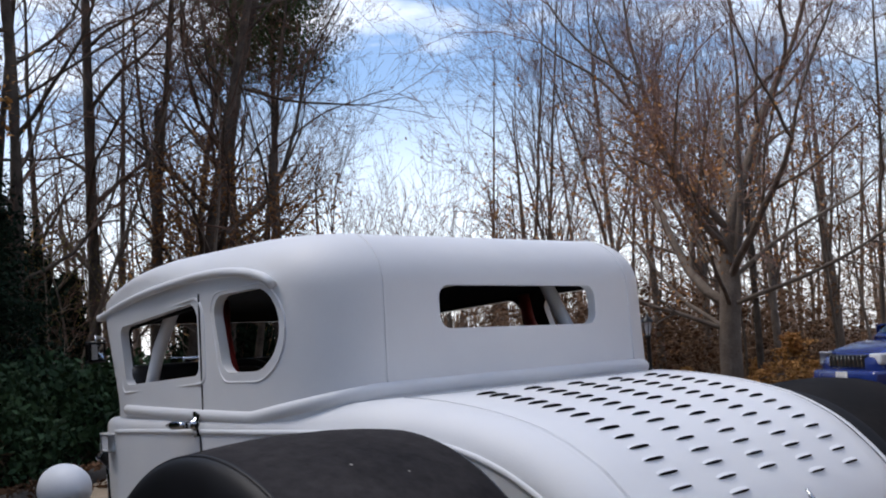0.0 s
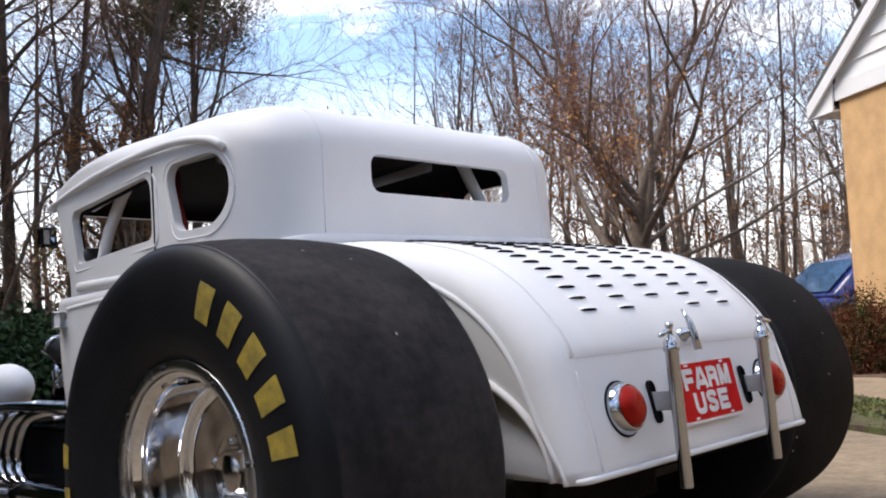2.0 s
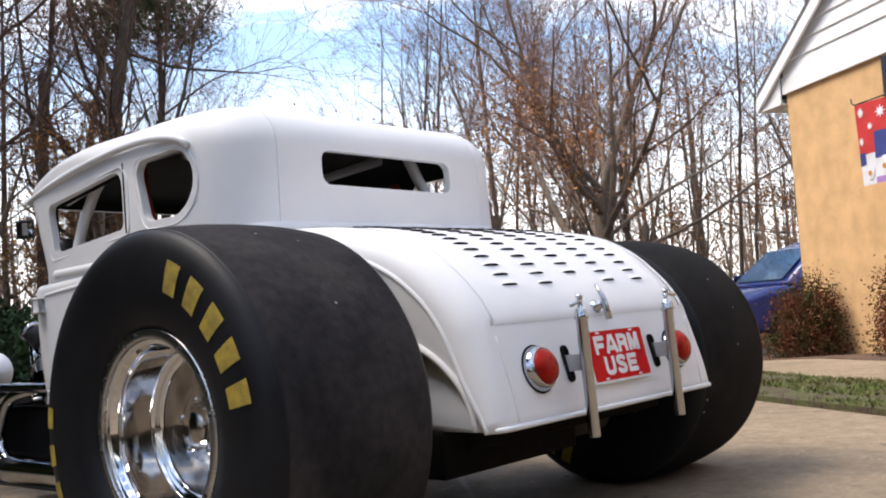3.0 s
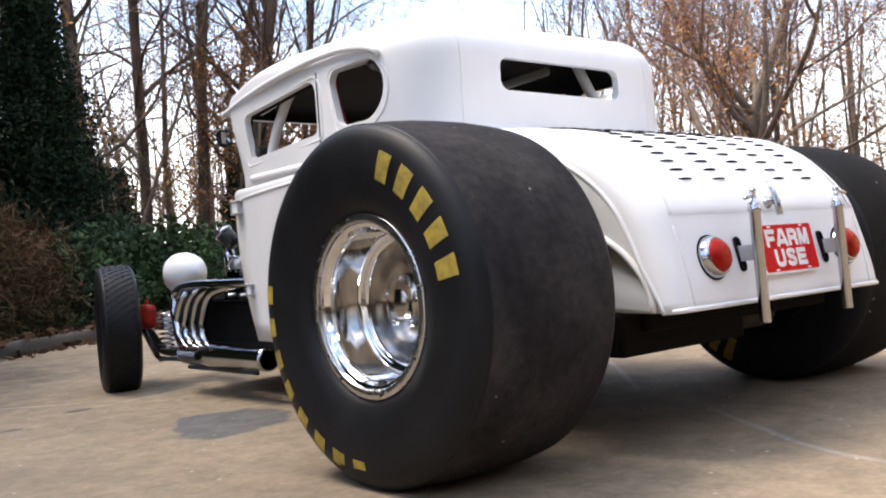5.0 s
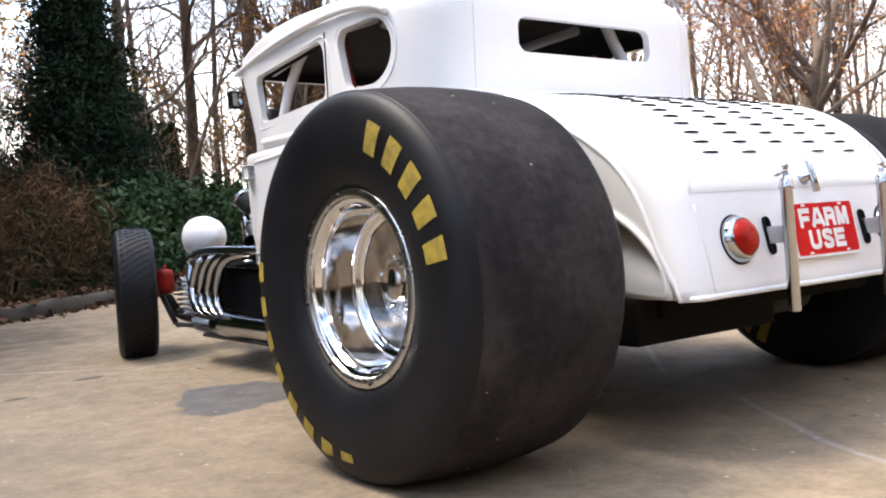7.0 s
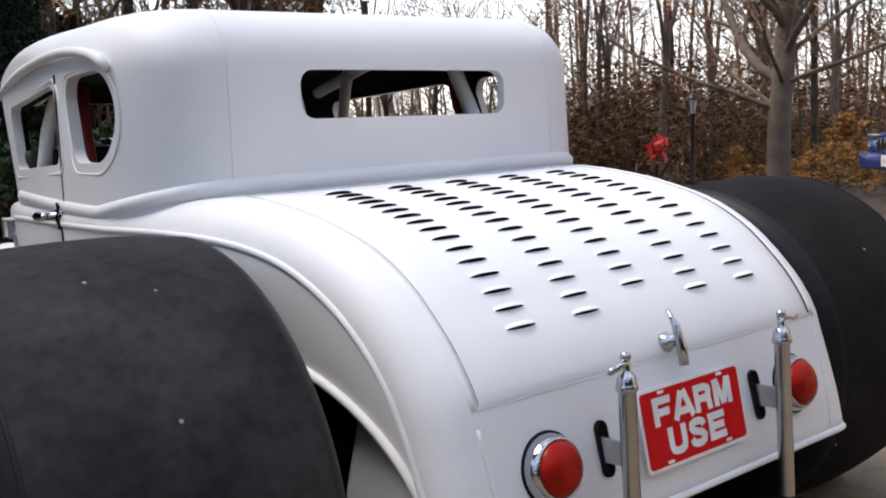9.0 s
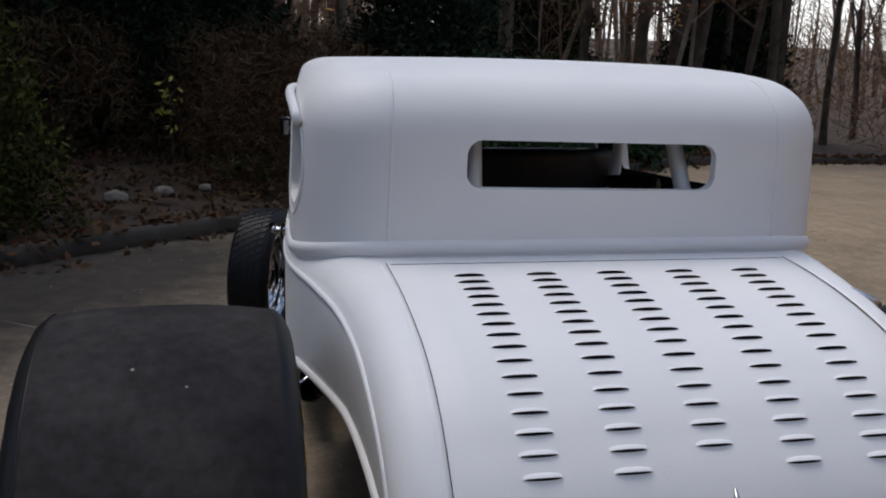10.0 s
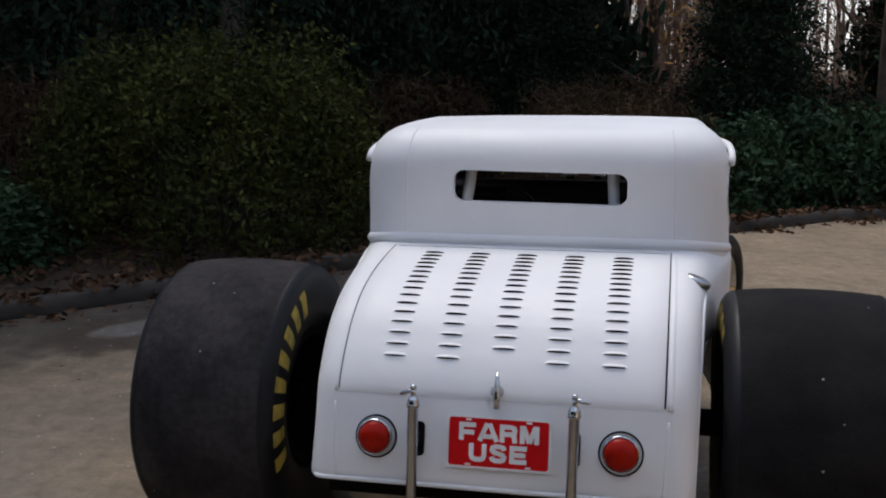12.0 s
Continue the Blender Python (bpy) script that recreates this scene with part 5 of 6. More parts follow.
    if leaves and leaf_count:
        if leaf_low:
            spots = [s for s in spots if s.z < height * leaf_low]
        rng.shuffle(spots)
        part("leaves", leaf_quads(spots[:leaf_count], rng, leaf_size, 9, 0.16, flat), leaves, root, "withered leaves still hanging", smooth=False)
    return root


def grown_tree(name, label, seed, trunk, girth, limbs, first, spread_deg, levels, bark, crook=0.11, lift=0.10, leaves=None, leaf_count=0, leaf_low=99.0, leaf_size=0.04, low_share=0.0, twig_r=0.0042, last=4, twig_mat=None):
    """A crown that forks again and again: trunk, limbs, boughs and twigs, each shorter and thinner than the last."""
    rng = random.Random(seed)
    root = thing(name, label, "tree", group="trees of the wood")
    big, small, tips = Wood(), Wood(), []
    pts, rad, d = big.limb(Vector((0, 0, -0.25)), Vector((rng.gauss(0, 0.02), rng.gauss(0, 0.02), 1)), trunk + 0.25, girth, girth * 0.78, 8, 12, 0.025, rng)
    for k in range(12):
        x, y, z = big.v[k]
        big.v[k] = (x * 1.4, y * 1.4, z)

    def grow(p, way, length, r, level):
        wood = big if level < 2 else small
        steps = 6 if level < 2 else 4 if level == 2 else 2
        lp, lr, _ = wood.limb(p, way, length, r, max(r * 0.5, twig_r * 0.6), steps, 7 if level < 2 else 3, crook * (1 + 0.3 * level) * math.sqrt(6 / steps) * 0.8, rng, lift * (1.0 if level < 3 else 0.4) * 6 / steps * 0.6)
        if level >= levels:
            tips.append(lp[-1])
            return
        n = len(lp) - 1
        for k in range(rng.randint(4, 5) if level < levels - 1 else last):
            i = n if k < 2 else max(1, round(n * rng.uniform(0.25, 0.9)))
            ahead = (lp[i] - lp[i - 1]).normalized()
            grow(lp[i], side_way(ahead, rng, (12, 30)[k] if k < 2 else 40), length * (rng.uniform(0.62, 0.80) if k < 2 else rng.uniform(0.40, 0.62)), max(twig_r, lr[i] * (rng.uniform(0.72, 0.92) if k < 2 else rng.uniform(0.4, 0.6))), level + 1)

    for k in range(limbs):
        low = k < limbs * low_share
        i = 4 + k % 3 if low else 5 + k % 4
        turn = 2 * math.pi * (k * 0.382 + 0.13)
        a = radians(spread_deg * (rng.uniform(1.0, 1.15) if low else rng.uniform(0.25, 1.0)))
        grow(pts[i], Vector((math.cos(turn) * math.sin(a), math.sin(turn) * math.sin(a), math.cos(a))), first * rng.uniform(0.8, 1.15), girth * (rng.uniform(0.18, 0.25) if low else rng.uniform(0.30, 0.50)), 0)
    part("trunk", (big.v, big.f), bark, root)
    part("crown", (small.v, small.f), twig_mat or TWIG, root, "fine bare twigs")
    if leaves and leaf_count:
        tips = [q for q in tips if q.z < leaf_low]
        rng.shuffle(tips)
        part("leaves", leaf_quads(tips[:leaf_count], rng, leaf_size, 7, 0.13), leaves, root, "withered leaves still hanging", smooth=False)
    return root


def conifer(name, label, seed, height, width, mat, bottom=0.02, density=1.0, shape=0.8, leaf=0.056, wide=0.45, girth=0.022):
    rng = random.Random(seed)
    root = thing(name, label, "tree", group="evergreens by the drive")
    w = Wood()
    w.limb(Vector((0, 0, -0.2)), Vector((0, 0, 1)), height, height * girth, 0.01, 8, 8, 0.01, rng)
    spots = []
    n = int(height * 60 * density)
    for k in range(n):
        u = rng.random() ** 0.9
        z = height * (bottom + (1 - bottom) * u)
        r = width * (1 - u) ** shape * rng.uniform(0.66, 1.30) + 0.06
        t = rng.uniform(0, 6.283)
        r *= 1 + 0.38 * noise.noise(Vector((math.cos(t) * 1.6 + seed, math.sin(t) * 1.6, z * 1.5)))
        e = Vector((r * math.cos(t), r * math.sin(t), z + 0.12 * r))
        if k % 3 == 0:
            w.limb(Vector((0, 0, z - 0.25 * r)), e - Vector((0, 0, z - 0.25 * r)), (e - Vector((0, 0, z - 0.25 * r))).length, 0.018, 0.005, 3, 3, 0.05, rng)
        for s in (1.0, 0.82, 0.62, 0.42):
            spots.append(e * 1 - Vector((e.x, e.y, 0.25 * r)) * (1 - s))
    part("trunk", (w.v, w.f), BARK_DARK, root)
    part("crown", leaf_quads(spots, rng, leaf, 22, 0.14, wide=wide), mat, root, "dense dark foliage", smooth=False)
    return root


def shrub(name, label, seed, rx, ry, h, mat, clumps=420, leaf=0.05, per=9, wide=0.45, group="shrubs"):
    rng = random.Random(seed)
    root = thing(name, label, "shrub", group=group)
    w = Wood()
    spots = []
    for k in range(clumps):
        t, u = rng.uniform(0, 6.283), rng.random()
        el = math.asin(u ** 0.8)
        bumpy = 1 + 0.22 * noise.noise(Vector((math.cos(t) * 1.7 + seed, math.sin(t) * 1.7, u * 2.2)))
        k2 = rng.uniform(0.72, 1.02) * bumpy
        p = Vector((rx * math.cos(t) * math.cos(el) ** 0.7 * k2, ry * math.sin(t) * math.cos(el) ** 0.7 * k2, max(0.04, h * math.sin(el) * k2)))
        spots.append(p)
        if k % 24 == 0:
            w.limb(Vector((rng.gauss(0, 0.1), rng.gauss(0, 0.1), -0.1)), p, p.length * 0.8, 0.02, 0.005, 4, 4, 0.08, rng)
    part("stem", (w.v, w.f), BARK_DARK, root)
    part("foliage", leaf_quads(spots, rng, leaf, per, 0.085, wide=wide), mat, root, smooth=False)
    return root


def place(ob, x, y, turn=0.0, size=1.0, copy=True, sz=None, tilt=0.0):
    m = Matrix.Translation((x, y, land(x, y) - 0.05)) @ Matrix.Rotation(radians(tilt), 4, Vector((0.47, 0.88, 0))) @ Matrix.Rotation(radians(turn), 4, "Z") @ Matrix.Diagonal((size, size, sz or size, 1))
    if not copy:
        ob.matrix_basis = m
        return ob
    return copy_thing(ob, m)


tall_a = bare_tree("bare_tree", "tall slender bare hardwood with dark bark", 11, 19.0, 0.15, BARK_DARK, 0.20, 22, 54, 6)
tall_b = bare_tree("bare_tree", "tall bare oak holding a few orange leaves", 12, 18.0, 0.15, BARK_DARK, 0.18, 22, 58, 6, DRY_LEAF, 60, leaf_low=0.6, leaf_size=0.036)
tall_c = grown_tree("bare_tree", "forked tall bare tree in the wood", 13, 6.9, 0.135, 3, 4.4, 26, 4, BARK_DARK, 0.07, 0.06)
tall_d = grown_tree("bare_tree", "bare tree forking into upswept limbs at the wood edge", 41, 6.0, 0.105, 3, 3.2, 28, 4, BARK_DARK, 0.06, 0.07)
vase = grown_tree("bare_tree", "bare grey-brown tree with long upright forks", 43, 4.2, 0.125, 4, 4.2, 24, 4, BARK, 0.06, 0.06, RUSTY_LEAF, 50, 7.0, 0.034)
pale = bare_tree("bare_tree", "slender straight pale-barked bare tree", 16, 14.0, 0.085, BARK_PALE, 0.45, 10, 40, 4)
thin_a = bare_tree("sapling", "thin pale bare sapling in the undergrowth", 14, 9.0, 0.045, BARK_PALE, 0.25, 11, 42, 4, steps=20, own_limbs=True)
thin_b = bare_tree("sapling", "thin sapling with dry tan leaves", 15, 6.0, 0.035, BARK, 0.15, 11, 55, 4, TAN_LEAF, 60, steps=20, own_limbs=True)
lawn_tree = grown_tree("lawn_tree", "spreading bare shade tree with upswept branches by the lane", 17, 3.7, 0.235, 15, 3.5, 64, 4, BARK, 0.115, 0.055, RUSTY_LEAF, 1000, 5.6, 0.040, 0.4, 0.0045, 6, TWIG_RED)
round_tree = grown_tree("bare_tree", "small bare tree with upswept branches at the edge of the field", 23, 3.2, 0.085, 4, 2.5, 30, 3, BARK_DARK, 0.07, 0.07, twig_r=0.006)
pine_tree = conifer("pine_tree", "tall pine with dark needles at the top", 18, 15.0, 1.9, PINE, 0.60, 0.55, 0.35, 0.10, 0.14, 0.012)
cedar_a = conifer("cedar_tree", "dense dark green cedar", 19, 5.2, 1.30, CEDAR, 0.0, 2.0, 0.95, 0.050, 0.34)
cedar_far = conifer("cedar_tree", "broad dark cedar in the wood", 20, 5.2, 1.15, CEDAR, 0.0, 0.55, 0.8, 0.12, 0.34)
beech = bare_tree("beech_sapling", "low beech with layered tan leaves", 21, 3.6, 0.045, BARK_PALE, 0.10, 12, 84, 5, TAN_LEAF, 300, leaf_size=0.09, flat=0.8)
leafy = bare_tree("sapling", "slim sapling with sparse yellow-green leaves", 24, 5.2, 0.035, BARK, 0.18, 11, 58, 4, GREEN_LEAF, 130, steps=16, leaf_size=0.028)
oak_low = bare_tree("oak_sapling", "young oak still holding orange-brown leaves", 22, 7.0, 0.06, BARK, 0.36, 10, 72, 4, DRY_LEAF, 230, leaf_low=0.74, leaf_size=0.048)

# trees that stand out, as bearing (degrees right of ahead) and distance from the drive
ORIGIN = Vector((-2.0, -1.05))


def at_bearing(b, d):
    return ORIGIN.x + d * math.sin(radians(b)), ORIGIN.y + d * math.cos(radians(b))


place(lawn_tree, *at_bearing(58.3, 20.5), 25, 1.0, copy=False)
place(tall_a, *at_bearing(23.3, 22.0), 10, 1.0, copy=False)
place(tall_b, *at_bearing(19.4, 19.5), 40, 1.0, copy=False)
place(tall_c, *at_bearing(26.4, 21.5), 80, 1.0, copy=False)
place(tall_d, *at_bearing(33.5, 21.5), 0, 1.0, copy=False)
place(tall_d, *at_bearing(35.8, 27.0), 110, 0.86)
place(tall_a, *at_bearing(27.6, 21.0), 150, 0.95, tilt=9)
place(tall_b, *at_bearing(29.0, 21.5), 215, 1.0, tilt=6)
place(tall_a, *at_bearing(30.3, 25.0), 300, 0.8, tilt=3)
for b, d, k, t in ((17.6, 23.0, 0.8, 2), (21.0, 27.0, 0.75, -3), (24.9, 30.0, 0.8, 2), (31.6, 24.0, 0.7, 5), (31.0, 30.0, 0.85, 0), (28.4, 28.0, 0.9, 3)):
    place(tall_b if k > 0.76 else tall_a, *at_bearing(b, d), b * 71, k, tilt=t)
place(pine_tree, *at_bearing(33.2, 26.0), 0, 1.0, copy=False)
place(cedar_a, 1.55, 10.9, 0, 0.88, copy=False, sz=0.80)
place(thin_a, *at_bearing(21.4, 20.5), 0, 1.15, copy=False, tilt=15)
place(thin_b, *at_bearing(28.0, 22.5), 0, 1.2, copy=False)
place(vase, *at_bearing(52.0, 25.5), 0, 1.0, copy=False)
for b, d, k in ((48.8, 28.0, 0.95), (54.6, 28.0, 1.0), (57.0, 31.0, 1.05), (61.0, 28.0, 0.95), (64.0, 31.0, 1.0)):
    place(vase, *at_bearing(b, d), b * 37, k)
place(round_tree, *at_bearing(39.0, 30.0), 0, 1.0, copy=False)
for b, d, k in ((41.2, 29.0, 1.0), (36.9, 31.0, 1.1), (43.2, 33.0, 0.95), (40.2, 40.0, 1.1)):
    place(round_tree, *at_bearing(b, d), b * 53, k)
place(pale, *at_bearing(48.0, 28.4), 0, 0.9, copy=False)
for b, d, k in ((42.7, 24.0, 0.45), (48.8, 27.5, 1.0), (52.2, 31.0, 1.1), (53.3, 31.8, 0.95), (67.0, 31.0, 0.9)):
    place(pale, *at_bearing(b, d), b * 59, k)
place(beech, *at_bearing(61.2, 21.6), 0, 0.55, copy=False, sz=0.5)
place(oak_low, *at_bearing(28.2, 19.5), 0, 1.0, copy=False)
for b, d, k in ((66.0, 30.0, 1.0), (70.0, 28.0, 0.9), (47.5, 32.0, 1.1), (12.0, 23.0, 1.0), (29.8, 20.5, 0.9)):
    place(oak_low, *at_bearing(b, d), b * 40, k)
place(leafy, *at_bearing(20.8, 21.0), 0, 1.0, copy=False)
for b, d, k in ((22.3, 22.5, 1.1), (25.0, 25.0, 0.95), (29.5, 25.0, 1.1), (12.5, 19.0, 1.0)):
    place(leafy, *at_bearing(b, d), b * 67, k)
for b, d, k in ((66.5, 30.0, 0.7), (54.0, 30.0, 0.8), (56.0, 26.0, 0.7), (59.5, 27.0, 0.8), (62.5, 24.5, 0.7)):
    place(beech, *at_bearing(b, d), b * 30, k)
place(beech, *at_bearing(64.0, 25.0), 90, 0.6, sz=0.5)
place(cedar_a, -1.2, 11.8, 100, 0.95, sz=1.0)
# cedars with sz above 2 are stretched out of view to shade the drive
place(cedar_a, -3.0, 12.0, 200, 1.4, sz=2.1)
place(cedar_a, -1.6, 14.2, 40, 1.2, sz=1.1)
place(cedar_a, -5.6, 10.5, 300, 1.5, sz=2.3)
place(cedar_a, -7.6, 8.6, 20, 1.6, sz=2.3)
place(cedar_a, -9.2, 5.6, 70, 1.5, sz=2.1)
for x, y, t in ((-6.5, 9.0, 20), (-8.9, 6.7, 140), (-9.6, 3.4, 260), (-4.9, 9.3, 80)):      # unseen pines, added to shade the bend of the drive
    place(pine_tree, x, y, t, 1.1, sz=0.95)

place(cedar_far, -9.8, 9.5, 50, 1.28, copy=False, sz=1.5)
for x, y, t, k in ((-7.0, 12.5, 10, 1.6), (-4.4, 14.5, 70, 1.6), (-1.8, 15.5, 130, 1.5), (-9.5, 14.0, 190, 1.8), (-12.5, 11.0, 220, 1.7), (-5.5, 18.0, 300, 1.8), (-12, 6.5, 15, 1.6), (-2.8, 19.5, 0, 1.9), (-14.5, 8.5, 80, 1.8)):
    place(cedar_far, x, y, t, k * 0.85, sz=k)

for b, d, k in ((20.2, 25.0, 0.55), (21.9, 27.0, 0.5), (18.2, 23.0, 0.6), (28.9, 25.0, 0.5), (30.6, 26.0, 0.6), (31.9, 28.0, 0.5)):      # low evergreens between the trunks
    place(cedar_far, *at_bearing(b, d), b * 91, k * 1.3, sz=k)

# unseen belt of cedars behind, added to darken reflections in the chrome
for k in range(12):
    place(cedar_far, *at_bearing(152 + 8.5 * k, 19 + 3.5 * (k % 3)), 47 * k, 1.5, sz=1.5 + 0.25 * (k % 4))

rng = random.Random(77)
kinds = [tall_a, tall_b, tall_c, vase, tall_d, thin_a, thin_b, thin_a]
spots = [Vector(at_bearing(b, d)) for b, d in ((23.3, 22), (29.6, 21), (26.4, 21.5), (19.4, 19.5), (33.5, 21.5), (58.3, 20.5))]
for k in range(78):
    for _ in range(20):
        b, d = rng.uniform(-38, 76), rng.uniform(15.5, 44) if k > 25 else rng.uniform(14, 22)
        if (40 < b < 66 and d < 24) or (31.5 < b < 48 and d < 38) or (33 < b < 45) or (15 < b < 35 and d < 26):
            continue
        p = Vector(at_bearing(b, d))
        if all((p - q).length > 1.3 for q in spots):
            break
    spots.append(p)
    ob = kinds[rng.randrange(2 if b < 44 else 3, 8 if d < 34 else 6)]
    place(ob, p.x, p.y, rng.uniform(0, 360), rng.uniform(0.75, 1.1) * (0.9 if b > 44 else 1.0))

# shrubs along the kerb and by the house
place(shrub("evergreen_bush", "large rounded dark green evergreen bush", 31, 1.75, 1.5, 1.95, EVERGREEN, 2000, 0.036, 16), -3.7, 6.3, copy=False)
rhodo = place(shrub("rhododendron", "broad-leaved green rhododendron by the kerb", 32, 1.2, 1.0, 1.25, RHODO, 700, 0.055, 12), 2.4, 10.1, copy=False)
place(rhodo, 1.2, 9.3, 70, 0.85)
place(rhodo, 3.7, 11.2, 160, 1.0)
place(rhodo, 5.2, 12.8, 250, 1.0)
place(rhodo, -5.6, 4.6, 200, 0.9, sz=0.6)
brown = place(shrub("brown_bush", "tangled brown leafless shrub", 33, 1.1, 1.0, 1.35, BROWN_SHRUB, 700, 0.085, 13, 0.075), 0.0, 8.6, copy=False)
place(brown, -0.4, 10.5, 80, 1.15)
place(brown, 1.6, 12.0, 200, 1.3)
place(brown, -6.2, 6.8, 30, 1.2)
place(brown, -2.9, 10.9, 140, 1.2)
p = EDGE + ACROSS * 3.15 + ALONG * 4.12
russet = place(shrub("russet_bush", "round russet and green foundation shrub", 34, 0.36, 0.36, 0.90, RUSSET, 700, 0.017, 24, group="shrubs by the house"), p.x, p.y, copy=False)
p = EDGE + ACROSS * 3.15 + ALONG * 2.30
place(russet, p.x, p.y, 120, 1.05)


# the wood beyond: stems, brush and a haze of twigs too far to tell apart


def far_wood():
    r = random.Random(5)
    v, fc = [], []
    for k in range(1950):
        b, d = r.uniform(-50, 86), r.uniform(33, 84)
        # unseen stems on the left, added to darken reflections and side light
        if k > 1330:
            b, d = r.uniform(-165, -50), r.uniform(15, 40)
        # unseen stems behind, added so the bright metal mirrors something dark
        if k > 1650:
            b, d = r.uniform(-250, -165), r.uniform(22, 46)
        if (b > 66 and d < 40) or (32.5 < b < 45 and d < 40) or (9 < b < 33 and r.random() < 0.5) or (45 <= b < 66 and r.random() < 0.7):
            continue
        x, y = at_bearing(b, d)
        z = land(x, y) - 0.3
        h, w = r.uniform(7, 13) * (0.55 if 32.5 < b < 45 else 1.0), r.uniform(0.05, 0.16)
        t, lx, ly = r.uniform(0, 6.28), r.gauss(0, 0.7), r.gauss(0, 0.7)
        o = len(v)
        for k, s in ((0, 1.0), (0.5, 0.7), (1, 0.15)):
            v += [(x + lx * k + w * s * math.cos(t + a), y + ly * k + w * s * math.sin(t + a), z + h * k) for a in (0, 2.1, 4.2)]
        for k in (0, 3):
            fc += [(o + k + i, o + k + (i + 1) % 3, o + k + 3 + (i + 1) % 3, o + k + 3 + i) for i in range(3)]
        for _ in range(20):
            u = r.uniform(0.25, 0.97)
            a, up, ln = r.uniform(0, 6.28), r.uniform(0.5, 1.3), h * (1.05 - u) * r.uniform(0.35, 0.7)
            p = Vector((x + lx * u, y + ly * u, z + h * u))
            q = p + Vector((math.cos(a), math.sin(a), up)).normalized() * ln
            o = len(v)
            m = p.lerp(q, r.uniform(0.3, 0.6))
            e = m + Vector((r.gauss(0, 0.3), r.gauss(0, 0.3), 0.6)) * (0.4 * ln)
            v += [tuple(p), (p.x + 0.03, p.y, p.z + 0.05), tuple(q), tuple(m), (m.x, m.y + 0.02, m.z + 0.03), tuple(e)]
            fc += [(o, o + 1, o + 2), (o + 3, o + 4, o + 5)]
    return v, fc


def far_brush():
    r = random.Random(6)
    spots = []
    for k in range(8800):
        b, d = r.uniform(-50, 86), r.uniform(26, 58)
        # unseen brush on the left and behind, added under those extra stems
        if k > 6300:
            b, d = r.uniform(-165, -50), r.uniform(14, 32)
        if k > 7600:
            b, d = r.uniform(-250, -165), r.uniform(20, 40)
        if b > 62 and d < 40:
            continue
        x, y = at_bearing(b, d)
        spots.append((x, y, land(x, y) + abs(r.gauss(0, 1.0)) * (2.3 if 32.5 < b < 46 and d > 30 else 0.9 if d < 34 or 15 < b < 33 else 2.6)))
    for _ in range(3600):
        x, y = at_bearing(r.uniform(44, 80), r.uniform(27, 50))
        if (x - 9.05) * 0.8146 - (y - 2.87) * 0.58 < -0.5 or y > 14:
            spots.append((x, y, land(x, y) + abs(r.gauss(0, 2.2))))
    for _ in range(2600):
        x, y = at_bearing(r.uniform(-45, 14), r.uniform(24, 56))
        spots.append((x, y, land(x, y) + abs(r.gauss(0, 2.6))))
    return leaf_quads(spots, r, 0.33, 16, 0.55, wide=0.032)


FAR_BARK = material("hazy_brown_bark", (0.20, 0.138, 0.098), 0.95, second=(0.13, 0.093, 0.070), scale=0.3, island=0.3, spec=0.08)
BRUSH = material("brown_brush", (0.24, 0.150, 0.092), 0.95, second=(0.15, 0.102, 0.070), scale=0.12, spread=(0.4, 0.6), island=0.45, spec=0.08)
tagged(part("far_woods", far_wood(), FAR_BARK, smooth=False), "dense bare winter woods in the distance", "woods", kind="stuff")
tagged(part("undergrowth", far_brush(), BRUSH, smooth=False), "brown tangled undergrowth beneath the far trees", "undergrowth", kind="stuff")


def rusty_thicket():
    """Low beech and oak scrub that keeps its withered leaves, behind the lawn tree."""
    r = random.Random(61)
    spots = []
    for _ in range(240):
        x, y = at_bearing(r.uniform(47, 68), r.uniform(25, 40))
        if (x - 9.05) * 0.8146 - (y - 2.87) * 0.58 > -0.5 and y < 14:
            continue
        z, wide, high = land(x, y), r.uniform(0.5, 1.2), r.uniform(1.2, 3.6)
        for _ in range(26):
            spots.append((x + r.gauss(0, wide), y + r.gauss(0, wide), z + high * r.random() ** 0.8))
    return leaf_quads(spots, r, 0.075, 9, 0.22, flat=0.6)


tagged(part("thicket", rusty_thicket(), material("withered_thicket_leaves", (0.155, 0.080, 0.040), 0.85, second=(0.080, 0.048, 0.030), scale=0.6, island=0.45, spec=0.08), smooth=False), "rusty withered scrub under the far trees", "undergrowth", kind="stuff")


def fallen_leaves():
    r = random.Random(8)
    spots = []
    for _ in range(9000):
        x, y = r.uniform(-9, 9), r.uniform(2, 15)
        k = min(KERB_LINE, key=lambda q: (q[0] - x) ** 2 + (q[1] - y) ** 2)
        side = (x - k[0]) * -0.75 + (y - k[1]) * 0.66
        if side < 0.15 and not (side > -0.35 and r.random() < 0.05):
            continue
        spots.append((x, y, land(x, y) + (0.0 if side > 0 else 0.012)))
    for _ in range(1500):                                # drifts on the kerb and in its gutter
        k = r.randrange(len(KERB_LINE) - 1)
        p = Vector(KERB_LINE[k]).lerp(Vector(KERB_LINE[k + 1]), r.random())
        o = r.gauss(0.08, 0.14)
        x, y = p.x - 0.75 * o, p.y + 0.66 * o
        spots.append((x, y, land(x, y) + (0.125 if 0.0 < o < 0.16 else 0.014)))
    return leaf_quads(spots, r, 0.044, 4, 0.06, flat=0.7)


tagged(part("leaf_litter", fallen_leaves(), material("fallen_leaves", (0.105, 0.056, 0.030), 0.9, second=(0.055, 0.032, 0.019), scale=1.0, island=0.5, spec=0.1), smooth=False), "curled brown fallen leaves beyond the kerb", "leaves", kind="stuff")


# by the kerb: a grass tuft, a seedling with yellow leaves, pale stones


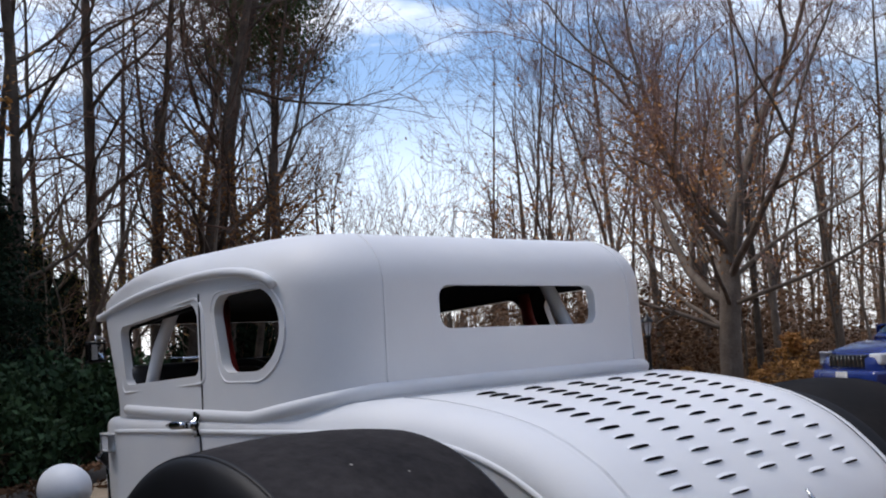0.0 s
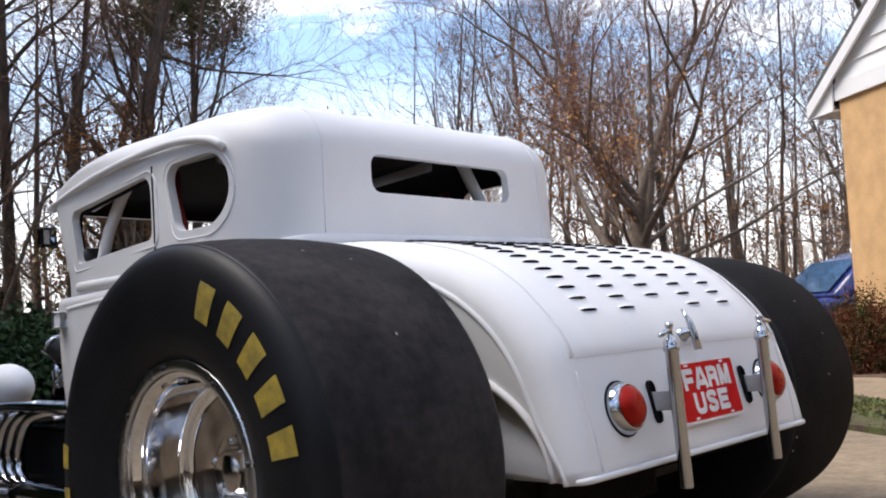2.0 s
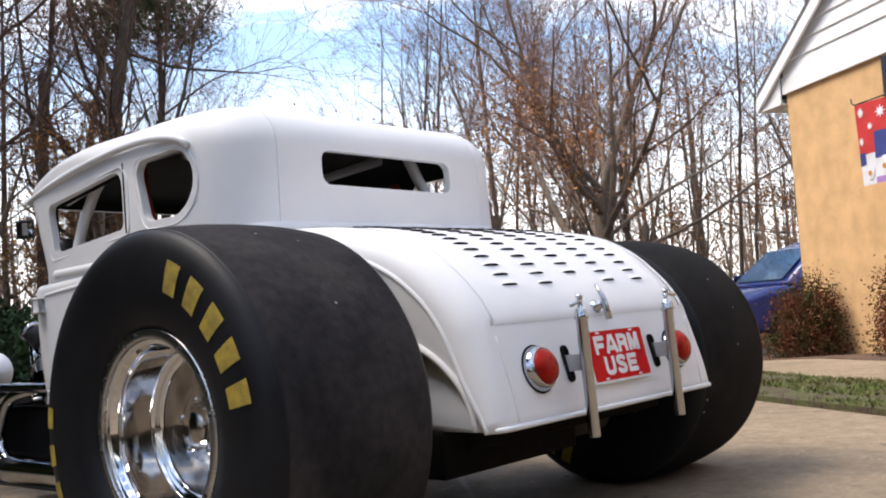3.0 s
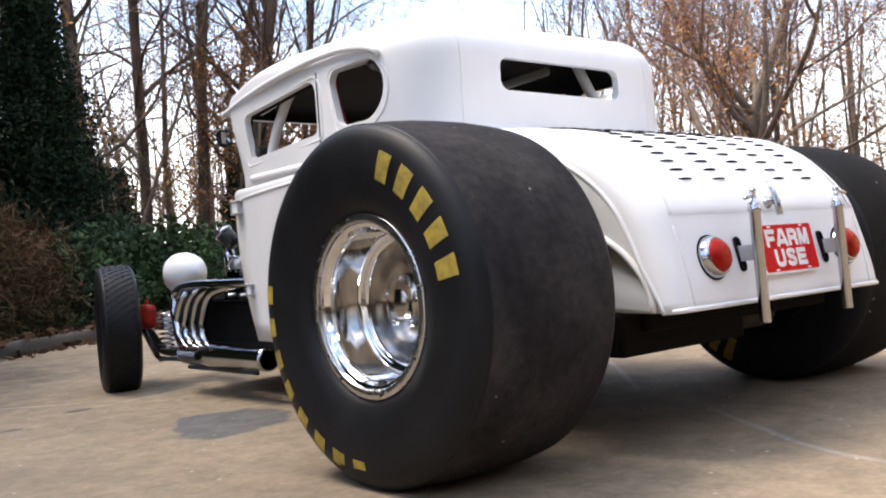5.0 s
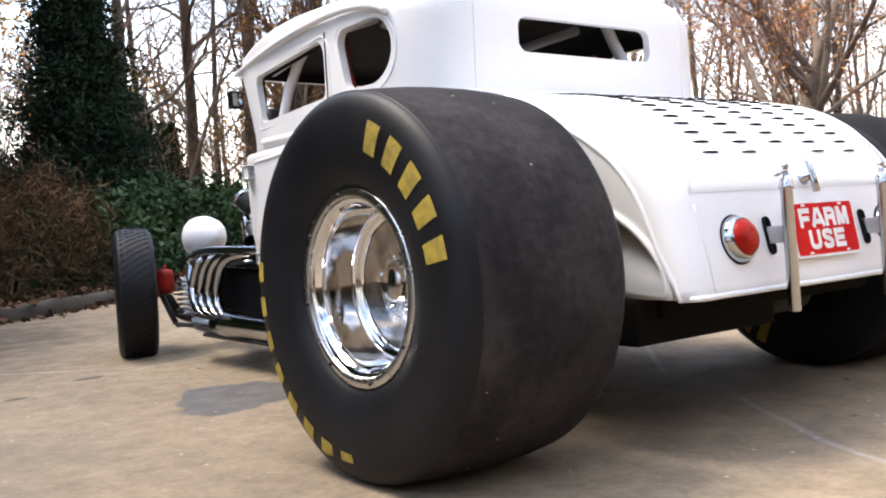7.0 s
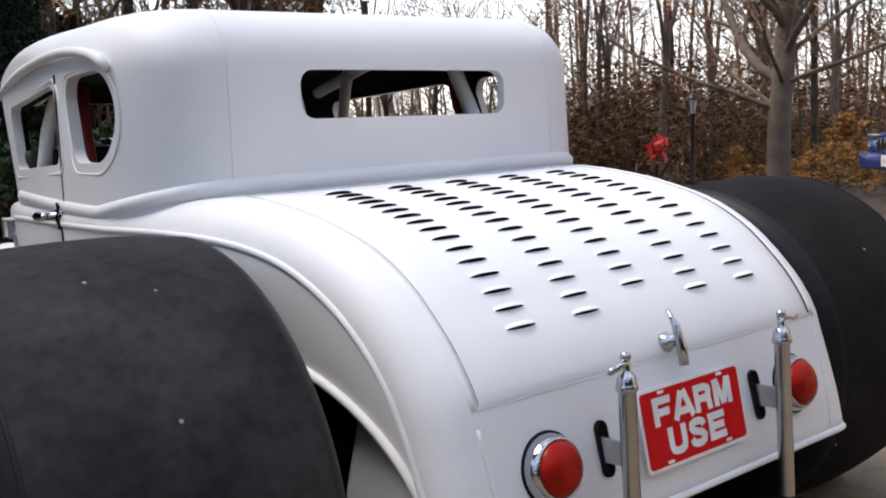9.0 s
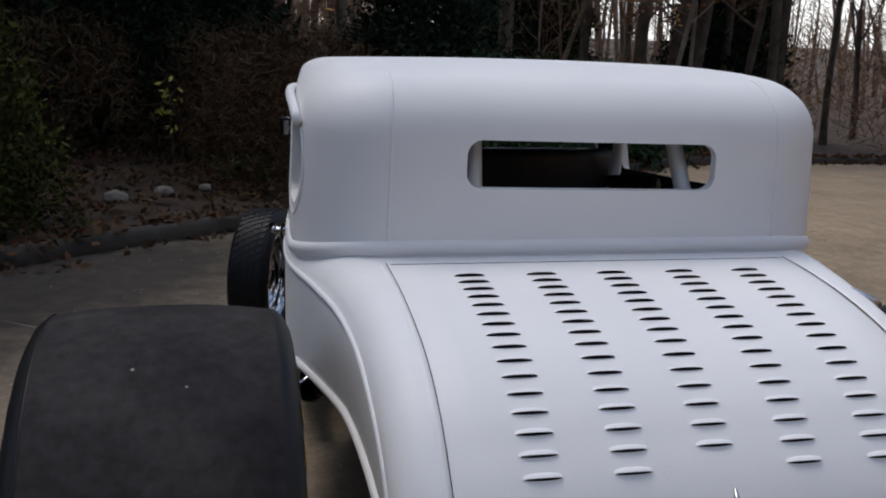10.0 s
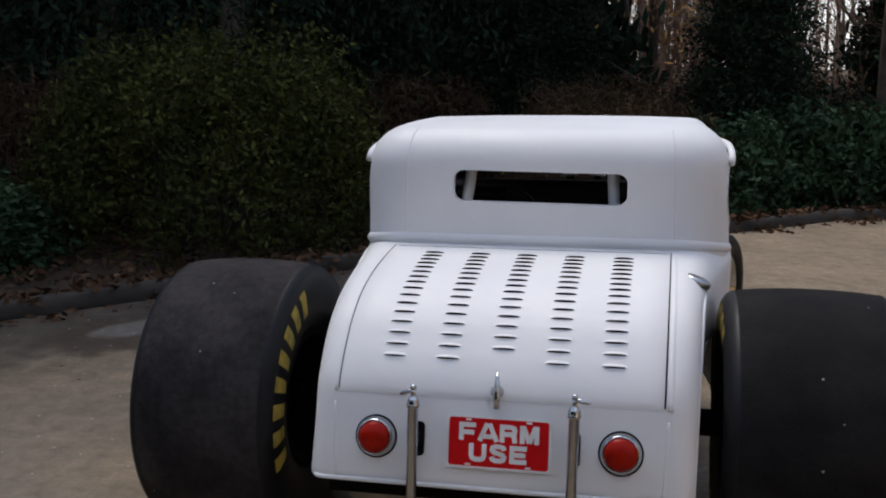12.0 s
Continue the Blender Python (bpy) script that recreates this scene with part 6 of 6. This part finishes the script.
def grass_tuft(x, y, seed):
    r = random.Random(seed)
    root = thing("grass_tuft", "small tuft of arching green grass among fallen leaves", "grass", at=Matrix.Translation((x, y, land(x, y) - 0.02)))
    for _ in range(46):
        a, ln = r.uniform(0, 6.283), r.uniform(0.18, 0.42)
        out = Vector((math.cos(a), math.sin(a), 0))
        p = out * r.uniform(0, 0.10)
        lean = r.uniform(0.3, 1.0)
        pts = [p + out * ln * lean * u * u + Vector((0, 0, ln * (u - 0.45 * lean * u * u))) for u in (0, 0.35, 0.7, 1.0)]
        side = Vector((-out.y, out.x, 0))
        v, fc = [], []
        for q, w in zip(pts, (0.006, 0.007, 0.005, 0.001)):
            v += [tuple(q - side * w), tuple(q + Vector((0, 0, 0.002))), tuple(q + side * w)]
        for k in range(3):
            fc += [(3 * k, 3 * k + 1, 3 * k + 4, 3 * k + 3), (3 * k + 1, 3 * k + 2, 3 * k + 5, 3 * k + 4)]
        part("blade", (v, fc), BLADE, root, smooth=False)
    return root


def seedling(x, y, seed):
    r = random.Random(seed)
    root = thing("seedling", "thin seedling with a few yellow-green leaves", "plant", at=Matrix.Translation((x, y, land(x, y) - 0.05)))
    w = Wood()
    pts, _, _ = w.limb(Vector((0, 0, 0)), Vector((0.05, 0.02, 1)), 1.0, 0.008, 0.003, 10, 5, 0.06, r)
    part("stem", (w.v, w.f), BARK_DARK, root)
    part("leaves", leaf_quads(pts[5:], r, 0.042, 5, 0.06), YELLOW_LEAF, root, smooth=False)
    return root


def stone(x, y, size, seed):
    bm = bmesh.new()
    bmesh.ops.create_icosphere(bm, subdivisions=3, radius=size)
    for v in bm.verts:
        v.co *= 1 + 0.28 * noise.noise(v.co * (1.6 / size) + Vector((seed, 0, 0)))
        v.co.z *= 0.6
    ob = part("stone", bm, STONE, at=Matrix.Translation((x, y, land(x, y) + size * 0.15)))
    return tagged(ob, "pale rounded field stone beyond the kerb", "stone", group="stones by the kerb")


BLADE = material("grass_blade", (0.085, 0.13, 0.035), 0.7, second=(0.14, 0.15, 0.05), scale=4, island=0.3, spec=0.1)
YELLOW_LEAF = material("yellow_green_leaf", (0.32, 0.28, 0.05), 0.75, second=(0.20, 0.20, 0.05), scale=6, island=0.3, spec=0.1)
STONE = material("pale_stone", (0.24, 0.215, 0.19), 0.9, second=(0.15, 0.13, 0.11), scale=7, fine=40, fine_amount=0.3, bump=0.006, bump_scale=30)
grass_tuft(-0.75, 8.55, 51)
grass_tuft(-0.45, 8.25, 52)
seedling(-1.3, 8.7, 53)
stone(-1.72, 7.25, 0.10, 1)
stone(-1.35, 7.6, 0.085, 2)
stone(-1.0, 7.85, 0.06, 3)

# ---- house ----
BRICK = material("buff_brick", (0.70, 0.43, 0.195), 0.9, second=(0.64, 0.385, 0.170), scale=1.1, fine=40, fine_amount=0.10, bump=0.002, bump_scale=60)
MORTAR = material("mortar", (0.68, 0.425, 0.205), 0.95, scale=4, fine_amount=0.1)
TRIM = material("white_siding", (0.86, 0.86, 0.86), 0.5, second=(0.81, 0.82, 0.83), scale=3, fine_amount=0.03)
SHINGLE = material("grey_shingle", (0.10, 0.095, 0.09), 0.9, scale=4, fine_amount=0.3)
DARK_GLASS = material("dark_window_glass", (0.02, 0.022, 0.026), 0.08, scale=3)
SHUTTER = material("dark_blue_shutter", (0.02, 0.024, 0.035), 0.5, scale=4)
# each brick a shade of its own
nb = BRICK.node_tree.nodes
info = nb.new("ShaderNodeObjectInfo")
rnd = nb.new("ShaderNodeMapRange")
rnd.inputs["From Min"].default_value, rnd.inputs["To Min"].default_value, rnd.inputs["To Max"].default_value = 0.0, 0.93, 1.05
scl = nb.new("ShaderNodeVectorMath")
scl.operation = "SCALE"
bb = nb["Principled BSDF"]
BRICK.node_tree.links.new(info.outputs["Random"], rnd.inputs["Value"])
BRICK.node_tree.links.new(bb.inputs["Base Color"].links[0].from_socket, scl.inputs[0])
BRICK.node_tree.links.new(rnd.outputs["Result"], scl.inputs["Scale"])
BRICK.node_tree.links.new(scl.outputs["Vector"], bb.inputs["Base Color"])

house = thing("house", "buff brick single-storey house with white siding gable", "house")
CORNER = Vector((9.01, 2.97))
BASE_Z, EAVE_Z, SPAN, PITCH = -0.30, 3.08, 8.4, 0.66
house.matrix_basis = Matrix.Translation((CORNER.x, CORNER.y, 0)) @ Matrix.Rotation(math.atan2(-ALONG.y, -ALONG.x), 4, "Z")
# local x runs along the gable wall from the corner, y into the house
wall = part("wall", box(0, SPAN, 0.005, 0.22, BASE_Z, EAVE_Z + 0.2), MORTAR, house, "buff brick gable wall", smooth=False)
side_wall = part("side_wall", box(0.012, 0.22, 0.22, 11.0, BASE_Z, EAVE_Z + 0.2), MORTAR, house, smooth=False)
part("back_wall", box(SPAN - 0.2, SPAN, 0.22, 11.0, BASE_Z, EAVE_Z), MORTAR, house, smooth=False)

# gable: frieze board, lap siding, rake boards, roof
part("frieze_board", box(-0.03, SPAN + 0.03, -0.035, 0.0, EAVE_Z, EAVE_Z + 0.20, 0.005), TRIM, house, "white frieze board", smooth=False)
rise = EAVE_Z + 0.20
row = 0
while True:
    z0 = rise + 0.17 * row
    inset = (z0 + 0.17 - rise) / PITCH
    if inset > SPAN / 2 - 0.2:
        break
    x0, x1 = max(0.0, (z0 - rise) / PITCH - 0.35), SPAN - max(0.0, (z0 - rise) / PITCH - 0.35)
    board = [(x0, -0.030, z0), (x1, -0.030, z0), (x1, -0.008, z0 + 0.185), (x0, -0.008, z0 + 0.185), (x0, 0.01, z0), (x1, 0.01, z0), (x1, 0.01, z0 + 0.185), (x0, 0.01, z0 + 0.185)]
    part("siding_board", (board, [(0, 1, 2, 3), (1, 0, 4, 5), (4, 7, 6, 5), (0, 3, 7, 4), (1, 5, 6, 2), (3, 2, 6, 7)]), TRIM, house, smooth=False)
    row += 1
over, out = 0.48, 0.09
ridge_z = rise + 0.02 + PITCH * SPAN / 2
for s in (0, 1):
    sx = (lambda x: x) if s == 0 else (lambda x: SPAN - x)
    low = (sx(-over), rise + 0.02 - PITCH * over + 0.14)
    top = (sx(SPAN / 2), ridge_z + 0.14)
    prof = [low, top, (top[0], top[1] + 0.09), (low[0], low[1] + 0.09)]
    v, fc = prism([(x, z) for x, z in prof], -out, 11.3, "y")
    part("roof_slope", (v, fc), SHINGLE, house, "grey shingle roof slope", smooth=False)
    face = [(low[0], low[1] - 0.16), (top[0], top[1] - 0.16), (top[0], top[1] - 0.004), (low[0], low[1] - 0.004)]
    part("rake_board", prism(face, -out - 0.02, -out + 0.01, "y"), TRIM, house, "white rake board", smooth=False)
    sof = [(low[0], low[1] - 0.03), (top[0], top[1] - 0.03), (top[0], top[1] - 0.008), (low[0], low[1] - 0.008)]
    part("soffit", prism(sof, -out + 0.012, -0.036, "y"), TRIM, house, smooth=False)
    a, b = sorted((low[0], sx(-0.02)))
    part("eave_box", box(a, b, -out + 0.012, 11.2, low[1] - 0.16, low[1] - 0.135), TRIM, house, "white boxed eave", smooth=False)
    end = [(low[0], low[1] - 0.134), (sx(-0.035), low[1] - 0.134), (sx(-0.035), low[1] + PITCH * (over - 0.035) - 0.032), (low[0], low[1] - 0.032)]
    part("eave_return", prism(end, -0.060, -0.040, "y"), TRIM, house, "white board closing the eave", smooth=False)
    part("gutter", box(low[0] - 0.06 + (0.05 if s == 0 else 0), low[0] + 0.06 - (0 if s == 0 else 0.05), -out + 0.05, 11.2, low[1] - 0.12, low[1] - 0.01, 0.02), TRIM, house, "white gutter", smooth=False)
part("downspout", tube([(-0.36, 0.15, rise - 0.2), (-0.30, 0.15, rise - 0.30), (-0.06, 0.15, rise - 0.42), (-0.05, 0.15, rise - 0.6), (-0.05, 0.15, BASE_Z)], 0.035, 8), TRIM, house, "white downspout")

# window with dark shutters, partly behind the flag
win = part("window", box(2.22, 3.22, -0.03, 0.014, 1.55, 3.02, 0.01), TRIM, house, "white framed window", smooth=False)
for k in range(2):
    part("pane", box(2.29, 3.15, -0.036, -0.031, 1.62 + 0.70 * k, 2.26 + 0.70 * k), DARK_GLASS, win, smooth=False)
for x in (1.75, 3.26):
    sh = part("shutter", box(x, x + 0.42, -0.045, -0.002, 1.52, 3.05, 0.008), SHUTTER, house, "dark louvred shutter", smooth=False)
    for k in range(22):
        z = 1.60 + 0.063 * k
        part("slat", box(x + 0.05, x + 0.37, -0.054, -0.046, z, z + 0.035), SHUTTER, sh, smooth=False)

# ---- seasonal flag on a bracket ----
F_RED = material("flag_red", (0.55, 0.03, 0.03), 0.8, scale=5)
F_BLUE = material("flag_blue", (0.035, 0.05, 0.22), 0.8, scale=5)
F_WHITE = material("flag_white", (0.75, 0.76, 0.80), 0.8, scale=5)
F_GOLD = material("flag_gold", (0.60, 0.25, 0.03), 0.8, scale=5)
F_LILAC = material("flag_lilac", (0.40, 0.22, 0.55), 0.8, scale=5)
flag = thing("house_flag", "red and blue winter flag with white snowflakes by the window", "flag", at=house.matrix_basis.copy())


def cloth(x0, x1, z0, z1, off):
    """A softly waving patch of the flag; x and z in its own plane."""
    v, fc = [], []
    for j in range(9):
        for i in range(13):
            x, z = x0 + (x1 - x0) * i / 12, z0 + (z1 - z0) * j / 8
            v.append((x, -0.42 - off + 0.025 * math.sin(7 * x + 1.5 * z), z))
    for j in range(8):
        for i in range(12):
            a = j * 13 + i
            fc.append((a, a + 1, a + 14, a + 13))
    return v, fc


def blob(cx, cz, rx, rz, off, n=14, arms=0):
    v = [(cx, -0.42 - off + 0.025 * math.sin(7 * cx + 1.5 * cz), cz)]
    for k in range(n):
        t = 2 * math.pi * k / n
        s = 1.0 if not arms else (1.0 if k % 2 == 0 else 0.45)
        x, z = cx + rx * s * math.cos(t), cz + rz * s * math.sin(t)
        v.append((x, -0.42 - off + 0.025 * math.sin(7 * x + 1.5 * z), z))
    return v, [(0, 1 + k, 1 + (k + 1) % n) for k in range(n)]


FX, FZ = 1.81, 1.74
panel = part("flag_cloth", cloth(FX, FX + 0.72, FZ + 0.30, FZ + 0.80, 0), F_RED, flag, "red upper cloth", smooth=True)
part("lower_cloth", cloth(FX, FX + 0.72, FZ, FZ + 0.30, 0), F_WHITE, flag, "white lower cloth")
part("blue_patch", cloth(FX + 0.26, FX + 0.48, FZ + 0.24, FZ + 0.50, 0.004), F_BLUE, flag)
part("blue_corner", cloth(FX, FX + 0.11, FZ + 0.20, FZ + 0.32, 0.004), F_BLUE, flag)
part("lilac_hem", cloth(FX + 0.25, FX + 0.60, FZ, FZ + 0.06, 0.004), F_LILAC, flag)
for cx, cz, r in ((0.10, 0.71, 0.06), (0.36, 0.68, 0.065), (0.07, 0.43, 0.05), (0.22, 0.56, 0.04), (0.58, 0.60, 0.05), (0.62, 0.74, 0.045)):
    part("snowflake", blob(FX + cx, FZ + cz, r, r, 0.008, 16, 1), F_WHITE, flag, smooth=False)
for cx, cz in ((0.16, 0.13), (0.38, 0.17), (0.56, 0.16)):
    part("round_patch", blob(FX + cx, FZ + cz, 0.075, 0.085, 0.006), F_WHITE, flag, smooth=False)
    part("gold_spot", blob(FX + cx, FZ + cz - 0.02, 0.032, 0.026, 0.010), F_GOLD, flag, smooth=False)
part("flag_pole", tube([(FX + 0.9, -0.42, FZ + 0.82), (FX - 0.02, -0.42, FZ + 0.815), (FX - 0.06, -0.42, FZ + 0.84), (FX - 0.07, -0.42, FZ + 0.89)], 0.008, 8), BLACK, flag)
part("flag_arm", tube([(FX + 0.9, -0.42, FZ + 0.82), (FX + 0.95, -0.40, FZ + 0.80), (FX + 0.97, 0.0, FZ + 0.70)], 0.008, 8), BLACK, flag)

# ---- blue vehicle on the lane ----
BLUE = material("dark_blue_car_paint", (0.020, 0.040, 0.200), 0.22, second=(0.016, 0.032, 0.16), scale=3, coat=0.5)
# blue of the reflected sky is put into the glass colour
SKY_TONED_GLASS = material("sky_toned_car_glass", (0.025, 0.085, 0.17), 0.04, scale=3, coat=1.0)
LAMP_GLASS = material("headlamp_glass", (0.75, 0.77, 0.80), 0.12, scale=8, coat=0.5)


def parked_car(x, y, heading):
    root = thing("parked_car", "dark blue people carrier parked on the lane", "car", at=Matrix.Translation((x, y, land(x, y))) @ Matrix.Rotation(radians(heading), 4, "Z"))
    # local +x is the nose
    st = [(-2.35, 0.45, 1.00, 0.78), (-2.2, 0.30, 1.08, 0.86), (-1.4, 0.26, 1.10, 0.92), (0.0, 0.26, 1.07, 0.93), (0.9, 0.27, 1.04, 0.92), (1.7, 0.28, 0.97, 0.90), (2.15, 0.30, 0.86, 0.82), (2.32, 0.36, 0.74, 0.72)]
    rings = []
    for px, lo, hi, hw in st:
        o = rounded([(-hw, lo), (hw, lo), (hw * 0.98, hi), (-hw * 0.98, hi)], [0.08, 0.08, 0.14, 0.14], 4)
        rings.append([(px, a, b) for a, b in o])
    part("body", loft(rings, True, (True, True)), BLUE, root)
    rings = []
    for px, hi, hw in ((-2.25, 1.09, 0.84), (-2.05, 1.62, 0.72), (-1.2, 1.74, 0.70), (0.2, 1.72, 0.69), (0.75, 1.55, 0.71), (1.35, 1.06, 0.80)):
        o = rounded([(-0.86, 1.0), (0.86, 1.0), (hw, hi), (-hw, hi)], [0.02, 0.02, 0.12, 0.12], 4)
        rings.append([(px, a, b) for a, b in o])
    part("cabin", loft(rings, True, (True, True)), BLUE, root)
    part("windscreen", ([(1.33, -0.68, 1.10), (1.33, 0.68, 1.10), (0.74, 0.60, 1.585), (0.74, -0.60, 1.585)], [(0, 1, 2, 3)]), SKY_TONED_GLASS, root, smooth=False).location.x = 0.025
    for s in (-1, 1):
        for a, b in ((-1.95, -1.05), (-0.98, -0.1), (-0.02, 0.62)):
            part("side_window", box(a, b, s * 0.80, s * 0.83, 1.14, 1.56, 0.03), SKY_TONED_GLASS, root, smooth=False)
        part("headlamp", box(2.10, 2.28, s * 0.50, s * 0.80, 0.66, 0.82, 0.03), LAMP_GLASS, root, "clear headlamp")
        part("mirror", box(1.0, 1.12, s * 0.92, s * 1.08, 1.06, 1.2, 0.03), BLUE, root)
        for px in (-1.45, 1.45):
            w = part("wheel", lathe([(s * 0.80, 0.33), (s * 0.93, 0.33), (s * 0.95, 0.30), (s * 0.95, 0.22), (s * 0.90, 0.21), (s * 0.90, 0.0005)], 28, "y"), SIDEWALL, root, at=Matrix.Translation((px, 0, 0.33)))
            part("rim", lathe([(s * 0.905, 0.20), (s * 0.93, 0.19), (s * 0.92, 0.0005)], 20, "y"), STEEL, w)
    grille = part("grille", box(2.20, 2.34, -0.46, 0.46, 0.62, 0.80, 0.02), BLACK, root, "black grille with bright bars")
    for k in range(9):
        part("bar", box(2.335, 2.35, -0.44 + 0.105 * k, -0.40 + 0.105 * k, 0.63, 0.79, 0.004), CHROME, grille)
    part("bumper", box(2.15, 2.42, -0.84, 0.84, 0.34, 0.58, 0.06), BLUE, root)
    pl = part("front_plate", box(2.42, 2.43, -0.155, 0.155, 0.40, 0.56, 0.003), PLATE_WHITE, root, smooth=False)
    part("plate_bar", box(2.431, 2.433, -0.11, 0.11, 0.455, 0.505), GREYED, pl, smooth=False)
    return root


parked_car(14.20, 4.55, 146)

# ---- lamp post, old implement and bits by the lane ----


def lamp_post(x, y):
    root = thing("lamp_post", "black garden lamp post with a clear lantern", "street lamp", at=Matrix.Translation((x, y, land(x, y))))
    part("post", lathe([(0, 0.09), (0.05, 0.09), (0.08, 0.05), (0.35, 0.045), (0.38, 0.055), (0.41, 0.042), (1.55, 0.038), (1.58, 0.055), (1.62, 0.06), (1.64, 0.03)], 14, "z"), BLACK, root)
    for k in range(4):
        t = radians(45 + 90 * k)
        part("lantern_bar", tube([(0.05 * math.cos(t), 0.05 * math.sin(t), 1.63), (0.105 * math.cos(t), 0.105 * math.sin(t), 1.88)], 0.008, 6), BLACK, root)
    part("lantern_glass", lathe([(1.635, 0.045), (1.875, 0.095)], 4, "z"), LAMP_GLASS, root, "clear lantern glass", smooth=False)
    part("cap", lathe([(1.87, 0.125), (1.89, 0.125), (1.96, 0.07), (1.98, 0.03), (2.02, 0.022), (2.05, 0.0005)], 12, "z"), BLACK, root)


lamp_post(13.62, 10.32)
RUST = material("rusty_iron", (0.09, 0.045, 0.028), 0.85, second=(0.045, 0.03, 0.022), scale=9, fine_amount=0.3)
BOW = material("red_bow", (0.60, 0.035, 0.02), 0.6, second=(0.45, 0.02, 0.015), scale=20)


def implement(x, y, heading):
    root = thing("old_plough", "rusty antique iron-wheeled implement with a red bow", "farm implement", at=Matrix.Translation((x, y, land(x, y))) @ Matrix.Rotation(radians(heading), 4, "Z"))
    for s, r, px in ((-1, 0.36, 0.0), (1, 0.36, 0.0), (0, 0.22, 0.95)):
        c = Vector((px, s * 0.35, r))
        w = part("wheel", tube([tuple(c + Vector((r * math.cos(a), 0, r * math.sin(a)))) for a in np.linspace(0, 2 * math.pi, 25)], 0.022, 6, False), RUST, root)
        for k in range(5):
            a = math.pi * k / 5
            part("spoke", tube([tuple(c + Vector((r * math.cos(a), 0, r * math.sin(a)))), tuple(c - Vector((r * math.cos(a), 0, r * math.sin(a))))], 0.010, 5), RUST, w)
    part("axle", tube([(0, -0.38, 0.36), (0, 0.38, 0.36)], 0.025, 8), RUST, root)
    part("beam", tube([(-0.5, 0, 0.75), (0.0, 0, 0.62), (0.6, 0, 0.50), (1.0, 0, 0.30)], 0.035, 8), RUST, root)
    for s in (-1, 1):
        part("handle", tube([(0.1, s * 0.08, 0.5), (-0.5, s * 0.22, 0.80), (-0.9, s * 0.28, 0.92)], 0.020, 8), RUST, root)
    part("seat_post", tube([(0.0, 0, 0.6), (-0.08, 0, 0.95)], 0.02, 8), RUST, root)
    v, fc = leaf_quads([(-0.08, 0, 1.02)], random.Random(3), 0.13, 40, 0.09)
    part("bow", (v, fc), BOW, root, "bright red ribbon bow", smooth=False)


implement(12.60, 10.33, 40)
place(shrub("yellow_bush", "small yellow-green rounded shrub by the lane", 41, 0.40, 0.40, 0.36, material("yellow_green", (0.20, 0.19, 0.025), 0.8, scale=4, island=0.35), 200, 0.028, 12), 11.9, 12.1, copy=False)


def log_post(x, y, h):
    root = thing("wooden_post", "short dark wooden post in the mulch", "post", at=Matrix.Translation((x, y, land(x, y))))
    part("shaft", lathe([(-0.1, 0.06), (h - 0.03, 0.055), (h, 0.04), (h + 0.001, 0.0005)], 10, "z"), BARK_DARK, root)


log_post(14.4, 14.6, 1.0)

# ---- bricks ----


def brick_mesh(seed):
    r = random.Random(seed)
    bm = bmesh.new()
    bmesh.ops.create_cube(bm, size=1)
    for v in bm.verts:
        v.co = Vector((v.co.x * 0.203 + r.uniform(-0.001, 0.001), v.co.y * 0.016 + r.uniform(-0.001, 0.001), v.co.z * 0.0585 + r.uniform(-0.0008, 0.0008)))
    me = bpy.data.meshes.new("brick")
    bm.to_mesh(me)
    bm.free()
    me.materials.append(BRICK)
    return me


shapes = [brick_mesh(k) for k in range(5)]
singles, rest_v, rest_f = 0, [], []
r = random.Random(12)
rows = int((EAVE_Z - BASE_Z) / 0.068)
for row in range(rows):
    z = BASE_Z + 0.034 + 0.068 * row
    for k in range(-1, int(SPAN / 0.2135) + 1):
        x = 0.105 + 0.2135 * (k + 0.5 * (row % 2))
        if x < 0.10 or x > SPAN - 0.1 or (1.7 < x < 3.73 and 1.5 < z < 3.08):
            continue
        if x < 2.05 and 0.85 < z < 3.1 and singles < 300:
            ob = new("brick", shapes[r.randrange(5)])
            ob.parent, ob.location = wall, (x, 0.0180 + r.uniform(-0.0015, 0.0015), z)
            singles += 1
        else:
            o = len(rest_v)
            d = 0.0180 + r.uniform(-0.0015, 0.0015)
            rest_v += [tuple(Vector(v.co) + Vector((x, d, z))) for v in shapes[r.randrange(5)].vertices]
            rest_f += [tuple(i + o for i in p.vertices) for p in shapes[0].polygons]
tagged(part("brickwork", (rest_v, rest_f), BRICK, wall, smooth=False), kind="stuff")
v, fc = [], []
for row in range(rows):
    z = BASE_Z + 0.034 + 0.068 * row
    for k in range(int(11 / 0.2135)):
        y = 0.105 + 0.2135 * (k + 0.5 * ((row + 1) % 2))
        o = len(v)
        v += [(0.0180 + p.co.y, y + p.co.x, z + p.co.z) for p in shapes[0].vertices]
        fc += [tuple(i + o for i in p.vertices) for p in shapes[0].polygons]
tagged(part("brickwork", (v, fc), BRICK, side_wall, smooth=False), kind="stuff")
